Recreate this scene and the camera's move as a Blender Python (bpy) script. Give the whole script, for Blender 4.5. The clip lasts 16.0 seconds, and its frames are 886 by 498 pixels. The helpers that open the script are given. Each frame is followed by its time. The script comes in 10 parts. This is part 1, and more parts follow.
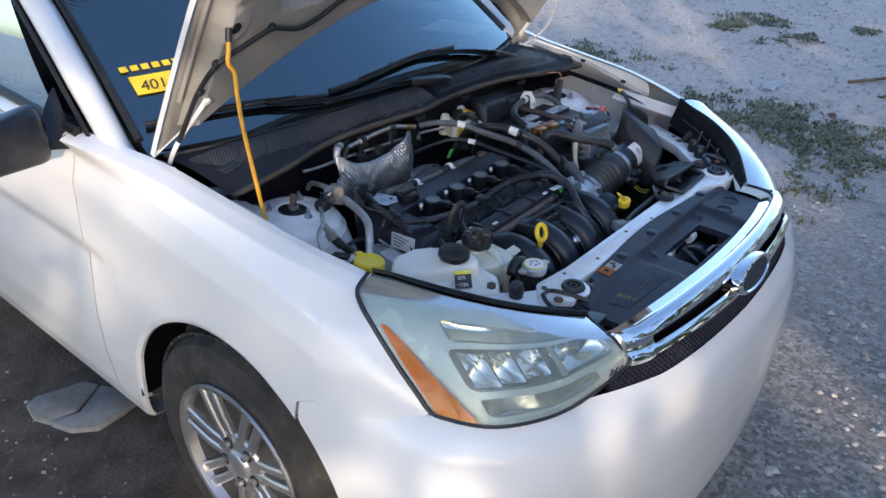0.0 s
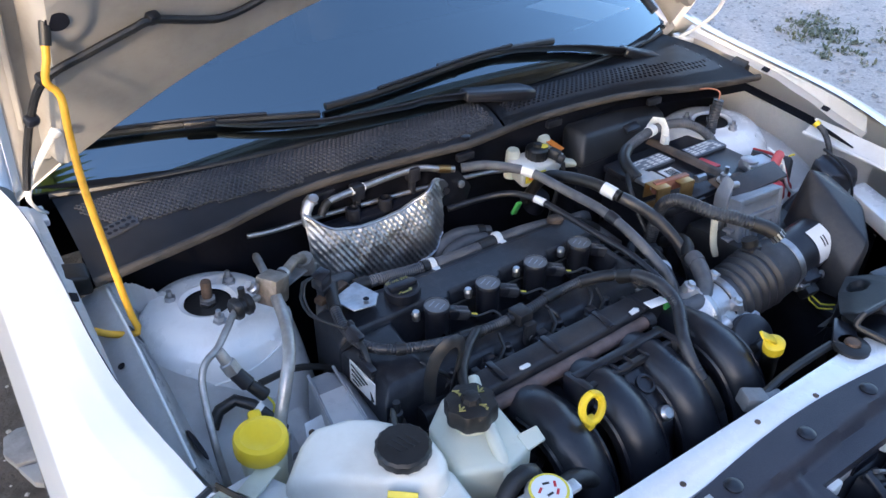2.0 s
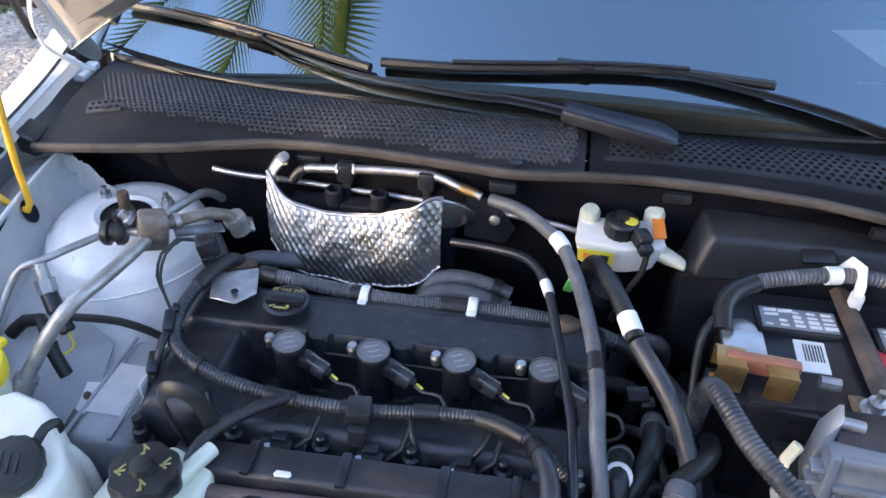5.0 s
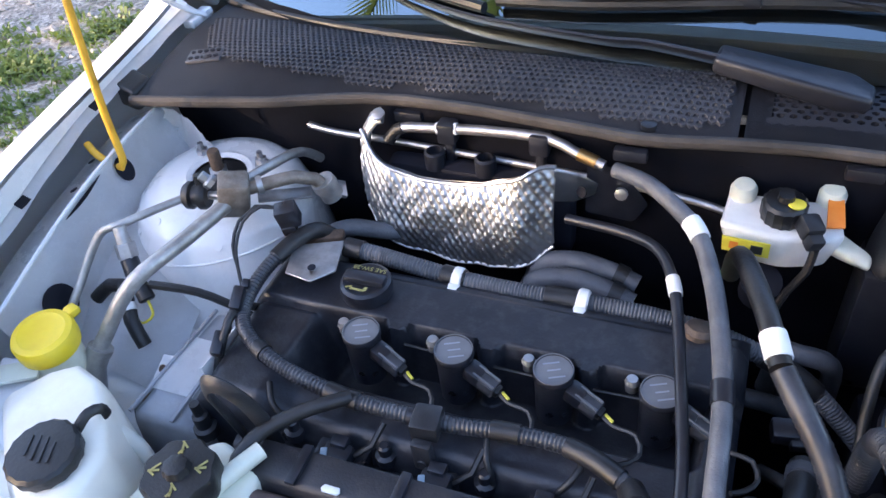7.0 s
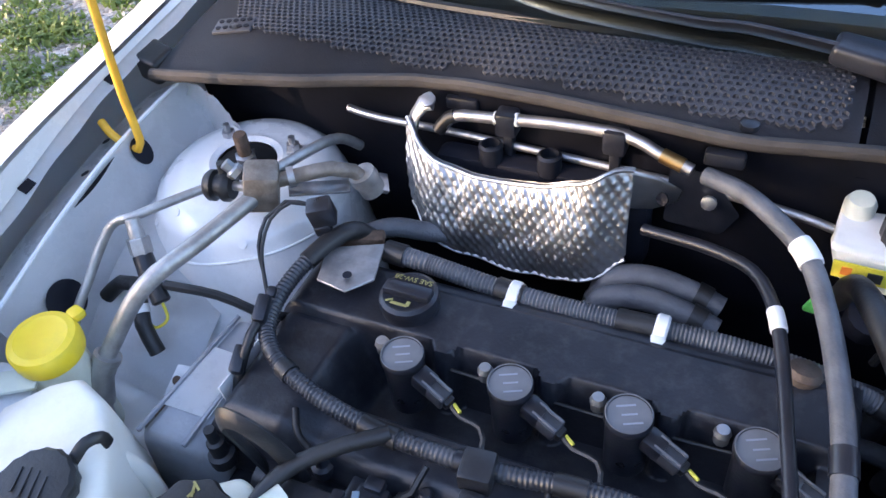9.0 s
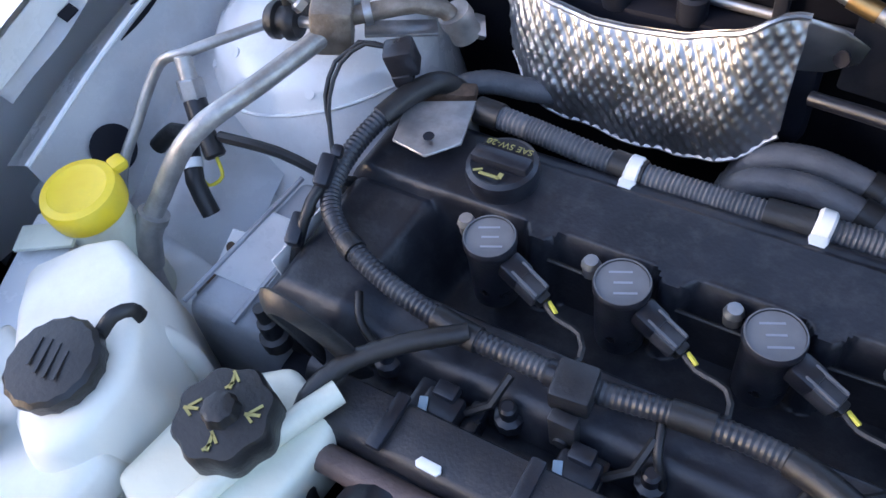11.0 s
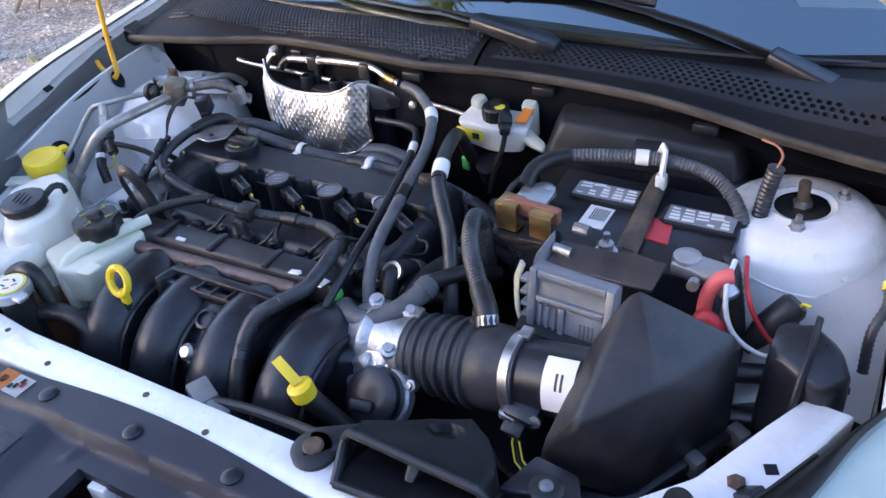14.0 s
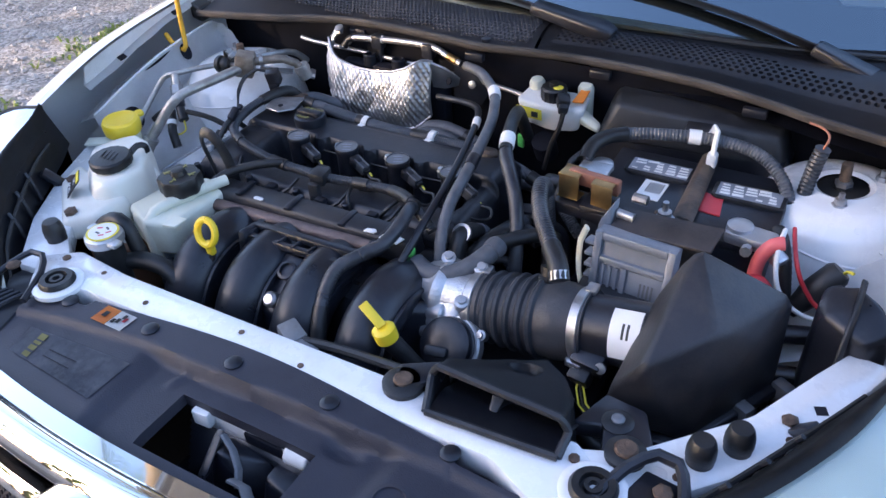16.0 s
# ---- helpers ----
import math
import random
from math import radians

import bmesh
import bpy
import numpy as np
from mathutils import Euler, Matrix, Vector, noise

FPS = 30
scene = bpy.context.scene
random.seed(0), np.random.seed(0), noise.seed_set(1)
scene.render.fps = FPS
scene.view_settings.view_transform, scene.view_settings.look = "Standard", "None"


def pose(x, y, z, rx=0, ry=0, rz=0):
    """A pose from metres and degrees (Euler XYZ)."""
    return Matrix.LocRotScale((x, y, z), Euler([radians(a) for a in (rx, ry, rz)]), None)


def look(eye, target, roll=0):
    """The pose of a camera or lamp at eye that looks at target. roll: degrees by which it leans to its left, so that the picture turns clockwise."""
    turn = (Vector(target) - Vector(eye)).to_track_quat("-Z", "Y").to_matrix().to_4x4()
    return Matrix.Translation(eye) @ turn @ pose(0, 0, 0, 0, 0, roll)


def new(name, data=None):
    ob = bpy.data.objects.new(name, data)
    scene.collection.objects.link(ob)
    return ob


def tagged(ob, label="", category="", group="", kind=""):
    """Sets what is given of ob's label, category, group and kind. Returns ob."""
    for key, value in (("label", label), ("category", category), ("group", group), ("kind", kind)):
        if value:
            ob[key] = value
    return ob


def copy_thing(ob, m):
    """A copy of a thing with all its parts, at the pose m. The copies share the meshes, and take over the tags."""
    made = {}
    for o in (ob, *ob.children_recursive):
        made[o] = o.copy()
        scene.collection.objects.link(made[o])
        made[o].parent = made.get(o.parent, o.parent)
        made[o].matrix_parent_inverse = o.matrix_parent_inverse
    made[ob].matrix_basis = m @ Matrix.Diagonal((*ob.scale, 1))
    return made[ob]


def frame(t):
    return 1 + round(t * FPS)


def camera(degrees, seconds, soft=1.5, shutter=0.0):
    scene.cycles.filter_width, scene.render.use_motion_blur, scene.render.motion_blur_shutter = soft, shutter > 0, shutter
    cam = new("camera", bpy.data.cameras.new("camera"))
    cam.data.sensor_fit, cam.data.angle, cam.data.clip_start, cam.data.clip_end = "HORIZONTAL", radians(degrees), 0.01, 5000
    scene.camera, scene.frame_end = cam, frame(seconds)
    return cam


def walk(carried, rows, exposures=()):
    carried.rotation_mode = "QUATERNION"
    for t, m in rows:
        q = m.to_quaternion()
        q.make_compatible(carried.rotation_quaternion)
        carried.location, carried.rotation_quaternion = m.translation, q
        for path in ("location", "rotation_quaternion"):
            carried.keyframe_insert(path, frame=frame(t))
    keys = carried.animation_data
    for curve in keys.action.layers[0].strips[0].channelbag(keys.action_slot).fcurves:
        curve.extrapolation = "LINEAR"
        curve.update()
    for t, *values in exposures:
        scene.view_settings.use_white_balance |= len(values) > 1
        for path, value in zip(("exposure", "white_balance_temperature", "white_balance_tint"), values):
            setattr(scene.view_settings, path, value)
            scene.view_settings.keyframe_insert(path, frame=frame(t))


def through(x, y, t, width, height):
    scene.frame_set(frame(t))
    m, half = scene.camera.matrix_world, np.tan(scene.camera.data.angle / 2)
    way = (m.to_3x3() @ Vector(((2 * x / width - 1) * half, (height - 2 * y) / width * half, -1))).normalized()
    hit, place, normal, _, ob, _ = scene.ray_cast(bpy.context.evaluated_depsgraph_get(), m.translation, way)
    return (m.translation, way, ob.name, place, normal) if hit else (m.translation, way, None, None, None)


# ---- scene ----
cam = camera(58.7, 16.0)
PATH = [
    (0, (-1.531, -0.294, 1.674), (-0.18, 0.789, 0.672), 2.0),
    (0.5, (-1.338, -0.212, 1.661), (0.01, 0.889, 0.676), -0.2),
    (1, (-1.123, -0.161, 1.622), (-0.009, 1.142, 0.592), -1.6),
    (1.5, (-0.94, -0.13, 1.606), (0.017, 1.237, 0.504), -3.4),
    (2, (-0.76, 0.015, 1.548), (0.179, 1.387, 0.437), -0.1),
    (2.5, (-0.595, 0.108, 1.514), (0.148, 1.486, 0.27), -3.9),
    (3, (-0.379, 0.083, 1.533), (0.11, 1.562, 0.279), -3.2),
    (3.5, (-0.258, 0.068, 1.509), (-0.05, 1.622, 0.268), -3.3),
    (4, (-0.182, 0.137, 1.489), (-0.133, 1.745, 0.302), 0.6),
    (4.2, (-0.151, 0.169, 1.478), (-0.166, 1.754, 0.258), 3.1),
    (6.3, (0.11, 0.166, 1.48), (-0.396, 1.657, 0.247), -6.6),
    (6.5, (0.089, 0.223, 1.475), (-0.437, 1.668, 0.196), -6.7),
    (7, (0.044, 0.328, 1.415), (-0.606, 1.663, 0.075), -7.9),
    (7.5, (0.016, 0.385, 1.389), (-0.67, 1.68, 0.027), -8.0),
    (8, (0.002, 0.39, 1.391), (-0.705, 1.72, 0.075), -6.7),
    (8.2, (-0.006, 0.394, 1.395), (-0.703, 1.711, 0.061), -6.7),
    (10.3, (-0.045, 0.485, 1.296), (-0.788, 1.601, -0.189), -10.8),
    (10.5, (-0.056, 0.498, 1.29), (-0.806, 1.558, -0.231), -11.4),
    (11, (-0.071, 0.483, 1.276), (-0.881, 1.419, -0.295), -13.1),
    (11.5, (0.05, 0.422, 1.309), (-0.981, 1.28, -0.175), -14.7),
    (12, (0.188, 0.355, 1.352), (-0.938, 1.215, -0.058), -13.0),
    (12.5, (0.257, 0.272, 1.373), (-0.835, 1.205, -0.018), -11.0),
    (13, (0.344, 0.165, 1.403), (-0.602, 1.32, 0.072), -7.9),
    (13.5, (0.46, 0.093, 1.432), (-0.394, 1.418, 0.201), -7.3),
    (14, (0.577, 0.02, 1.452), (-0.281, 1.375, 0.258), -6.2),
    (14.5, (0.624, -0.021, 1.458), (-0.264, 1.353, 0.307), -5.5),
    (15, (0.633, -0.038, 1.455), (-0.288, 1.324, 0.316), -6.6),
    (15.5, (0.628, -0.086, 1.469), (-0.332, 1.245, 0.326), -7.1),
    (16, (0.538, -0.11, 1.464), (-0.309, 1.255, 0.272), -3.7),
]
EXPOSURES = [(0.0, 1.43, 5800, 14), (0.5, 1.63, 5800, 14), (1.0, 1.75, 5850, 15), (2.0, 2.31, 6050, 17), (2.5, 2.74, 6150, 17), (3.0, 2.88, 6350, 18), (3.5, 2.72, 6350, 18), (4.2, 2.76, 6350, 18), (6.5, 2.89, 6350, 22), (8.0, 2.96, 6350, 22), (10.5, 2.92, 6350, 22), (11.0, 2.84, 6350, 22), (11.5, 2.72, 6350, 22), (12.0, 2.72, 6250, 23), (13.0, 2.72, 6250, 23), (14.5, 2.47, 6250, 23), (15.0, 2.42, 6250, 23), (16.0, 2.47, 6250, 23)]
walk(cam, [(t, look(eye, target, roll)) for t, eye, target, roll in PATH], EXPOSURES)

# ---- world and light ----
SUN_DIR = Vector((-0.70, -0.68, 0.27)).normalized()          # towards the sun
world = bpy.data.worlds.new("sky")
scene.world = world
world.use_nodes = True
wn = world.node_tree.nodes
wl = world.node_tree.links
sky = wn.new("ShaderNodeTexSky")
sky.sky_type = "NISHITA"
sky.sun_disc = False
sky.sun_elevation = math.asin(SUN_DIR.z)
sky.sun_rotation = math.atan2(SUN_DIR.x, SUN_DIR.y)
sky.air_density, sky.dust_density, sky.ozone_density = 1.0, 1.2, 1.5
wn["Background"].inputs["Strength"].default_value = 0.15
wl.new(sky.outputs["Color"], wn["Background"].inputs["Color"])
sun = new("sun", bpy.data.lights.new("sun", "SUN"))
sun.data.energy, sun.data.angle, sun.data.color = 1.35, radians(0.6), (1.0, 0.77, 0.50)
sun.matrix_world = look(SUN_DIR * 30, (0, 0, 0))


# ---- materials ----
def material(name, c1, c2=None, scale=20.0, rough=0.5, metal=0.0, bump=0.0, bump_scale=200.0, coat=0.0,
             rough_var=0.1, grime=None, grime_amount=0.0, grime_scale=9.0, transmission=0.0, spec=0.5, vary=0.0):
    """A surface with colour drift, fine relief and an optional layer of dirt with its own shape."""
    m = bpy.data.materials.new(name)
    m.use_nodes = True
    n, l = m.node_tree.nodes, m.node_tree.links
    p = n["Principled BSDF"]
    tc = n.new("ShaderNodeTexCoord")
    nz = n.new("ShaderNodeTexNoise")
    nz.inputs["Scale"].default_value, nz.inputs["Detail"].default_value = scale, 6
    l.new(tc.outputs["Object"], nz.inputs["Vector"])
    mix = n.new("ShaderNodeMix")
    mix.data_type = "RGBA"
    mix.inputs["A"].default_value, mix.inputs["B"].default_value = (*c1, 1), (*(c2 or c1), 1)
    ramp = n.new("ShaderNodeMapRange")
    ramp.inputs["From Min"].default_value, ramp.inputs["From Max"].default_value = 0.35, 0.68
    l.new(nz.outputs["Fac"], ramp.inputs["Value"])
    l.new(ramp.outputs["Result"], mix.inputs["Factor"])
    colour = mix.outputs["Result"]
    if vary:
        info = n.new("ShaderNodeObjectInfo")
        hs = n.new("ShaderNodeHueSaturation")
        mr = n.new("ShaderNodeMapRange")
        mr.inputs["To Min"].default_value, mr.inputs["To Max"].default_value = 1 - vary, 1 + vary
        l.new(info.outputs["Random"], mr.inputs["Value"])
        l.new(mr.outputs["Result"], hs.inputs["Value"])
        l.new(colour, hs.inputs["Color"])
        colour = hs.outputs["Color"]
    rr = n.new("ShaderNodeMapRange")
    rr.inputs["To Min"].default_value, rr.inputs["To Max"].default_value = max(0.02, rough - rough_var), min(1, rough + rough_var)
    l.new(nz.outputs["Fac"], rr.inputs["Value"])
    roughness = rr.outputs["Result"]
    if grime_amount:
        g = n.new("ShaderNodeTexNoise")
        g.inputs["Scale"].default_value, g.inputs["Detail"].default_value, g.inputs["Roughness"].default_value = grime_scale, 9, 0.7
        l.new(tc.outputs["Object"], g.inputs["Vector"])
        gm = n.new("ShaderNodeMapRange")
        gm.inputs["From Min"].default_value, gm.inputs["From Max"].default_value, gm.inputs["To Max"].default_value = 0.48, 0.72, grime_amount
        l.new(g.outputs["Fac"], gm.inputs["Value"])
        gx = n.new("ShaderNodeMix")
        gx.data_type = "RGBA"
        gx.inputs["B"].default_value = (*(grime or (0.2, 0.17, 0.13)), 1)
        l.new(gm.outputs["Result"], gx.inputs["Factor"])
        l.new(colour, gx.inputs["A"])
        colour = gx.outputs["Result"]
        gr = n.new("ShaderNodeMix")
        gr.inputs["B"].default_value = 0.85
        l.new(gm.outputs["Result"], gr.inputs["Factor"])
        l.new(roughness, gr.inputs["A"])
        roughness = gr.outputs["Result"]
    l.new(colour, p.inputs["Base Color"])
    l.new(roughness, p.inputs["Roughness"])
    p.inputs["Metallic"].default_value = metal
    p.inputs["Coat Weight"].default_value = coat
    p.inputs["Coat Roughness"].default_value = 0.05
    p.inputs["Transmission Weight"].default_value = transmission
    p.inputs["Specular IOR Level"].default_value = spec
    if bump:
        b = n.new("ShaderNodeBump")
        b.inputs["Strength"].default_value, b.inputs["Distance"].default_value = bump, 0.002
        bn = n.new("ShaderNodeTexNoise")
        bn.inputs["Scale"].default_value, bn.inputs["Detail"].default_value = bump_scale, 4
        l.new(tc.outputs["Object"], bn.inputs["Vector"])
        l.new(bn.outputs["Fac"], b.inputs["Height"])
        l.new(b.outputs["Normal"], p.inputs["Normal"])
    return m



PAINT = material("pearl_white_paint", (0.78, 0.785, 0.79), (0.82, 0.82, 0.82), 2.5, 0.30, 0.0, coat=1.0, rough_var=0.04, bump=0.01, bump_scale=6)
BAY = material("bay_white_paint", (0.80, 0.81, 0.82), (0.85, 0.855, 0.86), 8, 0.26, coat=0.8, bump=0.05, bump_scale=90, grime=(0.42, 0.39, 0.35), grime_amount=0.24, grime_scale=20)
# underside base set much darker than the white outer skin
HOOD_IN = material("hood_underside_grey", (0.30, 0.295, 0.285), (0.37, 0.36, 0.345), 6, 0.42, coat=0.2, grime=(0.20, 0.18, 0.16), grime_amount=0.4, grime_scale=10)
BLACK = material("black_plastic", (0.0090, 0.0102, 0.0150), (0.0165, 0.0182, 0.0255), 25, 0.31, bump=0.10, bump_scale=420, grime=(0.135, 0.14, 0.15), grime_amount=0.10, grime_scale=22)
CAM_BLACK = material("scuffed_cam_cover_plastic", (0.0092, 0.0104, 0.0150), (0.0180, 0.0198, 0.0270), 30, 0.37, bump=0.14, bump_scale=300, grime=(0.15, 0.155, 0.16), grime_amount=0.18, grime_scale=55)
AIRBOX = material("scuffed_airbox_plastic", (0.011, 0.012, 0.016), (0.021, 0.022, 0.028), 14, 0.42, bump=0.2, bump_scale=380, grime=(0.15, 0.115, 0.09), grime_amount=0.32, grime_scale=6)
BELLOWS = material("dusty_intake_rubber", (0.020, 0.022, 0.028), (0.042, 0.045, 0.052), 22, 0.48, bump=0.3, bump_scale=260, grime=(0.16, 0.155, 0.15), grime_amount=0.28, grime_scale=18)
BLACK_DUSTY = material("dusty_black_plastic", (0.010, 0.011, 0.014), (0.021, 0.023, 0.028), 16, 0.42, bump=0.15, bump_scale=420, grime=(0.17, 0.16, 0.15), grime_amount=0.16, grime_scale=12)
COWL = material("weathered_cowl_plastic", (0.022, 0.025, 0.034), (0.044, 0.047, 0.058), 9, 0.46, bump=0.2, bump_scale=500, grime=(0.15, 0.14, 0.13), grime_amount=0.14, grime_scale=7)
COVER = material("grey_black_panel_plastic", (0.022, 0.023, 0.034), (0.036, 0.037, 0.050), 10, 0.50, bump=0.25, bump_scale=600, grime=(0.12, 0.115, 0.12), grime_amount=0.12, grime_scale=9, spec=0.4)
# the far cowl panel's plastic, set darker than the near panel's
COWL_DARK = material("far_cowl_plastic_dark", (0.010, 0.011, 0.016), (0.020, 0.022, 0.029), 9, 0.52, bump=0.2, bump_scale=500, grime=(0.12, 0.11, 0.105), grime_amount=0.08, grime_scale=7, spec=0.35)
RUBBER = material("rubber", (0.008, 0.0085, 0.010), (0.017, 0.0175, 0.019), 30, 0.42, bump=0.2, bump_scale=300, grime=(0.12, 0.11, 0.10), grime_amount=0.12)
SEAL = material("dusty_rubber_seal", (0.034, 0.032, 0.031), (0.080, 0.072, 0.066), 12, 0.72, bump=0.3, grime=(0.17, 0.145, 0.125), grime_amount=0.35, spec=0.25)
HOSE = material("grey_dusty_hose", (0.062, 0.067, 0.078), (0.115, 0.121, 0.135), 40, 0.46, bump=0.3, bump_scale=350, grime=(0.20, 0.195, 0.19), grime_amount=0.25, grime_scale=25)
CONDUIT = material("corrugated_conduit", (0.018, 0.0195, 0.025), (0.042, 0.045, 0.053), 40, 0.36, grime=(0.20, 0.20, 0.20), grime_amount=0.20, grime_scale=22)
ALU = material("cast_aluminium", (0.50, 0.51, 0.53), (0.62, 0.63, 0.65), 40, 0.40, 0.85, bump=0.5, bump_scale=260, grime=(0.22, 0.20, 0.18), grime_amount=0.25, grime_scale=20)
PIPE = material("dull_aluminium_pipe", (0.36, 0.355, 0.345), (0.50, 0.49, 0.475), 60, 0.40, 0.7, bump=0.3, bump_scale=300, grime=(0.20, 0.16, 0.13), grime_amount=0.42, grime_scale=22)
BLOCK = material("brownish_corroded_aluminium", (0.20, 0.165, 0.135), (0.33, 0.29, 0.25), 70, 0.5, 0.6, bump=0.4, bump_scale=300, grime=(0.15, 0.10, 0.07), grime_amount=0.5, grime_scale=40)
STEEL_DULL = material("grey_nylon", (0.10, 0.105, 0.115), (0.16, 0.165, 0.175), 40, 0.45)
STEEL_GREY = material("grey_coated_steel", (0.16, 0.165, 0.175), (0.24, 0.245, 0.255), 20, 0.5, 0.4, bump=0.3, grime=(0.12, 0.10, 0.08), grime_amount=0.4, grime_scale=20)
STEEL_GREY2 = material("dusty_grey_casting", (0.22, 0.245, 0.285), (0.33, 0.355, 0.40), 20, 0.48, 0.4, bump=0.3, grime=(0.34, 0.31, 0.27), grime_amount=0.35, grime_scale=16)
STEEL = material("zinc_steel", (0.38, 0.39, 0.41), (0.55, 0.55, 0.56), 60, 0.36, 0.9, grime=(0.20, 0.13, 0.08), grime_amount=0.35, grime_scale=40)
RUST = material("rusty_steel", (0.075, 0.048, 0.034), (0.16, 0.105, 0.072), 80, 0.7, 0.25, bump=0.6, bump_scale=300)
PINK_STEEL = material("pinkish_brown_steel", (0.095, 0.066, 0.060), (0.175, 0.125, 0.115), 40, 0.5, 0.2, bump=0.4, bump_scale=240, grime=(0.10, 0.075, 0.065), grime_amount=0.5, grime_scale=26)
RUST_STRAP = material("rusty_painted_strap", (0.040, 0.034, 0.031), (0.115, 0.082, 0.062), 30, 0.6, 0.1, bump=0.5, bump_scale=220, grime=(0.22, 0.15, 0.10), grime_amount=0.55, grime_scale=24)
CHROME = material("chrome", (0.90, 0.90, 0.90), None, 5, 0.04, 1.0, rough_var=0.02)
FOIL = material("embossed_foil", (0.40, 0.41, 0.43), (0.54, 0.55, 0.57), 30, 0.42, 1.0, rough_var=0.08, bump=0.15, bump_scale=160, grime=(0.25, 0.245, 0.24), grime_amount=0.35, grime_scale=14)
YELLOW = material("yellow_plastic", (0.80, 0.56, 0.02), (0.88, 0.66, 0.04), 30, 0.4, grime=(0.35, 0.25, 0.06), grime_amount=0.25, grime_scale=30)
ORANGE_ROD = material("orange_rod_paint", (0.78, 0.38, 0.02), (0.85, 0.47, 0.04), 30, 0.45, grime=(0.12, 0.06, 0.03), grime_amount=0.35, grime_scale=20)
TANK = material("white_tank_plastic", (0.80, 0.78, 0.70), (0.86, 0.84, 0.76), 8, 0.38, grime=(0.42, 0.34, 0.22), grime_amount=0.25, grime_scale=9, bump=0.15, bump_scale=120)
TANK_OLD = material("aged_translucent_plastic", (0.64, 0.66, 0.55), (0.74, 0.74, 0.62), 12, 0.35, grime=(0.36, 0.28, 0.17), grime_amount=0.35, grime_scale=14, bump=0.15, bump_scale=120)
TANK_BLUE = material("bluish_translucent_plastic", (0.26, 0.36, 0.45), (0.38, 0.47, 0.52), 12, 0.3)
TANK_BROWN = material("brown_stained_plastic", (0.20, 0.085, 0.045), (0.34, 0.17, 0.10), 10, 0.35, grime=(0.10, 0.05, 0.03), grime_amount=0.4, grime_scale=12)
WHITE = material("white_plastic", (0.72, 0.73, 0.72), (0.80, 0.80, 0.78), 20, 0.4, grime=(0.40, 0.36, 0.30), grime_amount=0.25, grime_scale=25)
PAPER = material("white_label", (0.74, 0.74, 0.73), (0.80, 0.80, 0.79), 60, 0.45, grime=(0.45, 0.42, 0.38), grime_amount=0.2, grime_scale=60)
SILVER_LABEL = material("bright_white_label", (0.86, 0.87, 0.88), (0.91, 0.915, 0.92), 40, 0.28, coat=0.5, grime=(0.6, 0.6, 0.6), grime_amount=0.15, grime_scale=50)
MOUNT_GREY = material("pale_grey_casting", (0.30, 0.315, 0.345), (0.40, 0.415, 0.44), 18, 0.42, 0.25, bump=0.25, bump_scale=200, grime=(0.16, 0.14, 0.12), grime_amount=0.3, grime_scale=20)
INK = material("black_print", (0.02, 0.02, 0.02), (0.035, 0.035, 0.035), 60, 0.5)
YELLOW_INK = material("yellow_print", (0.75, 0.62, 0.05), (0.80, 0.68, 0.08), 60, 0.5)
FADED_INK = material("faded_yellow_print", (0.26, 0.24, 0.08), (0.36, 0.33, 0.12), 60, 0.6)
ORANGE = material("orange_label", (0.80, 0.22, 0.03), (0.85, 0.28, 0.05), 60, 0.45)
RED = material("red_plastic", (0.50, 0.03, 0.04), (0.60, 0.05, 0.06), 30, 0.4)
PINK = material("faded_red_boot", (0.62, 0.09, 0.10), (0.72, 0.16, 0.16), 30, 0.5)
COPPER = material("brassy_metal", (0.40, 0.25, 0.10), (0.50, 0.34, 0.15), 60, 0.35, 0.9, grime=(0.2, 0.1, 0.05), grime_amount=0.3, grime_scale=40)
BRICKRED = material("reddish_insulator", (0.26, 0.10, 0.065), (0.33, 0.14, 0.085), 60, 0.55)
GREEN = material("green_tag", (0.10, 0.60, 0.12), (0.16, 0.68, 0.18), 60, 0.45)
AMBER = material("amber_lens", (0.74, 0.22, 0.008), (0.82, 0.29, 0.015), 30, 0.15, coat=0.8, rough_var=0.05)
REFLECTOR = material("bright_reflector", (0.78, 0.79, 0.78), None, 30, 0.12, 1.0, rough_var=0.06)
LAMP_GREY = material("lamp_grey", (0.26, 0.28, 0.29), (0.40, 0.42, 0.42), 20, 0.3, 0.7)
LAMP_PALE = material("lamp_bezel_pale", (0.46, 0.53, 0.50), (0.58, 0.64, 0.60), 12, 0.25, 0.15, coat=0.5)
ALLOY = material("silver_wheel_paint", (0.44, 0.44, 0.45), (0.52, 0.52, 0.53), 20, 0.3, 0.75, coat=0.4, rough_var=0.06, grime=(0.18, 0.15, 0.12), grime_amount=0.25, grime_scale=18)
TYRE = material("tyre_rubber", (0.018, 0.018, 0.018), (0.045, 0.042, 0.038), 25, 0.75, bump=0.4, bump_scale=200, grime=(0.20, 0.16, 0.12), grime_amount=0.3, grime_scale=14)
DARK = material("cabin_dark", (0.008, 0.009, 0.012), (0.014, 0.015, 0.019), 12, 0.7, spec=0.3)
# near-black for black parts, and for shade painted into holes, gaps and bay depth
VOID = material("black_and_painted_shade", (0.0055, 0.0065, 0.012), (0.011, 0.0125, 0.021), 20, 0.6, bump=0.2, bump_scale=120, spec=0.25)
BARK = material("bark", (0.10, 0.07, 0.05), (0.22, 0.17, 0.12), 9, 0.9, bump=1.0, bump_scale=30)


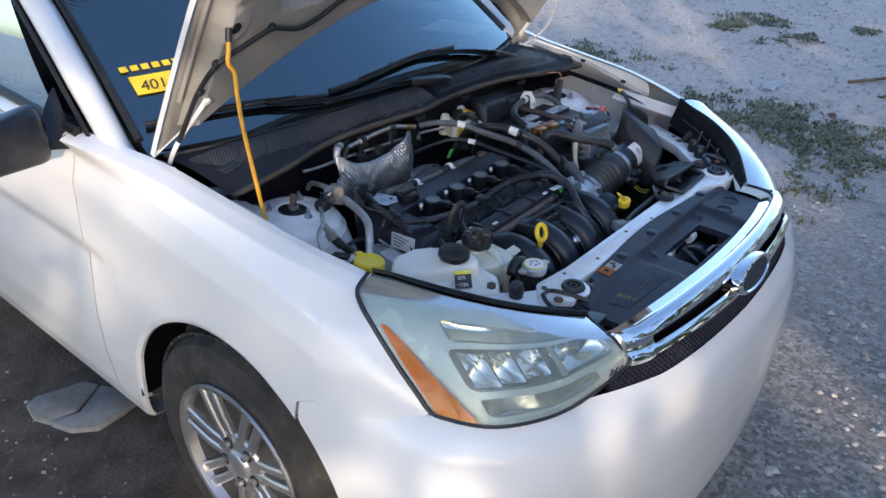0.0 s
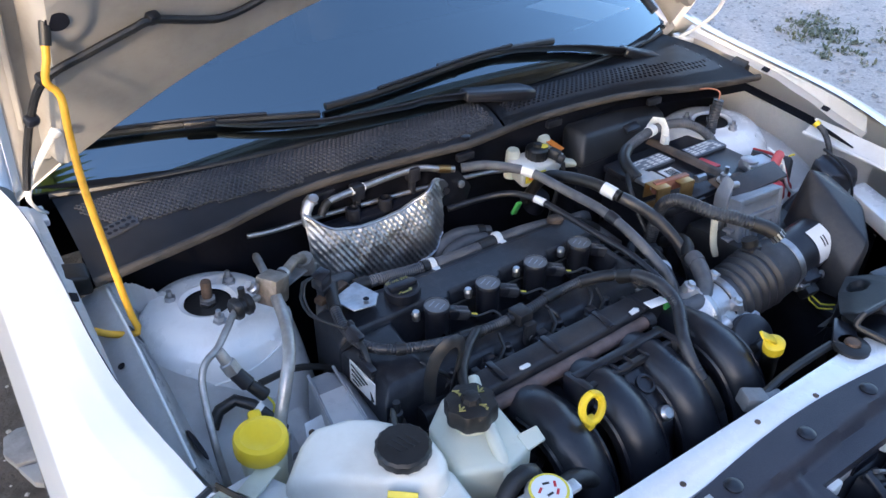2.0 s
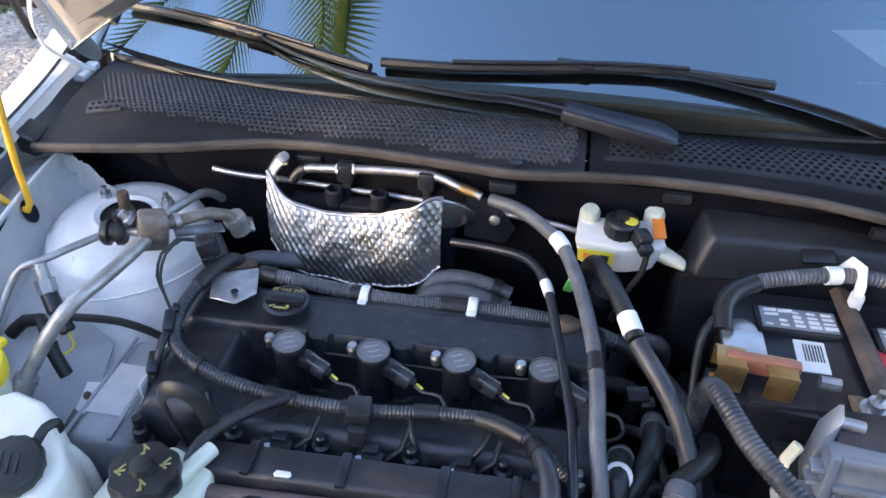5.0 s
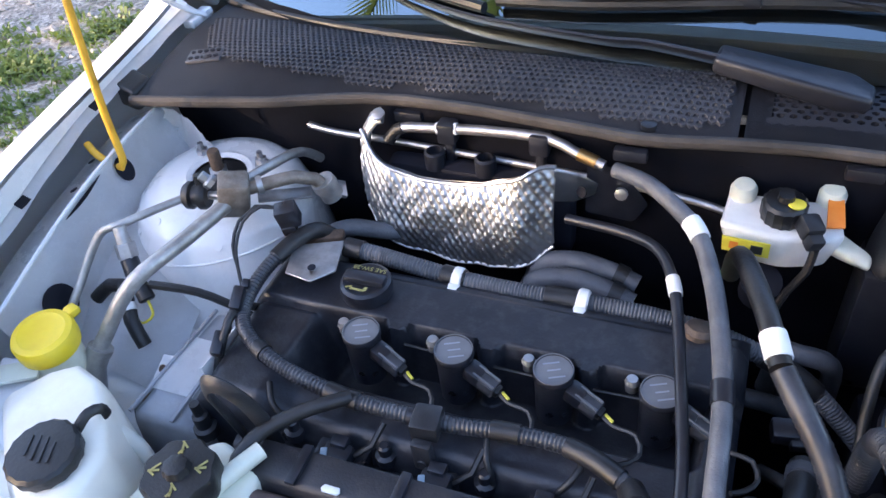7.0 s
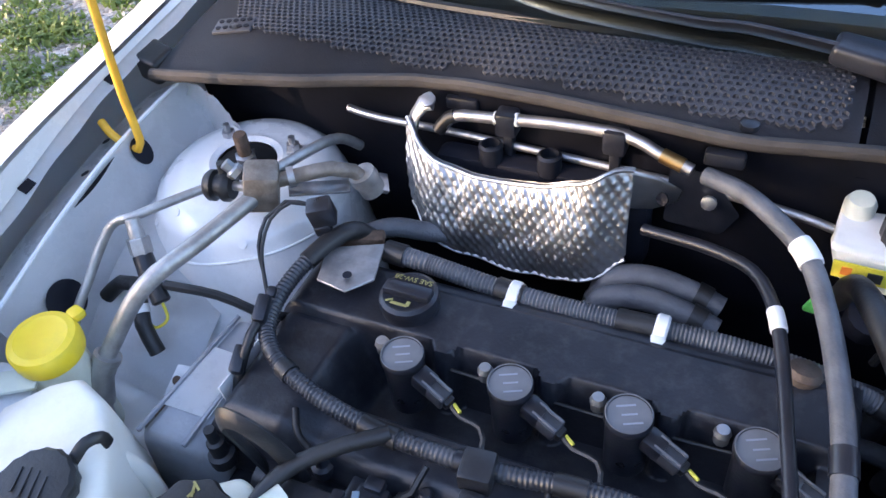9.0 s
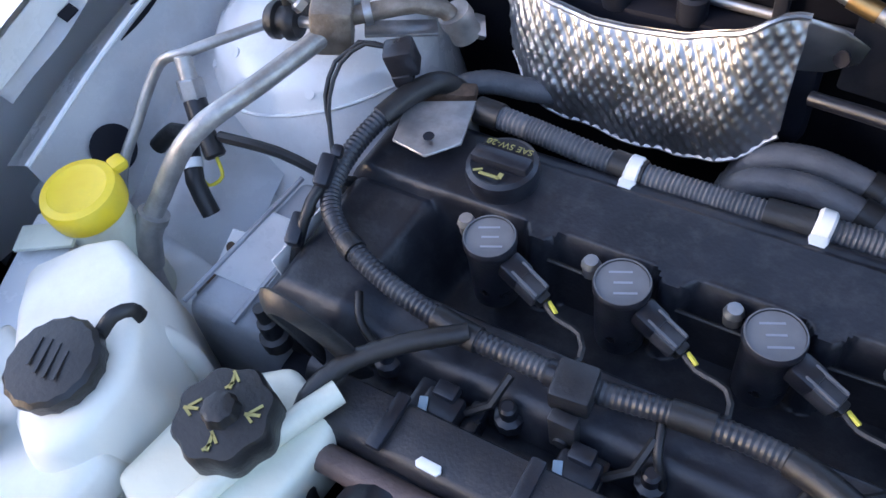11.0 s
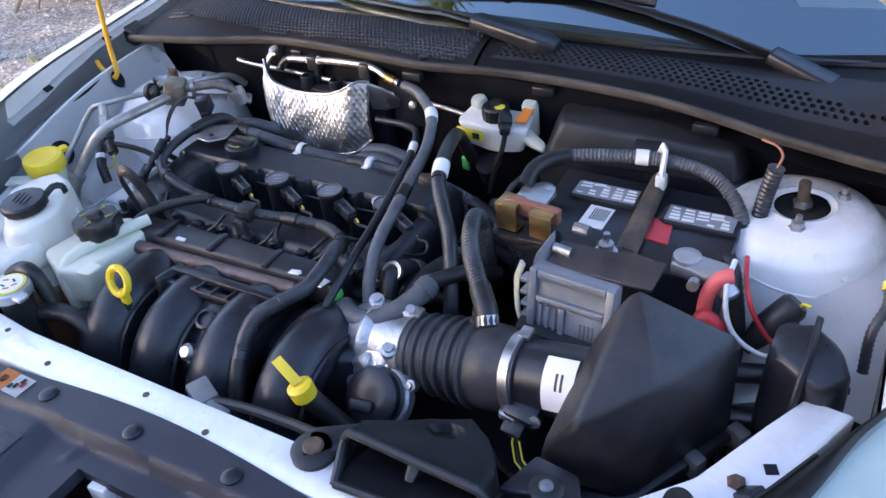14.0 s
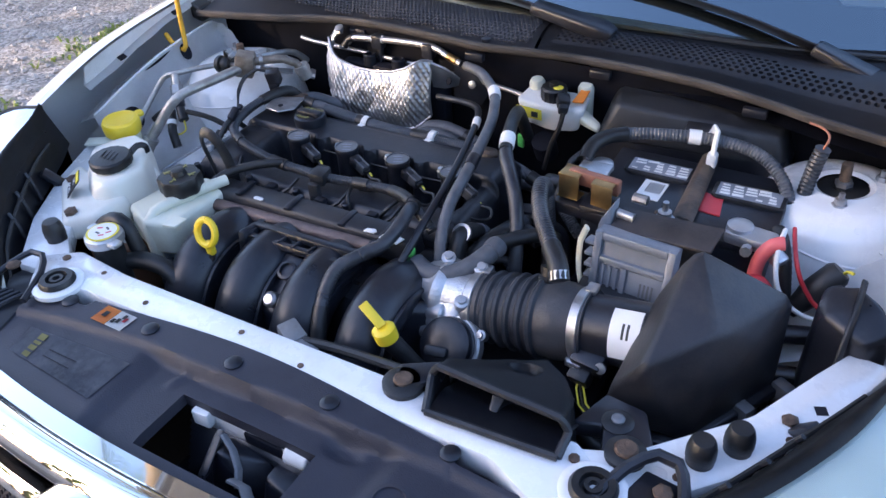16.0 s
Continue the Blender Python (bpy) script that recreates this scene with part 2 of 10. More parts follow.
def foliage(name, c1, c2, scale, through):
    """Leaves that let part of the light through, so that a lit crown glows yellow-green."""
    m = material(name, c1, c2, scale, 0.45)
    n, l = m.node_tree.nodes, m.node_tree.links
    out = n["Material Output"]
    t, x = n.new("ShaderNodeBsdfTranslucent"), n.new("ShaderNodeMixShader")
    t.inputs["Color"].default_value = (*through, 1)
    x.inputs["Fac"].default_value = 0.42
    l.new(n["Principled BSDF"].outputs["BSDF"], x.inputs[1])
    l.new(t.outputs["BSDF"], x.inputs[2])
    l.new(x.outputs["Shader"], out.inputs["Surface"])
    return m


LEAF = foliage("leaf", (0.055, 0.095, 0.018), (0.12, 0.15, 0.035), 2.5, (0.26, 0.28, 0.05))
GRASS = material("grass_blades", (0.085, 0.10, 0.045), (0.20, 0.19, 0.11), 3, 0.6)
LUSH = foliage("leafy_weeds", (0.09, 0.15, 0.03), (0.21, 0.26, 0.07), 5, (0.20, 0.27, 0.06))
DRY = material("dry_fronds", (0.16, 0.12, 0.08), (0.28, 0.22, 0.15), 6, 0.8)
STONE = material("pale_gravel", (0.28, 0.265, 0.25), (0.52, 0.49, 0.46), 4, 0.9, bump=0.6, bump_scale=60)
SLAB = material("worn_concrete", (0.19, 0.19, 0.195), (0.29, 0.29, 0.295), 9, 0.9, bump=0.8, bump_scale=70, grime=(0.07, 0.06, 0.05), grime_amount=0.6, grime_scale=8)


def glass(name, tint, gloss_rough=0.02, ior=1.5, gloss=(0.95, 0.95, 0.95)):
    """Clear thin glass: tinted see-through, with mirror gloss that grows at a glancing angle."""
    m = bpy.data.materials.new(name)
    m.use_nodes = True
    n, l = m.node_tree.nodes, m.node_tree.links
    n.remove(n["Principled BSDF"])
    t, g, f, x = n.new("ShaderNodeBsdfTransparent"), n.new("ShaderNodeBsdfGlossy"), n.new("ShaderNodeFresnel"), n.new("ShaderNodeMixShader")
    t.inputs["Color"].default_value = (*tint, 1)
    g.inputs["Roughness"].default_value = gloss_rough
    g.inputs["Color"].default_value = (*gloss, 1)
    f.inputs["IOR"].default_value = ior
    l.new(f.outputs["Fac"], x.inputs["Fac"])
    l.new(t.outputs["BSDF"], x.inputs[1])
    l.new(g.outputs["BSDF"], x.inputs[2])
    l.new(x.outputs["Shader"], n["Material Output"].inputs["Surface"])
    return m


# the sky reflection's blue is put into the gloss colour, strengthened by a high IOR
SCREEN = glass("windscreen_glass", (0.36, 0.43, 0.47), 0.012, 2.95, (0.74, 0.92, 1.0))
LENS = glass("headlamp_lens", (0.90, 0.95, 0.93), 0.14, 1.5)


def lens_haze(m):
    """Yellowed, hazy plastic over the clear lens."""
    n, l = m.node_tree.nodes, m.node_tree.links
    out = n["Material Output"]
    old = out.inputs["Surface"].links[0].from_socket
    d, x, tc, nz, mr = n.new("ShaderNodeBsdfDiffuse"), n.new("ShaderNodeMixShader"), n.new("ShaderNodeTexCoord"), n.new("ShaderNodeTexNoise"), n.new("ShaderNodeMapRange")
    d.inputs["Color"].default_value = (0.62, 0.68, 0.64, 1)
    nz.inputs["Scale"].default_value = 9
    mr.inputs["To Min"].default_value, mr.inputs["To Max"].default_value = 0.10, 0.30
    l.new(tc.outputs["Object"], nz.inputs["Vector"])
    l.new(nz.outputs["Fac"], mr.inputs["Value"])
    l.new(mr.outputs["Result"], x.inputs["Fac"])
    l.new(old, x.inputs[1])
    l.new(d.outputs["BSDF"], x.inputs[2])
    l.new(x.outputs["Shader"], out.inputs["Surface"])


lens_haze(LENS)


# ---- mesh tools ----
class Shape:
    """A growing mesh in world coordinates; each call adds a closed piece."""

    def __init__(self):
        self.bm = bmesh.new()

    def _join(self, tmp):
        me = bpy.data.meshes.new("tmp")
        tmp.to_mesh(me)
        tmp.free()
        self.bm.from_mesh(me)
        bpy.data.meshes.remove(me)
        return self

    def box(self, c, s, bev=0.004, rot=(0, 0, 0), seg=2):
        t = bmesh.new()
        bmesh.ops.create_cube(t, size=1)
        for v in t.verts:
            v.co = Vector((v.co.x * s[0], v.co.y * s[1], v.co.z * s[2]))
        if bev:
            bmesh.ops.bevel(t, geom=t.edges[:], offset=min(bev, min(s) * 0.45), segments=seg, profile=0.5, affect="EDGES")
        t.transform(pose(*c, *rot))
        return self._join(t)

    def prism(self, poly, z0, z1, bev=0.004, inset=0.0, seg=2, m=None):
        """An upright block over a plan outline; inset narrows its top."""
        t = bmesh.new()
        cx, cy = sum(p[0] for p in poly) / len(poly), sum(p[1] for p in poly) / len(poly)
        lo = [t.verts.new((x, y, z0)) for x, y in poly]
        hi = []
        for x, y in poly:
            d = math.hypot(x - cx, y - cy)
            k = max(0.0, (d - inset) / d)
            hi.append(t.verts.new((cx + (x - cx) * k, cy + (y - cy) * k, z1)))
        n = len(poly)
        t.faces.new(lo[::-1])
        t.faces.new(hi)
        for i in range(n):
            t.faces.new((lo[i], lo[(i + 1) % n], hi[(i + 1) % n], hi[i]))
        bmesh.ops.recalc_face_normals(t, faces=t.faces)
        if bev:
            bmesh.ops.bevel(t, geom=t.edges[:], offset=bev, segments=seg, profile=0.5, affect="EDGES", clamp_overlap=True)
        if m:
            t.transform(m)
        return self._join(t)

    def hull(self, pts, bev=0.006, seg=2):
        t = bmesh.new()
        for p in pts:
            t.verts.new(p)
        r = bmesh.ops.convex_hull(t, input=t.verts)
        bmesh.ops.delete(t, geom=[g for g in r["geom_interior"] if isinstance(g, bmesh.types.BMVert)], context="VERTS")
        bmesh.ops.dissolve_limit(t, angle_limit=radians(4), verts=t.verts[:], edges=t.edges[:])
        bmesh.ops.recalc_face_normals(t, faces=t.faces)
        if bev:
            bmesh.ops.bevel(t, geom=t.edges[:], offset=bev, segments=seg, profile=0.5, affect="EDGES", clamp_overlap=True)
        return self._join(t)

    def lathe(self, profile, base, axis=(0, 0, 1), n=24, wave=0.0, waves=0):
        """Profile of (radius, height) turned round an axis from base."""
        t = bmesh.new()
        q = Vector(axis).to_track_quat("Z", "Y").to_matrix()
        rings = []
        for r, h in profile:
            ring = []
            for i in range(n):
                a = 2 * math.pi * i / n
                k = r * (1 + wave * math.cos(a * waves)) if waves else r
                ring.append(t.verts.new(Vector(base) + q @ Vector((k * math.cos(a), k * math.sin(a), h))))
            rings.append(ring)
        for a, b in zip(rings, rings[1:]):
            for i in range(n):
                t.faces.new((a[i], a[(i + 1) % n], b[(i + 1) % n], b[i]))
        t.faces.new(rings[0][::-1])
        t.faces.new(rings[-1])
        bmesh.ops.recalc_face_normals(t, faces=t.faces)
        return self._join(t)

    def cyl(self, p0, p1, r0, r1=None, n=16, bev=0.0):
        p0, p1 = Vector(p0), Vector(p1)
        h = (p1 - p0).length
        r1 = r0 if r1 is None else r1
        b = min(bev, h * 0.3, r0 * 0.4, r1 * 0.4)
        prof = [(r0 - b, 0), (r0, b), (r1, h - b), (r1 - b, h)] if b else [(r0, 0), (r1, h)]
        return self.lathe(prof, p0, p1 - p0, n)

    def tube(self, pts, r, n=10, step=0.012, ridge=0.0, pitch=0.006, flat=1.0, close=True):
        """A round pipe along a smooth line through pts. ridge: depth of corrugation."""
        line = smooth_line(pts, min(step, pitch / 2) if ridge else step)
        t = bmesh.new()
        rings, up, run = [], None, 0.0
        for i, p in enumerate(line):
            d = (line[min(i + 1, len(line) - 1)] - line[max(i - 1, 0)]).normalized()
            if up is None:
                up = d.orthogonal().normalized()
            up = (up - d * up.dot(d)).normalized()
            side = d.cross(up)
            if i:
                run += (p - line[i - 1]).length
            rad = r(i / (len(line) - 1)) if callable(r) else r
            if ridge:
                rad -= ridge if i % 2 else 0.0
            rings.append([t.verts.new(p + (up * math.cos(a) * flat + side * math.sin(a)) * rad) for a in (2 * math.pi * k / n for k in range(n))])
        for a, b in zip(rings, rings[1:]):
            for i in range(n):
                t.faces.new((a[i], a[(i + 1) % n], b[(i + 1) % n], b[i]))
        if close:
            t.faces.new(rings[0][::-1])
            t.faces.new(rings[-1])
        bmesh.ops.recalc_face_normals(t, faces=t.faces)
        return self._join(t)

    def grid(self, fn, nu, nv, thick=0.0):
        """A sheet over fn(u, v), u and v from 0 to 1; thick gives it a back."""
        t = bmesh.new()
        vs = [[t.verts.new(fn(i / nu, j / nv)) for j in range(nv + 1)] for i in range(nu + 1)]
        for i in range(nu):
            for j in range(nv):
                t.faces.new((vs[i][j], vs[i + 1][j], vs[i + 1][j + 1], vs[i][j + 1]))
        if thick:
            bmesh.ops.solidify(t, geom=t.faces[:], thickness=thick)
        return self._join(t)

    def plate(self, pts, thick, bev=0.0):
        """A flat sheet with that outline in space."""
        t = bmesh.new()
        f = t.faces.new([t.verts.new(p) for p in pts])
        f.normal_update()
        nrm = f.normal.copy()
        r = bmesh.ops.extrude_face_region(t, geom=[f])
        for v in (g for g in r["geom"] if isinstance(g, bmesh.types.BMVert)):
            v.co += nrm * thick
        bmesh.ops.recalc_face_normals(t, faces=t.faces)
        if bev:
            bmesh.ops.bevel(t, geom=t.edges[:], offset=bev, segments=1, affect="EDGES", clamp_overlap=True)
        return self._join(t)

    def mirror(self):
        """Add the other half across the car's middle."""
        me = bpy.data.meshes.new("tmp")
        self.bm.to_mesh(me)
        me.transform(Matrix.Diagonal((-1, 1, 1, 1)))
        me.flip_normals()
        self.bm.from_mesh(me)
        bpy.data.meshes.remove(me)
        return self

    def flipped(self):
        self.bm.transform(Matrix.Diagonal((-1, 1, 1, 1)))
        bmesh.ops.reverse_faces(self.bm, faces=self.bm.faces[:])
        return self

    def done(self, name, mat, parent=None, label="", sharp=38, solid=True):
        if solid:
            bmesh.ops.recalc_face_normals(self.bm, faces=self.bm.faces[:])
        me = bpy.data.meshes.new(name)
        self.bm.to_mesh(me)
        self.bm.free()
        me.shade_smooth()
        me.set_sharp_from_angle(angle=radians(sharp))
        me.materials.append(mat)
        ob = new(name, me)
        if parent:
            ob.parent = parent
            ob.matrix_parent_inverse = world_of(parent).inverted()
        return tagged(ob, label)


def world_of(ob):
    m = ob.matrix_basis
    return world_of(ob.parent) @ ob.matrix_parent_inverse @ m if ob.parent else m


def smooth_line(pts, step):
    """Points at about that step on a smooth line through pts."""
    p = [Vector(q) for q in pts]
    p = [p[0] * 2 - p[1]] + p + [p[-1] * 2 - p[-2]]
    out = []
    for i in range(1, len(p) - 2):
        a, b, c, d = p[i - 1:i + 3]
        k = max(1, int((c - b).length / step))
        for j in range(k):
            t = j / k
            out.append(0.5 * (2 * b + (c - a) * t + (2 * a - 5 * b + 4 * c - d) * t * t + (3 * b - a - 3 * c + d) * t ** 3))
    out.append(p[-2])
    return out


def ramp(x, table):
    """Value at x on a line through (x, value) pairs."""
    xs, ys = [a for a, _ in table], [b for _, b in table]
    return float(np.interp(x, xs, ys))


def thing(name, at, label, category, group="", kind=""):
    e = new(name)
    e.empty_display_size = 0.05
    e.location = at
    return tagged(e, label, category, group, kind)


def text(s, parent, at, size, mat, rot=(0, 0, 0), name="lettering"):
    c = bpy.data.curves.new(name, "FONT")
    c.body, c.size, c.extrude, c.align_x, c.align_y = s, size, 0.0002, "CENTER", "CENTER"
    c.materials.append(mat)
    ob = new(name, c)
    ob.parent = parent
    ob.matrix_parent_inverse = world_of(parent).inverted()
    ob.matrix_basis = pose(*at, *rot)
    return ob


# ---- ground ----
def ground_material():
    """Pale crushed rock with earthy patches and far sand lightened as if sunlit."""
    m = bpy.data.materials.new("gravel_ground")
    m.use_nodes = True
    n, l = m.node_tree.nodes, m.node_tree.links
    p = n["Principled BSDF"]
    tc = n.new("ShaderNodeTexCoord")

    def noise_tex(scale, detail=8, rough=0.6):
        z = n.new("ShaderNodeTexNoise")
        z.inputs["Scale"].default_value, z.inputs["Detail"].default_value, z.inputs["Roughness"].default_value = scale, detail, rough
        l.new(tc.outputs["Object"], z.inputs["Vector"])
        return z

    def blend(a, b, fac, lo, hi):
        r = n.new("ShaderNodeMapRange")
        r.inputs["From Min"].default_value, r.inputs["From Max"].default_value = lo, hi
        l.new(fac, r.inputs["Value"])
        x = n.new("ShaderNodeMix")
        x.data_type = "RGBA"
        l.new(r.outputs["Result"], x.inputs["Factor"])
        for s, k in ((a, "A"), (b, "B")):
            if isinstance(s, tuple):
                x.inputs[k].default_value = (*s, 1)
            else:
                l.new(s, x.inputs[k])
        return x.outputs["Result"]

    stones = n.new("ShaderNodeTexVoronoi")
    stones.inputs["Scale"].default_value = 70
    l.new(tc.outputs["Object"], stones.inputs["Vector"])
    fine, mid, wide = noise_tex(130, 10, 0.75), noise_tex(7), noise_tex(0.55, 5)
    c = blend((0.15, 0.135, 0.125), (0.63, 0.57, 0.515), stones.outputs["Color"], 0.1, 0.9)
    c = blend(c, (0.24, 0.21, 0.18), mid.outputs["Fac"], 0.46, 0.72)
    c = blend(c, (0.26, 0.23, 0.20), fine.outputs["Fac"], 0.60, 0.80)
    sep = n.new("ShaderNodeSeparateXYZ")
    l.new(tc.outputs["Object"], sep.inputs["Vector"])
    wob = n.new("ShaderNodeMath")
    wob.operation = "MULTIPLY_ADD"
    wob.inputs[1].default_value = 0.9
    l.new(wide.outputs["Fac"], wob.inputs[0])
    l.new(sep.outputs["X"], wob.inputs[2])
    # dark packed earth along the near side of the car
    e = n.new("ShaderNodeMapRange")
    e.inputs["From Min"].default_value, e.inputs["From Max"].default_value = 0.55, 0.05
    l.new(wob.outputs["Value"], e.inputs["Value"])
    e2 = n.new("ShaderNodeMapRange")
    e2.inputs["From Min"].default_value, e2.inputs["From Max"].default_value = -1.9, -1.2
    l.new(wob.outputs["Value"], e2.inputs["Value"])
    em = n.new("ShaderNodeMath")
    em.operation = "MULTIPLY"
    l.new(e.outputs["Result"], em.inputs[0])
    l.new(e2.outputs["Result"], em.inputs[1])
    # the earth ends a little before the bumper and behind the car
    along = n.new("ShaderNodeMath")
    along.operation = "MULTIPLY_ADD"
    along.inputs[1].default_value = 2.2
    l.new(wide.outputs["Fac"], along.inputs[0])
    l.new(sep.outputs["Y"], along.inputs[2])
    for lo, hi in ((-1.2, 0.4), (7.5, 5.0)):
        e3, e4 = n.new("ShaderNodeMapRange"), n.new("ShaderNodeMath")
        e4.operation = "MULTIPLY"
        e3.inputs["From Min"].default_value, e3.inputs["From Max"].default_value = lo, hi
        l.new(along.outputs["Value"], e3.inputs["Value"])
        l.new(e3.outputs["Result"], e4.inputs[0])
        l.new(em.outputs["Value"], e4.inputs[1])
        em = e4
    soil = blend((0.055, 0.043, 0.034), (0.12, 0.10, 0.085), mid.outputs["Fac"], 0.35, 0.65)
    c = blend(c, soil, em.outputs["Value"], 0.0, 1.0)
    # paler sand beyond the car, with the far sunlight painted into its colour
    sunny_sand = n.new("ShaderNodeMapRange")
    sunny_sand.inputs["From Min"].default_value, sunny_sand.inputs["From Max"].default_value, sunny_sand.inputs["To Max"].default_value = 1.2, 3.6, 0.62
    l.new(wob.outputs["Value"], sunny_sand.inputs["Value"])
    c = blend(c, (0.68, 0.59, 0.53), sunny_sand.outputs["Result"], 0.0, 1.0)
    # clods and dark crumbs at hand size
    crumbs = noise_tex(24, 6, 0.7)
    c = blend(c, (0.16, 0.135, 0.115), crumbs.outputs["Fac"], 0.56, 0.70)
    # darker gravel towards the bumper
    wy = n.new("ShaderNodeMath")
    wy.operation = "MULTIPLY_ADD"
    wy.inputs[1].default_value = 1.6
    l.new(mid.outputs["Fac"], wy.inputs[0])
    l.new(sep.outputs["Y"], wy.inputs[2])
    front_dark = n.new("ShaderNodeMapRange")
    front_dark.inputs["From Min"].default_value, front_dark.inputs["From Max"].default_value, front_dark.inputs["To Max"].default_value = 1.7, 0.5, 0.38
    l.new(wy.outputs["Value"], front_dark.inputs["Value"])
    c = blend(c, (0.12, 0.105, 0.10), front_dark.outputs["Result"], 0.0, 1.0)
    l.new(c, p.inputs["Base Color"])
    p.inputs["Roughness"].default_value = 0.95
    h = n.new("ShaderNodeMath")
    h.operation = "MULTIPLY_ADD"
    h.inputs[1].default_value = -0.6
    l.new(stones.outputs["Distance"], h.inputs[0])
    l.new(fine.outputs["Fac"], h.inputs[2])
    b = n.new("ShaderNodeBump")
    b.inputs["Strength"].default_value, b.inputs["Distance"].default_value = 0.8, 0.010
    l.new(h.outputs["Value"], b.inputs["Height"])
    l.new(b.outputs["Normal"], p.inputs["Normal"])
    return m


GROUND = ground_material()


def ground_height(x, y):
    r = max(0.0, math.hypot(x, y - 1) - 2.2)
    return -0.002 + min(1.0, r / 2) * 0.035 * (noise.noise((x * 0.5, y * 0.5, 3)) + 0.5 * noise.noise((x * 1.7, y * 1.7, 5)))


def build_ground():
    s = Shape()
    lines = [-1500, -400, -120, -50, -25] + [-14 + 0.35 * i for i in range(81)] + [25, 50, 120, 400, 1500]
    bm = s.bm
    vs = [[bm.verts.new((x, y, ground_height(x, y))) for y in lines] for x in lines]
    for i in range(len(lines) - 1):
        for j in range(len(lines) - 1):
            bm.faces.new((vs[i][j], vs[i + 1][j], vs[i + 1][j + 1], vs[i][j + 1]))
    tagged(s.done("ground", GROUND, solid=False), "pale gravel and sand lot with weeds", "ground", kind="structure")


build_ground()


# ---- the car: shell ----
car = thing("car", (0, 1.5, 0), "pearl white sedan with its hood propped open", "car")


def soft_ramp(y, table):
    return sum(ramp(y + 0.012 * k, table) for k in range(-5, 6)) / 11


def shoulder(y):
    """Height of the wing's inner top edge."""
    return soft_ramp(y, [(0.50, 0.892), (0.578, 0.909), (0.68, 0.927), (0.8, 0.945), (1.12, 0.975), (1.3, 0.992), (1.45, 1.0), (3.2, 1.03)])


def seam_x(y):
    """Half width at the wing's inner top edge."""
    return soft_ramp(y, [(0.50, 0.645), (0.578, 0.657), (0.65, 0.676), (0.72, 0.691), (0.80, 0.700), (0.86, 0.701), (1.12, 0.708), (1.3, 0.745), (1.42, 0.765), (3.2, 0.75)])


def flank(y, k):
    """A point of the near body side; k from 0 at the top edge to 1 at the lowest edge."""
    zt, xt = shoulder(y), seam_x(y)
    prof = [(0, xt, zt), (0.03, xt + 0.018, zt - 0.001), (0.08, xt + 0.050, zt - 0.012), (0.16, 0.778, zt - 0.055), (0.26, 0.797, zt - 0.12),
            (0.40, 0.806, 0.68), (0.42, 0.8075, 0.66), (0.55, 0.810, 0.55), (0.72, 0.808, 0.40), (0.86, 0.795, 0.28), (0.95, 0.780, 0.22), (1, 0.755, 0.19)]
    ks = [p[0] for p in prof]
    x, z = float(np.interp(k, ks, [p[1] for p in prof])), float(np.interp(k, ks, [p[2] for p in prof]))
    # pressed crease along the doors, fading out in the wing
    return x - 0.012 * ramp(y, [(1.25, 0.0), (1.36, 1.0), (3.3, 1.0)]) * ramp(z, [(0.52, 0.0), (0.690, 1.0), (0.698, 1.0), (0.716, 0.0)]), z


ARCH = (0.875, 0.315, 0.388)


def bumper_seam(y):
    """Height of the joint between wing and bumper; none behind the arch's front."""
    return ramp(y, [(0.40, 0.742), (0.5, 0.738), (0.545, 0.718), (0.63, 0.668), (0.64, 0.0)])


def arch_centre(y):
    return ARCH[0] if y < 2.2 else 3.49


def flank_low(y):
    """Where the side ends below: the wheel arch or the sill."""
    d = ARCH[2] ** 2 - (y - arch_centre(y)) ** 2
    if 1.235 < y < 1.305:
        z = 0.446 - (y - 1.235) * 3.6
    elif d <= 0:
        return 1.0
    else:
        z = max(ARCH[1] + math.sqrt(d), bumper_seam(y))
    lo, hi = 0.0, 1.0
    for _ in range(30):
        mid = (lo + hi) / 2
        lo, hi = (mid, hi) if flank(y, mid)[1] > z else (lo, mid)
    return lo


def side_panel(y0, y1, n, rows=72, k0=0.0, lip=True):
    s = Shape()
    ys = [y0 + (y1 - y0) * i / n for i in range(n + 1)]
    bm = s.bm
    cols = []
    for y in ys:
        kb = flank_low(y)
        col = []
        for j in range(rows + 1):
            k = k0 + (kb - k0) * (j / rows)
            x, z = flank(y, k)
            col.append(bm.verts.new((-x, y, z)))
        x, z = flank(y, kb)
        if lip and kb < 0.99:
            dy, dz = arch_centre(y) - y, ARCH[1] - z
            d = math.hypot(dy, dz)
            col.append(bm.verts.new((-x + 0.006, y + dy / d * 0.012, z + dz / d * 0.012)))
            col.append(bm.verts.new((-x + 0.014, y + dy / d * 0.013, z + dz / d * 0.013)))
        else:
            col.append(bm.verts.new((-x + 0.02, y, z - 0.004)))
            col.append(bm.verts.new((-x + 0.05, y, z - 0.004)))
        cols.append(col)
    for a, b in zip(cols, cols[1:]):
        for j in range(len(a) - 1):
            bm.faces.new((a[j], a[j + 1], b[j + 1], b[j]))
    # turned-in edges of the panel
    for col, sgn in ((cols[0], 1), (cols[-1], -1)):
        inner = [bm.verts.new(v.co + Vector((0.012, sgn * 0.003, -0.002))) for v in col]
        for j in range(len(col) - 1):
            bm.faces.new((col[j], col[j + 1], inner[j + 1], inner[j]))
    return s


side_panel(0.578, 1.385, 96).done("front_wing", PAINT, car, solid=False)
side_panel(0.578, 1.385, 96).flipped().done("front_wing", PAINT, car, solid=False)
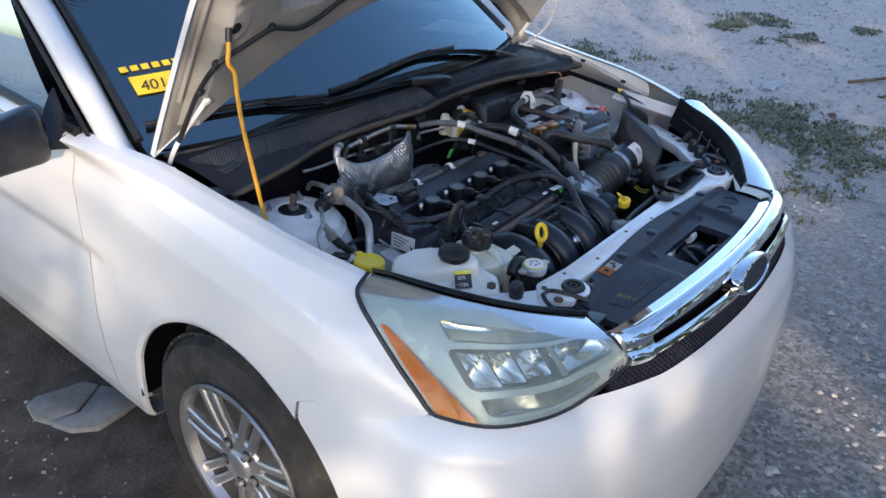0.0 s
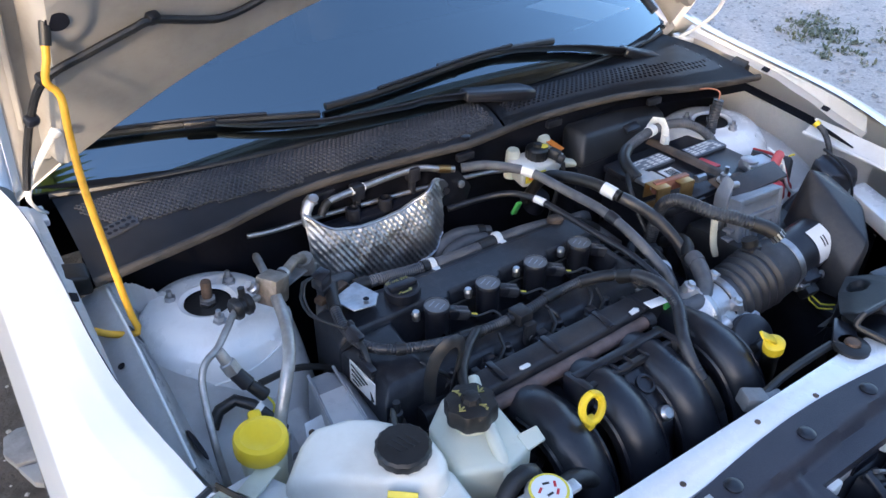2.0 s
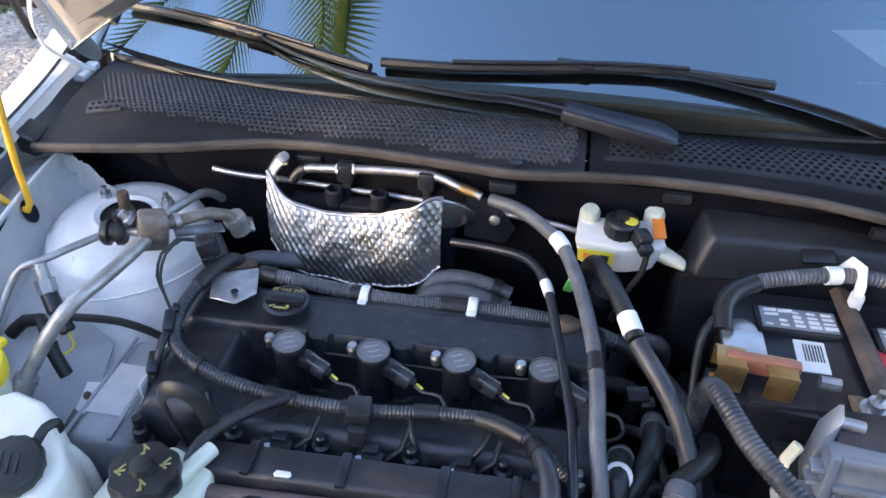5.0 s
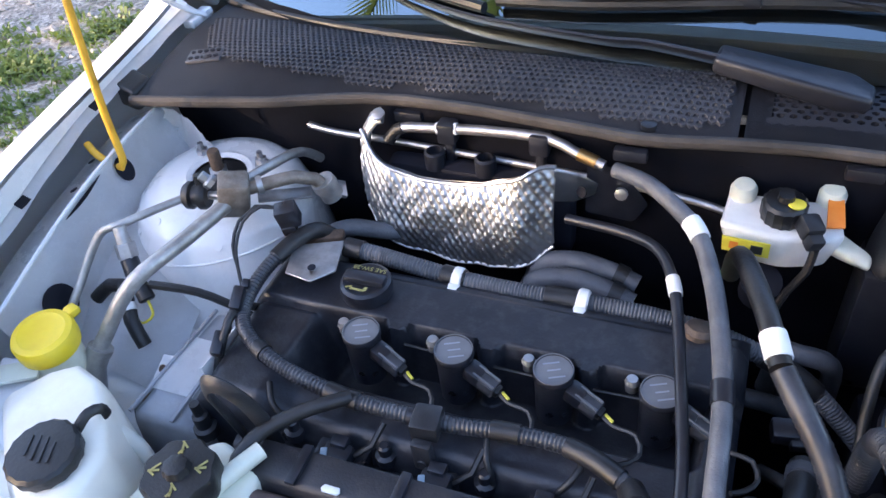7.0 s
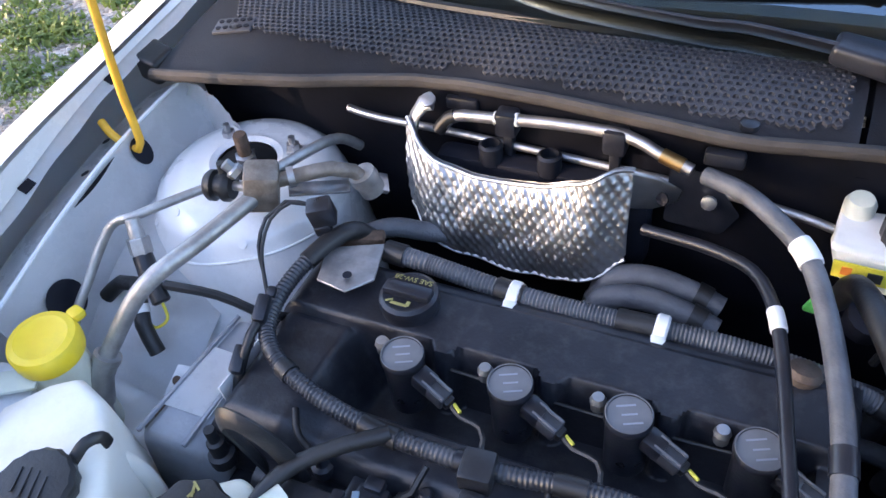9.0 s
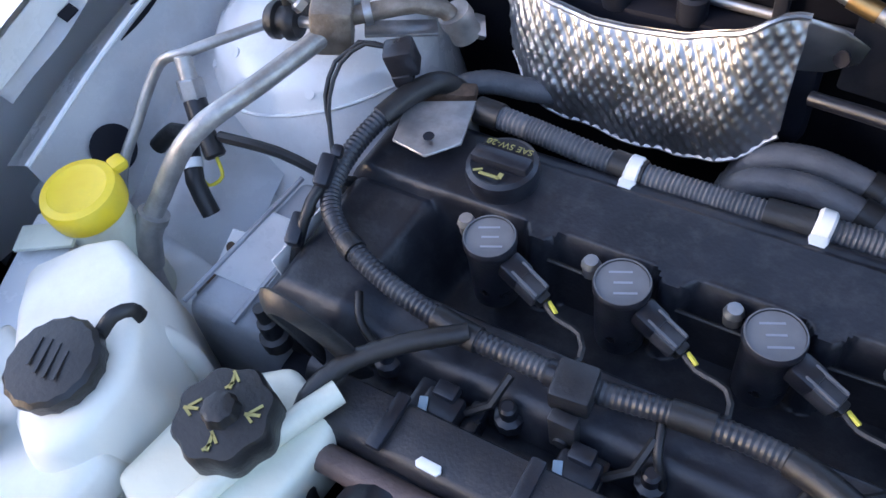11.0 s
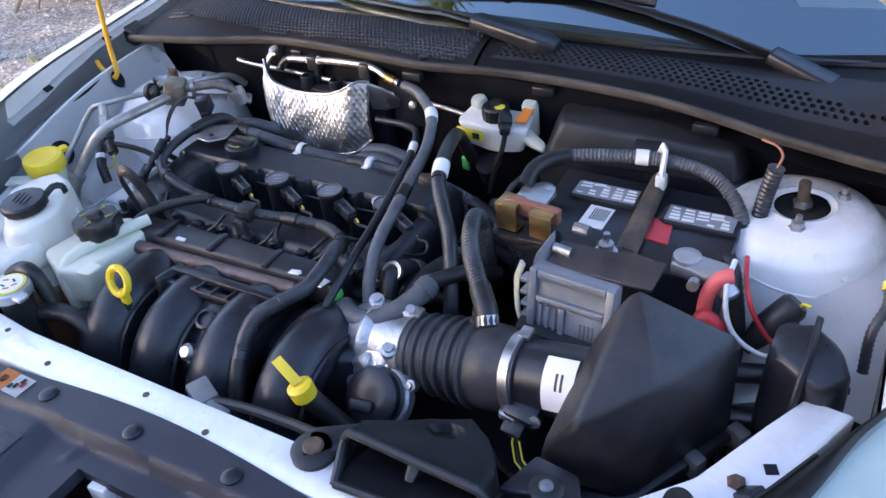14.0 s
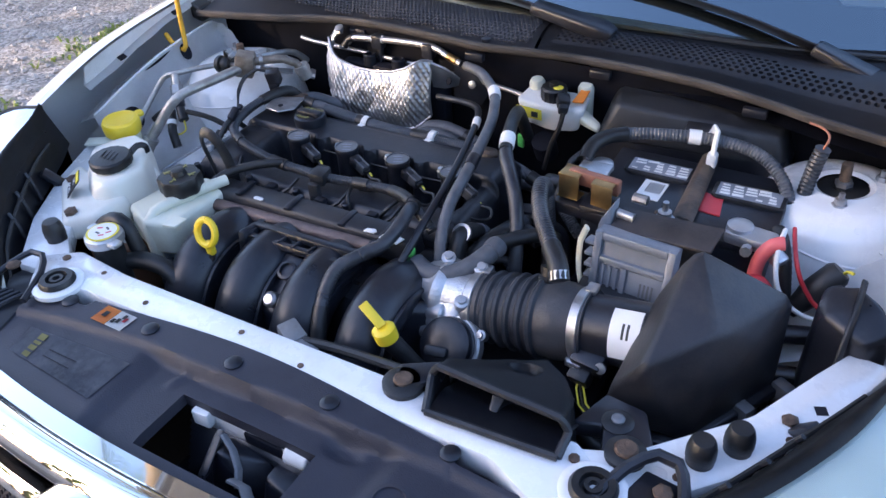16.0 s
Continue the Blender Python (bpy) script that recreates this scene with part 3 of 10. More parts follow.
for flip in (0, 1):
    d = side_panel(1.391, 2.45, 30)
    door = (d.flipped() if flip else d).done("door", PAINT, car, solid=False)
    d = side_panel(2.456, 4.25, 72)
    (d.flipped() if flip else d).done("rear_quarter", PAINT, car, solid=False)


# front bumper
FASCIA = [(-0.806, 0.50), (-0.805, 0.45), (-0.795, 0.37), (-0.765, 0.29), (-0.70, 0.215), (-0.60, 0.145), (-0.46, 0.092), (-0.30, 0.058), (-0.15, 0.044), (0.0, 0.041)]
FASCIA_LINE = smooth_line([(x, y, 0) for x, y in FASCIA] + [(-x, y, 0) for x, y in FASCIA[-2::-1]], 0.02)


def arch_front(z):
    d = ARCH[2] ** 2 - (z - ARCH[1]) ** 2
    return min(0.632, ARCH[0] - math.sqrt(max(0.0, d)))


def fascia(u, v):
    i = u * (len(FASCIA_LINE) - 1)
    a = FASCIA_LINE[int(i)]
    b = FASCIA_LINE[min(int(i) + 1, len(FASCIA_LINE) - 1)]
    p = a.lerp(b, i - int(i))
    ax = abs(p.x)
    top = ramp(ax, [(0, 0.728), (0.3, 0.730), (0.5, 0.730), (0.72, 0.732)]) if p.y < 0.36 else ramp(p.y, [(0.36, 0.734), (0.42, 0.738), (0.5, 0.665)])
    rows = [(0.0, 0.10, 0.185), (0.06, 0.045, 0.20), (0.14, 0.018, 0.25), (0.3, 0.006, 0.36), (0.5, 0.0, 0.48), (0.68, 0.002, 0.565), (0.82, 0.010, 0.62), (0.93, 0.034, 0.62 + 0.62 * (top - 0.62)), (1.0, 0.078, top)]
    ks = [r[0] for r in rows]
    off = float(np.interp(v, ks, [r[1] for r in rows])) * ramp(ax, [(0.0, 0.55), (0.35, 0.65), (0.52, 1.0), (0.78, 1.0), (0.80, 0.75), (0.806, 0.2)])
    z = float(np.interp(v, ks, [r[2] for r in rows]))
    w = max(0.0, 1 - min(u, 1 - u) / 0.075)
    p = p + Vector((0, w * (arch_front(z) - 0.50), 0))
    inward = Vector((-p.x * 0.55, 0.75 - p.y, 0)).normalized()
    return Vector((p.x, p.y, 0)) + inward * off + Vector((0, 0, z))


def wing_tip(u, v):
    """The sliver of wing between the headlamp's outer edge and the wing proper."""
    a = lamp_face(0, v, 0.004)
    k = v * flank_low(0.578)
    x, z = flank(0.578, k)
    b = Vector((-x, 0.578, z))
    x2, z2 = flank(0.62, k)
    run = (b - Vector((-x2, 0.62, z2))).normalized()
    c = b + run * (a - b).length * 0.45
    return a * (1 - u) ** 2 + c * 2 * u * (1 - u) + b * u * u


bumper = Shape().grid(fascia, 110, 30).done("bumper", PAINT, car, solid=False)
Shape().grid(lambda u, v: fascia(u, 0.985) + Vector((0, 0.004 + 0.13 * v, -0.018 - 0.006 * v)), 110, 3).done("bumper_shelf", BLACK, car, solid=False)


# headlamps
HL_TOP = [(-0.655, 0.572, 0.907), (-0.636, 0.540, 0.901), (-0.620, 0.500, 0.895), (-0.603, 0.460, 0.889), (-0.578, 0.418, 0.881), (-0.548, 0.376, 0.871), (-0.510, 0.335, 0.859), (-0.462, 0.298, 0.844), (-0.400, 0.257, 0.826)]
HL_SIDE = [(-0.655, 0.572, 0.907), (-0.686, 0.566, 0.906), (-0.710, 0.546, 0.897), (-0.719, 0.512, 0.872), (-0.722, 0.440, 0.805), (-0.724, 0.360, 0.742)]
HL_LOW = [(-0.724, 0.360, 0.742), (-0.690, 0.295, 0.735), (-0.640, 0.245, 0.733), (-0.540, 0.195, 0.736), (-0.398, 0.155, 0.775)]
HL_T, HL_L, HL_S = smooth_line(HL_TOP, 0.02), smooth_line(HL_LOW, 0.02), smooth_line(HL_SIDE, 0.02)


def at(line, u):
    i = u * (len(line) - 1)
    return line[int(i)].lerp(line[min(int(i) + 1, len(line) - 1)], i - int(i))


def lamp_face(u, v, push=0.0):
    a, b = at(HL_T, u), at(HL_L, u)
    p = a.lerp(b, v)
    w = min(1.0, max(0.0, v))
    p += (at(HL_S, w) - HL_T[0].lerp(HL_L[0], w)) * max(0.0, 1 - u) ** 2.5
    bulge = math.sin(math.pi * min(1, max(0, v))) * (0.026 - 0.014 * max(0.0, 1 - u) ** 3) + math.sin(math.pi * u) * 0.004
    n = Vector((-0.60, -0.62, 0.50)).normalized()
    return p + n * (bulge - push)


def headlamp(flip):
    f = (lambda s: s.flipped()) if flip else (lambda s: s)
    hl = thing("headlamp", (0.56 if flip else -0.56, 0.33, 0.74), "hazy clear headlamp with an amber side marker", "headlight", "headlamps of the car")
    f(Shape().grid(lambda u, v: lamp_face(u, v), 40, 20)).done("lens", LENS, hl, "slightly yellowed clear plastic lens", solid=False)
    f(Shape().grid(lambda u, v: lamp_face(u, v, 0.012 + 0.063 * math.sin(math.pi * min(1, v)) * math.sin(math.pi * (0.02 + 0.96 * u)) ** 0.8), 30, 16)).done("housing", LAMP_GREY, hl, "silver-grey inner housing", solid=False)
    f(Shape().grid(lambda u, v: lamp_face(0.014 + 0.17 * u * (0.10 + 0.90 * v), 0.34 + 0.65 * v, -0.0025), 8, 20, 0.002)).done("side_marker", AMBER, hl, "orange side marker")
    # reflector bowls behind the lens
    for u0, v0, r, d in ((0.42, 0.57, 0.050, 0.05), (0.70, 0.56, 0.048, 0.05), (0.55, 0.29, 0.036, 0.035)):
        c = lamp_face(u0, v0, 0.058)
        ax = Vector((-0.25, -0.95, 0.12)).normalized()
        bowl = Shape()
        bm = bowl.bm
        q = ax.to_track_quat("Z", "Y").to_matrix()
        rings = [[bm.verts.new(c + q @ Vector((r * k * math.cos(a) * 1.25, r * k * math.sin(a) * 0.8, -d * (1 - k * k)))) for a in (2 * math.pi * i / 24 for i in range(24))] for k in (0.12, 0.35, 0.6, 0.8, 1.0)]
        for ra, rb in zip(rings, rings[1:]):
            for i in range(24):
                bm.faces.new((ra[i], ra[(i + 1) % 24], rb[(i + 1) % 24], rb[i]))
        bm.faces.new(rings[0])
        f(bowl).done("reflector", REFLECTOR, hl, solid=False)
        f(Shape().cyl(c - ax * d * 0.9, c - ax * d * 0.2, 0.008, 0.007, 12, 0.002)).done("bulb", REFLECTOR, hl)
    # pale bezel with three windows, each with rounded ends
    def window(u, lo, hi, ul, ur):
        k = min(1.0, max(0.0, min(u - ul, ur - u) / 0.05))
        half = (hi - lo) / 2 * (0.62 + 0.38 * math.sqrt(1 - (1 - k) ** 2))
        return (lo + hi) / 2 - half, (lo + hi) / 2 + half

    spans = ((0.27, 0.85), (0.23, 0.955), (0.25, 0.82))
    cols = sorted({i / 40 for i in range(41)} | {w for s in spans for w in s} | {w + d for s in spans for w in s for d in (-0.004, 0.004, 0.012, -0.012)})

    def rows_at(u):
        a0, a1 = window(u, 0.21 - 0.02 * u, 0.37 - 0.10 * (u - 0.3), *spans[0])
        c0, c1 = window(u, 0.42 - 0.12 * (u - 0.3), 0.75 - 0.04 * u, *spans[1])
        e0, e1 = window(u, 0.795, 0.945, *spans[2])
        return [0.0, a0 * 0.5, a0, a0 + 0.3 * (a1 - a0), a0 + 0.7 * (a1 - a0), a1, (a1 + c0) / 2, c0, c0 + 0.3 * (c1 - c0), c0 + 0.7 * (c1 - c0), c1, e0, e0 + 0.5 * (e1 - e0), e1, 1.0]
    bz = Shape()
    vs = [[bz.bm.verts.new(lamp_face(u, v, 0.009)) for v in rows_at(u)] for u in cols]
    holes = {2: 0, 3: 0, 4: 0, 7: 1, 8: 1, 9: 1, 11: 2, 12: 2}
    for i in range(len(cols) - 1):
        for j in range(14):
            mid = (cols[i] + cols[i + 1]) / 2
            if j in holes and spans[holes[j]][0] < mid < spans[holes[j]][1]:
                continue
            bz.bm.faces.new((vs[i][j], vs[i + 1][j], vs[i + 1][j + 1], vs[i][j + 1]))
    bmesh.ops.delete(bz.bm, geom=[v for v in bz.bm.verts if not v.link_faces], context="VERTS")
    r = bmesh.ops.extrude_edge_only(bz.bm, edges=[e for e in bz.bm.edges if len(e.link_faces) == 1])
    for v in (g for g in r["geom"] if isinstance(g, bmesh.types.BMVert)):
        depth = 0.024 if min((v.co - at(HL_T, k / 20)).length for k in range(12)) > 0.03 else 0.003
        v.co += Vector((0.60, 0.62, -0.50)).normalized() * depth
    f(bz).done("bezel", LAMP_PALE, hl, "pale greenish-white lamp bezel", solid=False)
    # stepped mirror facets in the large chamber
    for k in range(3):
        f(Shape().grid(lambda u, v: lamp_face(0.27 + 0.12 * k + 0.11 * u, 0.46 + 0.26 * v - 0.02 * k, 0.030 + 0.022 * math.sin(math.pi * v) * math.sin(math.pi * u) + 0.004 * k), 8, 8)).done("reflector_facet", REFLECTOR, hl, solid=False)
    f(Shape().grid(lambda u, v: lamp_face(0.66 + 0.03 * u, 0.36 + 0.36 * v, 0.020), 2, 8, 0.004)).done("upright_divider", LAMP_PALE, hl)
    f(Shape().grid(lambda u, v: lamp_face(0.27 + 0.54 * u, 0.80 + 0.14 * v, 0.020 + 0.006 * math.sin(9 * u)), 30, 3, 0.003)).done("lower_reflector", REFLECTOR, hl)
    f(Shape().grid(lambda u, v: lamp_face(0.28 + 0.56 * u, 0.215 + 0.15 * v - 0.05 * u, 0.026 + 0.010 * math.sin(math.pi * v) + 0.003 * math.sin(14 * u)), 30, 6)).done("upper_reflector", REFLECTOR, hl, solid=False)
    f(Shape().grid(lambda u, v: lamp_face(0.70 + 0.24 * u, 0.38 + 0.32 * v - 0.02 * u, 0.028 + 0.018 * math.sin(math.pi * v) * math.sin(math.pi * u)), 14, 10)).done("indicator_reflector", REFLECTOR, hl, solid=False)
    f(Shape().tube([lamp_face(u / 20, 1.012, 0.002) for u in range(21)] + [lamp_face(1.008, v / 8, 0.002) for v in range(8, -1, -1)], 0.0035, 6)).done("lens_edge", RUBBER, hl, "dark lens edge")
    # wide rubber strip along the lens' top edge, dropping away behind it
    def strip(u, v):
        p = lamp_face(u, -0.012) + Vector((0.026, 0.016, 0)) * v * (0.35 + 0.65 * min(1.0, 3.5 * u)) * (1 - 0.35 * max(0.0, u - 0.8) / 0.2)
        return p + Vector((0, 0, 0.004 + 0.007 * math.sin(math.pi * min(1.0, 1.3 * v)) - 0.020 * v * v))
    f(Shape().grid(strip, 40, 8, 0.003)).done("seal", RUBBER, hl, "wide black rubber seal")
    f(Shape().grid(lambda u, v: strip(u, 1.0) + Vector((0.016 * v, 0.009 * v, -0.052 * v)), 24, 3, 0.003)).done("back_shell", BLACK, hl, "black plastic back of the lamp")
    shell = lambda u, v, h: strip(u, 1.0) + Vector((0.016 * v, 0.009 * v, -0.052 * v)) + Vector((0.02, 0.012, 0.018)).normalized() * h
    for u0 in (0.34, 0.44, 0.54):
        f(Shape().tube([shell(u0, 0.15, 0.004), shell(u0 + 0.012, 0.5, 0.007), shell(u0 + 0.02, 0.95, 0.003)], 0.0032, 8)).done("shell_rib", BLACK, hl)
    f(Shape().tube([shell(0.10, 0.35, 0.002), shell(0.30, 0.30, 0.003), shell(0.62, 0.30, 0.003), shell(0.85, 0.35, 0.002)], 0.0030, 6)).done("shell_edge", RUBBER, hl)
    bk = f(Shape().hull([shell(0.24, 0.55, 0.0), shell(0.29, 0.55, 0.0), shell(0.24, 0.55, 0.010), shell(0.29, 0.55, 0.010), shell(0.20, 1.9, 0.022), shell(0.25, 1.9, 0.022), shell(0.20, 1.9, 0.030), shell(0.25, 1.9, 0.030)], 0.003)).done("mount_tab", BLACK, hl, "black lamp mounting tab")
    f(Shape().lathe([(0.009, 0), (0.009, 0.004), (0.006, 0.006)], shell(0.235, 1.35, 0.026), (0.1, 0.1, 1), 6)).done("bolt", RUST, bk)
    f(Shape().tube([lamp_face(-0.012, v / 8, 0.003) for v in range(9)] + [lamp_face(0.05, 1.01, 0.003), lamp_face(0.10, 1.012, 0.003)], 0.0045, 6)).done("gap", RUBBER, hl, "dark shut line")


headlamp(0)
headlamp(1)
Shape().grid(wing_tip, 10, 24).done("wing_tip", PAINT, car, solid=False)
Shape().grid(wing_tip, 10, 24).flipped().done("wing_tip", PAINT, car, solid=False)


# chrome grille
def nose(x):
    """Plan line of the grille's front."""
    return 0.112 + 0.30 * x * x


def build_grille():
    g = thing("grille", (0, 0.13, 0.73), "chrome three-bar grille with an oval badge", "grille")

    # one chrome surround: wide top band, long slot, lower band
    prof = [(0.034, 0.838, 1), (0.031, 0.848, 1), (0.023, 0.855, 1), (0.012, 0.856, 1), (0.002, 0.850, 1), (-0.005, 0.840, 0.9), (-0.005, 0.829, 0.75),
            (-0.006, 0.814, 0.5), (-0.012, 0.803, 0.3), (-0.021, 0.796, 0.2), (-0.025, 0.786, 0.12), (-0.022, 0.776, 0.1), (-0.010, 0.769, 0.1), (0.015, 0.768, 0.1)]
    xs = [-0.412 + 0.824 * i / 80 for i in range(81)]
    sur = Shape()
    vs = [[sur.bm.verts.new((x, nose(x) + y + 0.010 * max(0.0, (abs(x) - 0.36) / 0.052) ** 2, z - 0.17 * w * x * x)) for y, z, w in prof] for x in xs]
    for i in range(80):
        for j in range(len(prof) - 1):
            if j in (6, 7) and 0.055 < abs(xs[i] + 0.005) < 0.348:
                continue
            sur.bm.faces.new((vs[i][j], vs[i + 1][j], vs[i + 1][j + 1], vs[i][j + 1]))
    bmesh.ops.delete(sur.bm, geom=[v for v in sur.bm.verts if not v.link_faces], context="VERTS")
    r = bmesh.ops.extrude_edge_only(sur.bm, edges=[e for e in sur.bm.edges if len(e.link_faces) == 1])
    for v in (q for q in r["geom"] if isinstance(q, bmesh.types.BMVert)):
        v.co += Vector((0, 0.022, -0.004))
    sur.done("surround", CHROME, g, "thick curved chrome surround with a long slot", solid=False)
    Shape().grid(lambda u, v: Vector(((2 * u - 1) * 0.39, nose((2 * u - 1) * 0.39) + 0.028, 0.735 + 0.11 * v - 0.15 * ((2 * u - 1) * 0.39) ** 2)), 40, 6, 0.006).done("backing", BLACK, g)
    edge = [fascia(0.1 + 0.8 * i / 80, 1.0) for i in range(81)]

    def band(x, v):
        y = float(np.interp(x, [p.x for p in edge], [p.y for p in edge]))
        return Vector((x, y + 0.002, 0.722)).lerp(Vector((x, nose(x) - 0.004, 0.773)), v)
    mesh = Shape()
    for row in range(8):
        for i in range(84):
            x = -0.45 + 0.90 * (i + 0.5 * (row % 2)) / 83.5
            v0 = (row + 0.5) / 8
            out = [band(x + dx * 0.0054, v0 + dv / 8) for dx, dv in ((-1, 0), (0, -1), (1, 0), (0, 1))]
            inn = [band(x + dx * 0.0034, v0 + dv * 0.62 / 8) for dx, dv in ((-1, 0), (0, -1), (1, 0), (0, 1))]
            v = [mesh.bm.verts.new(p) for p in out]
            m = [mesh.bm.verts.new(p) for p in inn]
            w = [mesh.bm.verts.new(p + Vector((0, 0.009, -0.006))) for p in inn]
            for k in range(4):
                mesh.bm.faces.new((v[k], v[(k + 1) % 4], m[(k + 1) % 4], m[k]))
                mesh.bm.faces.new((m[k], m[(k + 1) % 4], w[(k + 1) % 4], w[k]))
            mesh.bm.faces.new(w)
    tagged(mesh.done("lower_mesh", COVER, g, "black diamond mesh", solid=False), kind="stuff")
    Shape().grid(lambda u, v: Vector(((2 * u - 1) * 0.46, nose((2 * u - 1) * 0.46) + 0.045, 0.70 + 0.07 * v)), 40, 3, 0.006).done("lower_backing", BLACK, g)
    b = Shape()
    badge_ax = Vector((0, -1, 0.28)).normalized()
    c = Vector((0, 0.090, 0.812))
    q = badge_ax.to_track_quat("Z", "Y").to_matrix()
    ell = [(0.085, 0.036, -0.03), (0.085, 0.036, 0.004), (0.080, 0.033, 0.009), (0.074, 0.029, 0.010), (0.070, 0.026, 0.006)]
    bm = b.bm
    rings = [[bm.verts.new(c + q @ Vector((rx * math.cos(a), rz * math.sin(a), h))) for a in (2 * math.pi * i / 40 for i in range(40))] for rx, rz, h in ell]
    for ra, rb in zip(rings, rings[1:]):
        for i in range(40):
            bm.faces.new((ra[i], ra[(i + 1) % 40], rb[(i + 1) % 40], rb[i]))
    bm.faces.new(rings[0][::-1])
    bm.faces.new(rings[-1])
    badge = b.done("badge", CHROME, g, "chrome-rimmed oval badge", solid=False)
    f = Shape()
    ring = [f.bm.verts.new(c + q @ Vector((0.069 * math.cos(a), 0.0255 * math.sin(a), 0.0075))) for a in (2 * math.pi * i / 40 for i in range(40))]
    f.bm.faces.new(ring)
    f.done("badge_face", BLACK, badge, solid=False)


build_grille()


# black cover behind the grille, with the access hole
def cover_step(x):
    return ramp(x, [(-0.38, 0.270), (-0.30, 0.282), (-0.156, 0.297), (-0.074, 0.294), (0.03, 0.298), (0.15, 0.300), (0.26, 0.306), (0.38, 0.30)])


def panel_top(x, y):
    """Panel height: a raised strip along the back, two platforms, and a sunken tray between them."""
    soft = lambda k: (lambda q: q * q * (3 - 2 * q))(min(1.0, max(0.0, k)))
    back = soft((y - cover_step(x)) / 0.012 + 0.5)
    left = soft((-0.107 - x) / (0.021 + 0.02 * (y - 0.18) / 0.108))
    right = soft((x - 0.190 - 0.1 * (y - 0.233)) / 0.028)
    plat = max(left, right)
    rib = 0.0035 * soft(1.4 - abs(x + 0.085 - 0.3 * (y - 0.25)) / 0.006) * soft((y - 0.262) / 0.01) * (1 - back)
    notch = 0.006 * soft(1.5 - math.hypot((x - 0.155) / 0.020, (y - 0.285) / 0.010))
    return 0.822 - 0.10 * x * x - 0.010 * max(0.0, (0.20 - y) / 0.06) + 0.010 * back + (1 - back) * (0.002 * plat - 0.009 * (1 - plat)) + rib - notch


def build_cover():
    cv = thing("radiator_cover", (0, 0.26, 0.80), "grey-black plastic panel over the radiator support with a square opening", "cover")
    x0, x1, y0, y1 = -0.055, 0.132, 0.190, 0.267

    def front(x):
        return nose(x) + 0.028

    def back(x):
        return 0.336 + 0.010 * math.cos(x * 9) - (0.012 if abs(x) > 0.27 else 0)
    xs = [-0.36 + (x0 + 0.36) * i / 60 for i in range(60)] + [x0 + (x1 - x0) * i / 36 for i in range(36)] + [x1 + (0.36 - x1) * i / 46 for i in range(47)]
    s = Shape()
    bm = s.bm
    bands = ((0, 8), (8, 20), (20, 38))
    cells = {}

    def vert(i, j):
        if (i, j) not in cells:
            x = xs[i]
            f = front(x)
            cuts = (f, max(y0, f + 0.004), max(y1, f + 0.030), back(x))
            k = next(k for k, (a, b) in enumerate(bands) if j <= b)
            a, b = bands[k]
            y = cuts[k] + (cuts[k + 1] - cuts[k]) * (j - a) / (b - a)
            cells[i, j] = bm.verts.new((x, y, panel_top(x, y)))
        return cells[i, j]
    for i in range(len(xs) - 1):
        for j in range(38):
            if 60 <= i < 96 and 8 <= j < 20:
                continue
            bm.faces.new([vert(i, j), vert(i + 1, j), vert(i + 1, j + 1), vert(i, j + 1)])
    edge = [e for e in bm.edges if len(e.link_faces) == 1]
    r = bmesh.ops.extrude_edge_only(bm, edges=edge)
    for v in (g for g in r["geom"] if isinstance(g, bmesh.types.BMVert)):
        v.co.z -= 0.016
    s.done("panel", COVER, cv, solid=False, sharp=50)
    for x, y in ((-0.30, 0.314), (-0.155, 0.318), (-0.02, 0.318), (0.115, 0.320), (0.262, 0.324)):
        Shape().lathe([(0.011, 0), (0.011, 0.003), (0.008, 0.005), (0.004, 0.0055)], (x, y, panel_top(x, y) - 0.001), n=14).done("push_pin", BLACK, cv)
    for x, y in ((0.235, 0.250), (0.30, 0.26)):
        Shape().lathe([(0.022, 0), (0.022, 0.002), (0.017, 0.003), (0.015, -0.004)], (x, y, panel_top(x, y)), n=20).done("moulded_ring", COVER, cv)
    # worn dark sticker with faded yellow print, and the warning label
    on = lambda q, u, v, lift: (lambda x, y: Vector((x, y, panel_top(x, y) + lift)))(*[(q[0][k] * (1 - u) + q[1][k] * u) * (1 - v) + (q[3][k] * (1 - u) + q[2][k] * u) * v for k in (0, 1)])
    quad = ((-0.303, 0.221), (-0.140, 0.206), (-0.139, 0.268), (-0.315, 0.262))
    st = Shape().grid(lambda u, v: on(quad, u, v, 0.0012), 24, 8, 0.0008).done("worn_sticker", COVER_STICKER, cv, "worn dark grey sticker")
    for a, b in ((0.06, 0.22), (0.30, 0.46), (0.52, 0.62), (0.68, 0.90)):
        Shape().grid(lambda u, v: on(quad, 0.15 + 0.075 * u, a + (b - a) * v, 0.0026), 3, 3, 0.0003).done("faded_print", FADED_INK, st, "faded yellow print")
    for k in range(2):
        Shape().grid(lambda u, v: on(quad, 0.34 + 0.30 * u, 0.30 + 0.22 * k + 0.03 * v, 0.0026), 6, 2, 0.0002).done("print_bar", COVER, st)
    lab = ((-0.2435, 0.300), (-0.188, 0.298), (-0.1865, 0.326), (-0.242, 0.328))
    Shape().grid(lambda u, v: on(lab, 0.47 * u, v, 0.0014), 4, 4, 0.0008).done("orange_label", ORANGE, cv, "orange warning label")
    wl_ = Shape().grid(lambda u, v: on(lab, 0.48 + 0.52 * u, v, 0.0014), 4, 4, 0.0008).done("white_label", PAPER, cv, "white pictogram label")
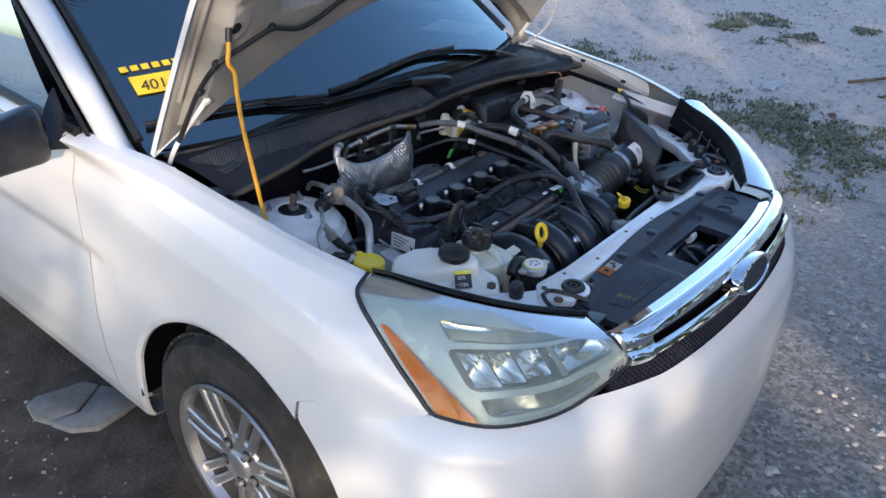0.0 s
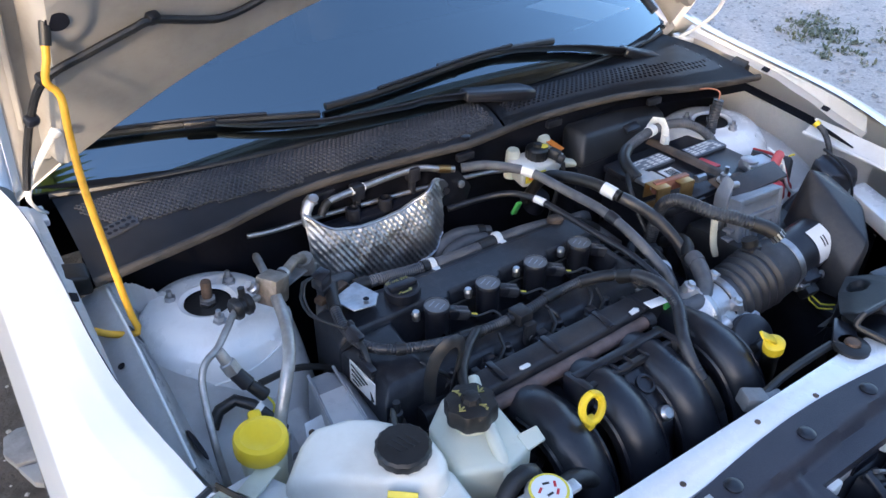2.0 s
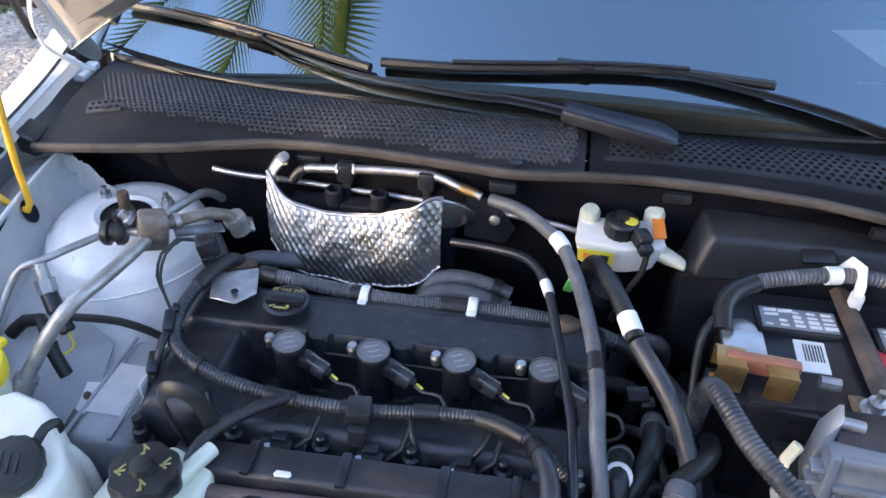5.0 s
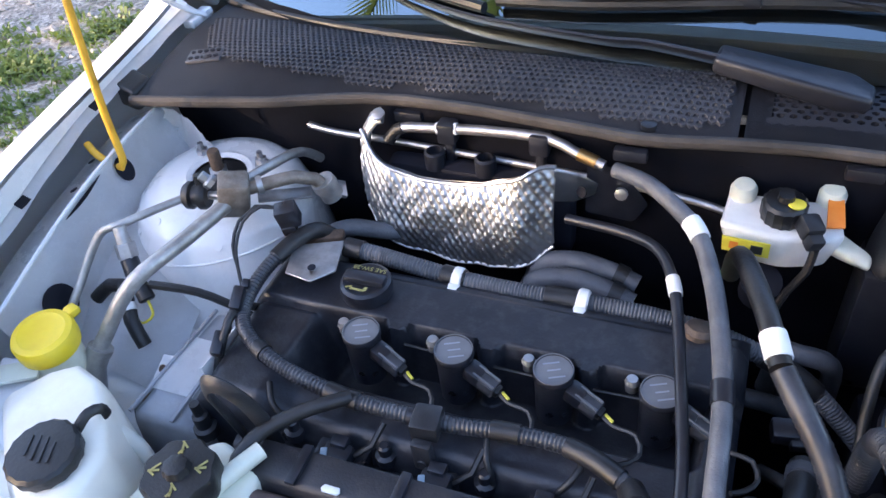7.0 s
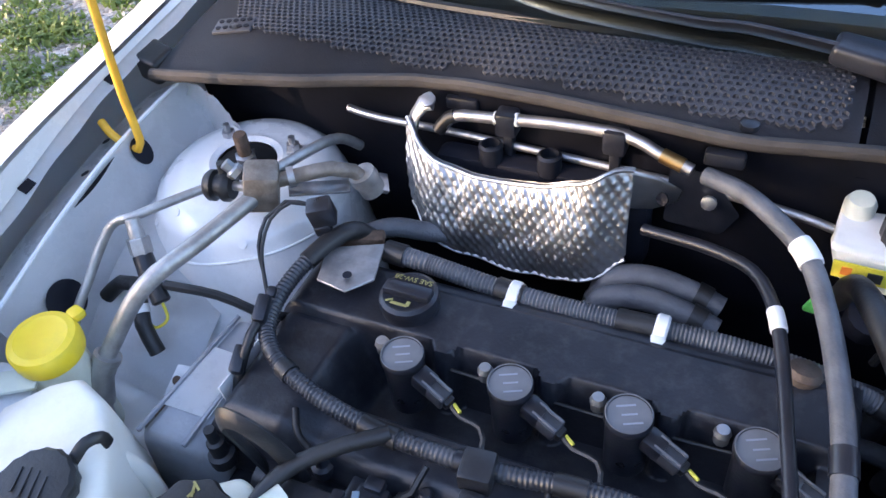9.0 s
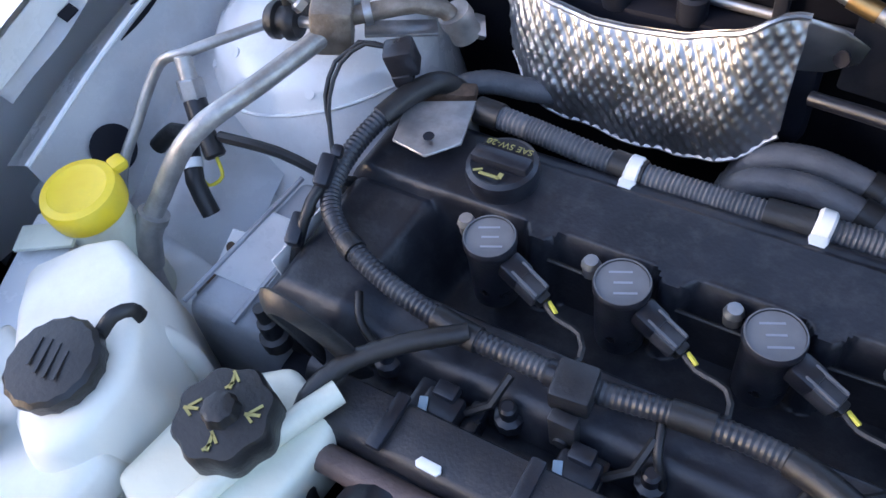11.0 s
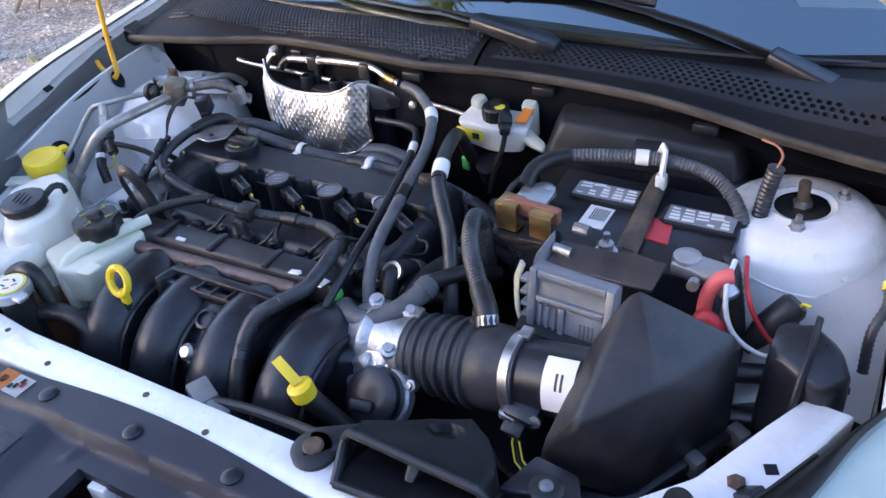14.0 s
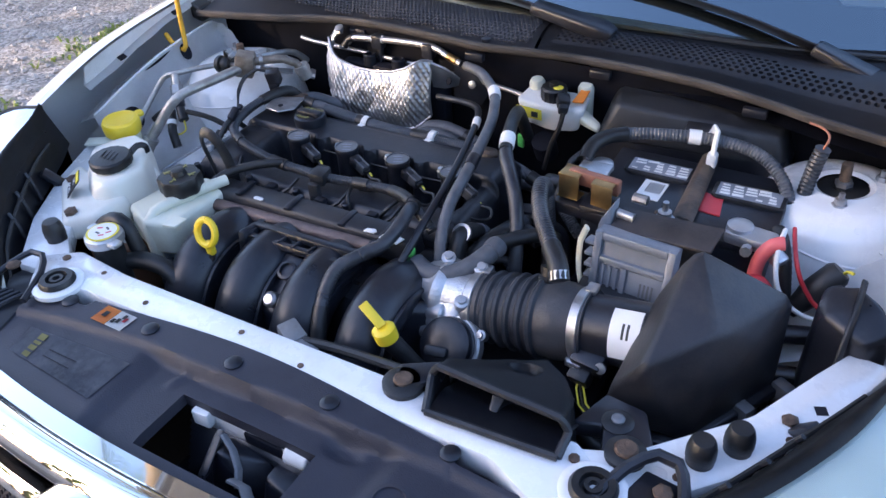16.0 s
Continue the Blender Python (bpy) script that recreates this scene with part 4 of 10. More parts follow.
    for k, (u0, v0, mat) in enumerate(((0.54, 0.20, INK), (0.66, 0.30, INK), (0.80, 0.45, RED), (0.72, 0.60, INK))):
        Shape().grid(lambda u, v: on(lab, u0 + 0.10 * u, v0 + 0.26 * v, 0.0028), 2, 2, 0.0003).done("pictogram", mat, wl_)
    Shape().grid(lambda u, v: on(lab, 0.16 + 0.14 * u, 0.34 + 0.34 * v, 0.0028), 2, 2, 0.0003).done("warning_sign", INK, cv)
    # inside the opening: louvred wall, pale cross bar with white ends, and the hood latch
    Shape().box((0.04, 0.225, 0.69), (0.24, 0.12, 0.02), 0.002).done("shroud_floor", VOID, cv)
    for k in range(9):
        Shape().box((0.04, 0.272 - 0.0035 * k, 0.768 - 0.0085 * k), (0.20, 0.012, 0.0022), 0, (32, 0, 0)).done("louvre", BLACK, cv)
    bar = Shape().prism([(-0.036, 0.270), (0.118, 0.274), (0.118, 0.284), (-0.036, 0.284)], 0.762, 0.794, 0.002).done("cross_bar", BAY, cv, "pale painted cross bar")
    Shape().box((0.052, 0.2705, 0.780), (0.052, 0.004, 0.016), 0.001).done("bar_slot", VOID, bar)
    Shape().box((-0.030, 0.270, 0.790), (0.024, 0.022, 0.022), 0.003, (0, 0, 4)).done("white_sleeve", WHITE, bar)
    Shape().cyl((0.088, 0.271, 0.789), (0.118, 0.273, 0.787), 0.0125, 0.0125, 16, 0.002).done("white_tab", WHITE, bar)
    latch = Shape().hull([(0.000, 0.225, 0.72), (0.075, 0.222, 0.72), (0.000, 0.262, 0.72), (0.080, 0.262, 0.72), (0.010, 0.232, 0.792), (0.030, 0.230, 0.796), (0.016, 0.260, 0.790), (0.070, 0.262, 0.772)], 0.004).done("latch_body", BLACK, cv, "black hood latch")
    Shape().hull([(0.012, 0.205, 0.770), (0.024, 0.203, 0.770), (0.008, 0.250, 0.806), (0.020, 0.252, 0.808), (0.012, 0.207, 0.778), (0.024, 0.206, 0.778), (0.010, 0.255, 0.796)], 0.003).done("latch_tongue", BLACK, latch)
    Shape().tube([(0.022, 0.246, 0.806), (0.042, 0.238, 0.800), (0.058, 0.226, 0.792), (0.066, 0.212, 0.780)], 0.0060, 8, flat=0.5).done("latch_lever", STEEL_DULL, latch)
    Shape().tube([(0.060, 0.212, 0.790), (0.082, 0.209, 0.796), (0.096, 0.199, 0.795), (0.092, 0.190, 0.785)], 0.0075, 10, flat=0.45).done("release_hook", STEEL_DULL, latch)
    Shape().hull([(0.075, 0.225, 0.73), (0.125, 0.215, 0.73), (0.075, 0.262, 0.73), (0.128, 0.262, 0.73), (0.082, 0.235, 0.782), (0.118, 0.228, 0.778), (0.082, 0.258, 0.784), (0.120, 0.258, 0.780)], 0.006).done("latch_motor", BLACK, latch)


COVER_STICKER = material("worn_sticker_film", (0.045, 0.050, 0.068), (0.115, 0.122, 0.150), 26, 0.36, bump=0.3, bump_scale=140, grime=(0.24, 0.245, 0.26), grime_amount=0.55, grime_scale=34)
build_cover()


# ---- radiator support and headlamp brackets ----
def build_support():
    sp = thing("radiator_support", (0, 0.37, 0.78), "white painted steel radiator support beam", "beam")
    Shape().prism([(-0.37, 0.30), (-0.30, 0.335), (0.30, 0.335), (0.37, 0.30), (0.42, 0.36), (0.37, 0.395), (0.27, 0.385), (-0.27, 0.385), (-0.37, 0.395), (-0.42, 0.36)], 0.79, 0.829, 0.006).done("beam", BAY, sp)
    for sx in (-1, 1):
        s = Shape().prism([(sx * a, b) for a, b in ((0.33, 0.345), (0.435, 0.335), (0.515, 0.42), (0.580, 0.52), (0.618, 0.60), (0.638, 0.645), (0.590, 0.650), (0.562, 0.60), (0.515, 0.51), (0.42, 0.41))][::sx], 0.795, 0.826, 0.005)
        s.done("corner_bracket", BAY, sp)
        c = (-0.338, 0.328, 0.829) if sx < 0 else (0.405, 0.345, 0.829)
        if sx > 0:
            Shape().prism([(0.352, 0.306), (0.440, 0.304), (0.475, 0.352), (0.46, 0.405), (0.40, 0.400), (0.36, 0.384)], 0.79, 0.8275, 0.005).done("corner_plate", BAY, sp)
        Shape().lathe([(0.034, -0.004), (0.034, 0.002), (0.030, 0.004), (0.026, 0.004)], c, n=28).done("seat_ring", BAY, sp)
        Shape().lathe([(0.024, 0), (0.024, 0.007), (0.021, 0.011), (0.014, 0.011), (0.013, 0.005), (0.010, 0.005), (0.009, 0.010), (0.005, 0.010), (0.004, 0.003)], c, n=24).done("rubber_bump_stop", RUBBER, sp)
        Shape().lathe([(0.006, 0), (0.006, 0.003), (0.003, 0.005)], (sx * 0.375, 0.372, 0.828), n=8).done("bolt", RUST, sp)
        Shape().lathe([(0.004, 0), (0.004, 0.001)], (sx * 0.30, 0.372, 0.8285), n=8).done("rivet", RUST, sp)
        # black slotted triangle bracket
        ox, oy, oz = (0, 0, 0) if sx < 0 else (0.054, 0.050, 0.002)
        loop = [(sx * a + ox, b + oy, c + oz) for a, b, c in ((0.352, 0.283, 0.828), (0.372, 0.330, 0.836), (0.395, 0.352, 0.842), (0.415, 0.350, 0.842), (0.428, 0.325, 0.836), (0.436, 0.285, 0.826), (0.442, 0.255, 0.818))]
        Shape().tube(loop, 0.0045 if sx < 0 else 0.0065, 8).done("black_bracket", BLACK, sp)
        for k in range(5):
            p, q = Vector((sx * (0.372 + 0.010 * k) + ox, 0.300 - 0.002 * k + oy, 0.822 + oz)), Vector((sx * (0.392 + 0.010 * k) + ox, 0.248 + 0.002 * k + oy, 0.816 + oz))
            Shape().tube([p, p.lerp(q, 0.5) + Vector((0, 0, 0.002)), q], 0.0030, 6).done("bracket_fin", BLACK, sp)
        Shape().prism([(sx * a + ox, b + oy) for a, b in (((0.35, 0.24), (0.46, 0.235), (0.43, 0.345), (0.38, 0.34)) if sx < 0 else ((0.362, 0.262), (0.446, 0.250), (0.428, 0.335), (0.388, 0.340)))][::sx], 0.79, 0.815 if sx < 0 else 0.832, 0.003).done("bracket_base", BLACK, sp)
        Shape().lathe([(0.010, 0), (0.010, 0.003), (0.006, 0.005)], (sx * 0.410 + ox, 0.318 + oy, 0.842 if sx < 0 else 0.834), n=6).done("bolt", RUST, sp)
    for x, y in ((-0.05, 0.365), (0.05, 0.352), (-0.2, 0.352)):
        Shape().lathe([(0.004, 0), (0.004, 0.0012)], (x, y, 0.8288), n=8).done("rivet", RUST, sp)
    for x, y in ((0.483, 0.428), (0.512, 0.459), (-0.432, 0.400)):
        Shape().lathe([(0.0140, 0), (0.0140, 0.010), (0.0150, 0.012), (0.0148, 0.022), (0.0126, 0.032), (0.0105, 0.035), (0.004, 0.0355)], (x, y, 0.822), n=20).done("rubber_stub", RUBBER, sp, "black rubber stub")
    Shape().box((0.576, 0.546, 0.8262), (0.012, 0.012, 0.001), 0, (0, 0, 24)).done("square_hole", VOID, sp)
    for x, y in ((0.404, 0.384), (0.470, 0.398), (0.556, 0.492)):
        Shape().lathe([(0.005, 0), (0.005, 0.001)], (x, y, 0.8262), n=10).done("drain_hole", RUST, sp)
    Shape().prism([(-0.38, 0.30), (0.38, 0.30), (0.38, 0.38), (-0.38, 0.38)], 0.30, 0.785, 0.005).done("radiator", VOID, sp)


build_support()


# ---- bay walls ----
def apron_z(y):
    """Height of the inner panel's raised edge beside the tower."""
    return soft_ramp(y, [(0.60, 0.832), (0.72, 0.868), (0.755, 0.878), (0.80, 0.893), (0.86, 0.902), (0.915, 0.909), (0.985, 0.913), (1.2, 0.916)])


def apron_face(y, v):
    """The sheet that falls from that edge towards the tower."""
    k = max(0.0, (y - 0.88) / 0.11)
    return Vector((-0.652 + (0.030 + 0.022 * k * k) * v, y + 0.016 * k * v, apron_z(y) - 0.088 * v))


def flange_drop(y):
    return soft_ramp(y, [(0.68, -0.052), (0.763, -0.048), (0.86, -0.028), (0.965, -0.020), (1.2, -0.018)])


def build_bay():
    bay = thing("engine_bay", (0, 0.9, 0.3), "white painted inner wings and dark firewall of the engine bay", "engine bay")
    for sx in (-1, 1):
        f = (lambda s: s) if sx < 0 else (lambda s: s.flipped())
        # stepped flange under the wing's edge, gap shade painted as a black strip (far side), then the inner panel
        yy = lambda u: 0.70 + 0.46 * u
        f(Shape().grid(lambda u, v: Vector((-seam_x(yy(u)) + 0.002 + (seam_x(yy(u)) - 0.703) * v, yy(u), shoulder(yy(u)) - 0.004 + (flange_drop(yy(u)) + 0.012) * v)), 40, 3)).done("wing_drop", BAY, bay, solid=False)
        fl = f(Shape().grid(lambda u, v: Vector((-0.704 + 0.015 * v, yy(u), shoulder(yy(u)) + flange_drop(yy(u)) + 0.008 * (1 - v) + 0.0012 * math.sin(31 * u) * v)), 60, 3, 0.002)).done("wing_flange", BAY, bay)
        if sx > 0:
            f(Shape().grid(lambda u, v: Vector((-0.692 + 0.026 * v, yy(u), shoulder(yy(u)) - 0.062 - 0.004 * v)), 30, 2, 0.002)).done("flange_gap_shade", VOID, bay)
        f(Shape().grid(lambda u, v: Vector((-0.684 + 0.04 * v * v, 0.66 + 0.52 * u, (shoulder(0.66 + 0.52 * u) - 0.064 if sx > 0 else apron_z(0.66 + 0.52 * u) - 0.045) - 0.43 * v)), 30, 10, 0.002)).done("inner_wing", BAY, bay)
        for y in (0.79, 0.94):
            f(Shape().box((-0.696, y, shoulder(y) + flange_drop(y) + 0.0052), (0.010, 0.015, 0.003), 0, (8, 26, 0))).done("flange_hole", VOID, fl)
        f(Shape().hull([(-0.700, 0.980, 0.946), (-0.668, 0.975, 0.940), (-0.664, 1.010, 0.944), (-0.696, 1.018, 0.950), (-0.700, 0.980, 0.915), (-0.668, 0.975, 0.910), (-0.664, 1.010, 0.915), (-0.696, 1.018, 0.915)], 0.005, 3)).done("rubber_block", RUBBER, bay)
        if sx < 0:
            ledge = lambda y, v: Vector((-0.712 + 0.060 * v, y, apron_z(y) - 0.004 - 0.026 * (1 - v)))
            lg = Shape().grid(lambda u, v: ledge(0.67 + 0.33 * u, v) + Vector((0, 0, 0.0015 * math.sin(9 * u))), 30, 4, 0.002).done("inner_ledge", BAY, bay)
            for y, v in ((0.842, 0.60), (0.897, 0.28)):
                Shape().lathe([(0.0048, 0), (0.0048, 0.0010)], ledge(y, v) + Vector((0, 0, 0.0024)), (-0.38, 0, 0.92), 10).done("ledge_hole", VOID, lg)
            # raised panel edge beside the tower, torn at its rear end
            def torn(u, v):
                y = 0.665 + 0.325 * u
                p = apron_face(y, v)
                e = max(0.0, u - 0.93) / 0.07
                return p + Vector((0.004 * e * math.sin(23 * v), 0.010 * e * noise.noise((9 * v, 3.1, 0)) + 0.006 * e * math.sin(31 * v), 0.003 * e * math.sin(40 * v)))
            ap = Shape().grid(torn, 60, 14, 0.003).done("apron_edge", BAY, bay)
            # the panel's end turns in behind the tower and is torn along its top
            def torn_end(u, v):
                w = u * u * (3 - 2 * u)
                p = Vector((-0.653 + 0.082 * u, 0.990 + 0.012 * math.sin(math.pi * u) - 0.014 * w, 0.913 - 0.010 * u - 0.030 * w))
                jag = 0.0045 * noise.noise((17 * u, 1.7, 0)) + 0.0035 * noise.noise((55 * u, 8.1, 0)) * min(1.0, 4 * u)
                return p + Vector((0.004 * v, -0.022 * v, jag * (1 - v) - 0.085 * v))
            Shape().grid(torn_end, 48, 10, 0.002).done("torn_sheet", BAY, ap, "torn end of the inner panel")
            Shape().tube([apron_face(0.665 + 0.32 * i / 24, 0.0) + Vector((0, 0, 0.001)) for i in range(25)], 0.0024, 6).done("folded_rim", BAY, ap)
            Shape().grid(lambda u, v: apron_face(0.795 + 0.068 * u, 0.04 + 0.05 * v * math.sin(math.pi * (0.06 + 0.9 * u))) + Vector((0.0030, 0, 0.0012)), 12, 3, 0.0005).done("rim_slit", VOID, ap)
            c = apron_face(0.894, 0.24) + Vector((0.0026, 0, 0.0011))
            hole = Shape()
            hole.bm.faces.new([hole.bm.verts.new(c + Vector((-0.38 * 0.016 * math.sin(k), 0.0125 * math.cos(k), 0.93 * 0.016 * math.sin(k)))) for k in (2 * math.pi * i / 20 for i in range(20))])
            hole.done("rod_hole", VOID, ap, solid=False)
            Shape().lathe([(0.022, 0), (0.022, 0.001)], apron_face(0.728, 0.56) + Vector((0.003, 0, 0.001)), (0.93, 0, 0.34), 24).done("panel_hole", VOID, bay)
        else:
            Shape().tube([(0.656, 0.80, 0.862), (0.657, 0.70, 0.858), (0.658, 0.60, 0.852)], 0.004, 8).done("apron_edge", BAY, bay)
            Shape().plate([(0.660, 0.80, 0.862), (0.690, 0.80, 0.885), (0.690, 0.58, 0.872), (0.660, 0.58, 0.850)], 0.003).done("apron_top", BAY, bay)
        if sx < 0:
            f(Shape().hull([(-0.64, 0.60, 0.66), (-0.47, 0.62, 0.66), (-0.64, 0.86, 0.70), (-0.44, 0.88, 0.70), (-0.63, 0.64, 0.735), (-0.49, 0.66, 0.720), (-0.63, 0.86, 0.79), (-0.46, 0.86, 0.76)], 0.012)).done("apron_ledge", BAY, bay)
        # sloping panel between tower and apron
        f(Shape().grid(lambda u, v: Vector((-0.656 + 0.15 * v, 0.70 + 0.33 * u, 0.838 - 1.5 * (0.70 + 0.33 * u - 0.93) ** 2 + 0.012 * math.sin(math.pi * v) - 0.035 * v * v)), 24, 8, 0.003)).done("tower_shelf", BAY, bay)
        # strut tower: a pressed dome, rounder above and squarer below, whose front falls away towards the lamp
        def dome(u, v):
            a = 2 * math.pi * u
            k, rx, ry, cy, z = [float(np.interp(v, [r[0] for r in rows], [r[m] for r in rows])) for m in range(5)]
            n = 2 + 0.7 * min(1.0, max(0.0, (v - 0.6) / 0.4))
            ca, sa = math.cos(a), math.sin(a)
            x = rx * math.copysign(abs(ca) ** (2 / n), ca)
            y = ry * math.copysign(abs(sa) ** (2 / n), sa)
            return Vector((-0.535 + x, cy + y, z + 0.06 * -x * (1 - min(1.0, v * 1.4))))
        rows = [(0, 0.033, 0.033, 0.932, 0.868), (0.05, 0.040, 0.040, 0.932, 0.871), (0.08, 0.044, 0.044, 0.932, 0.8695), (0.22, 0.071, 0.072, 0.931, 0.867), (0.34, 0.088, 0.090, 0.930, 0.861), (0.46, 0.101, 0.104, 0.928, 0.848),
                (0.58, 0.109, 0.113, 0.926, 0.828), (0.70, 0.113, 0.120, 0.923, 0.80), (0.82, 0.117, 0.130, 0.918, 0.765), (0.90, 0.120, 0.142, 0.912, 0.72), (1, 0.124, 0.150, 0.908, 0.42)]
        tower = f(Shape().grid(dome, 72, 40)).done("strut_tower", BAY, bay, "white domed suspension tower", solid=False)
        f(Shape().lathe([(0.033, -0.006), (0.033, -0.003), (0.012, -0.002), (0.012, 0.002)], (-0.535, 0.932, 0.868), (0.06, -0.02, 1), 28)).done("strut_bearing", RUBBER, tower)
        f(Shape().lathe([(0.012, 0.0), (0.012, 0.008), (0.008, 0.010)], (-0.535, 0.932, 0.868), (0.06, -0.02, 1), 6)).done("strut_nut", STEEL, tower)
        f(Shape().lathe([(0.0075, 0.008), (0.0075, 0.034), (0.0065, 0.036)], (-0.535, 0.932, 0.868), (0.06, -0.02, 1), 12)).done("strut_rod", RUST, tower, "rusty piston rod end")
        f(Shape().tube([dome((b % 360) / 360, 0.60 + 0.03 * math.sin(radians(2 * b))) + Vector((0, 0, 0.001)) for b in range(185, 356, 8)], 0.0016, 6)).done("panel_seam", BAY, tower)
        for b, v in ((200, 0.45), (232, 0.52), (250, 0.36), (300, 0.48)):
            p = dome(b / 360, v)
            f(Shape().lathe([(0.0045, -0.001), (0.0045, 0.0007)], p, (math.cos(radians(b)), math.sin(radians(b)), 1.0), 10)).done("spot_weld", BAY, tower)
        for a in (144, 36, 268):
            x, y = -0.535 + 0.053 * math.cos(radians(a)), 0.932 + 0.051 * math.sin(radians(a))
            f(Shape().lathe([(0.010, -0.002), (0.010, 0.002), (0.0075, 0.003), (0.0075, 0.010), (0.0038, 0.011), (0.0038, 0.019)], (x, y, 0.868), n=6)).done("mount_nut", STEEL, tower)
        if sx < 0:
            # small steel plate with two rusty holes at the tower's foot
            pl = Shape().plate([(-0.498, 0.718, 0.788), (-0.472, 0.722, 0.786), (-0.466, 0.700, 0.766), (-0.478, 0.688, 0.760), (-0.506, 0.694, 0.766)], 0.002).done("foot_plate", BAY, bay)
            for x, y, z in ((-0.494, 0.706, 0.7785), (-0.480, 0.702, 0.7750)):
                Shape().lathe([(0.005, 0), (0.005, 0.001)], (x, y, z), (0, -0.65, 0.75), 10).done("rusty_hole", RUST, pl)
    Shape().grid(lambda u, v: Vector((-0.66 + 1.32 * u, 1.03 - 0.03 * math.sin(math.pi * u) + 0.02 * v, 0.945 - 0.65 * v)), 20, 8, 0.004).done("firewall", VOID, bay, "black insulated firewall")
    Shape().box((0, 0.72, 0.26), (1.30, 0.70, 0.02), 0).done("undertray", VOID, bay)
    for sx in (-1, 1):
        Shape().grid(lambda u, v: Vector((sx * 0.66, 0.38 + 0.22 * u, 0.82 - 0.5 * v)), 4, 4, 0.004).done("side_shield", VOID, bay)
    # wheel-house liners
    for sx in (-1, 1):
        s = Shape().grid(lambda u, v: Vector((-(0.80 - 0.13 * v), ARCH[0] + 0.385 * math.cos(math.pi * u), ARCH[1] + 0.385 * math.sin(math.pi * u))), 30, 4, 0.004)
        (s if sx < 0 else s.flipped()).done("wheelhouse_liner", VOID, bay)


build_bay()


# ---- cowl, windscreen, wipers ----
COWL_FRONT = [(-0.66, 0.975), (-0.56, 0.982), (-0.48, 0.990), (-0.42, 1.003), (-0.36, 1.014), (-0.30, 1.016), (-0.22, 1.010), (-0.12, 0.998), (-0.04, 0.988), (0.05, 1.000), (0.12, 1.006), (0.22, 1.006), (0.32, 1.000), (0.40, 0.984), (0.48, 0.962), (0.58, 0.946), (0.66, 0.940)]


def cowl_pt(u, v):
    """The cowl top: u across, v from the front seal to the windscreen."""
    x = -0.665 + 1.33 * u
    c = 1 - (x / 0.665) ** 2
    yf = ramp(x, COWL_FRONT)
    yb = 1.160 - 0.065 * c + 0.05 * (abs(x) / 0.665) ** 4
    zf = 0.934 + 0.022 * c
    zb = 0.950 + 0.026 * c
    y = yf + (yb - yf) * v
    return Vector((x, y, zf + (zb - zf) * max(0.0, v) ** 0.8 + 0.010 * math.sin(math.pi * min(1.0, max(0.0, v)))))


def windscreen_pt(u, v):
    x0 = -0.69 + 1.38 * u
    x = x0 * (1 - 0.16 * v)
    c = 1 - (x0 / 0.69) ** 2
    base = Vector((x, 1.255 - 0.14 * c, 0.985 + 0.022 * c))
    return base + Vector((0, 0.74 * v, 0.44 * v + 0.03 * math.sin(math.pi * v)))


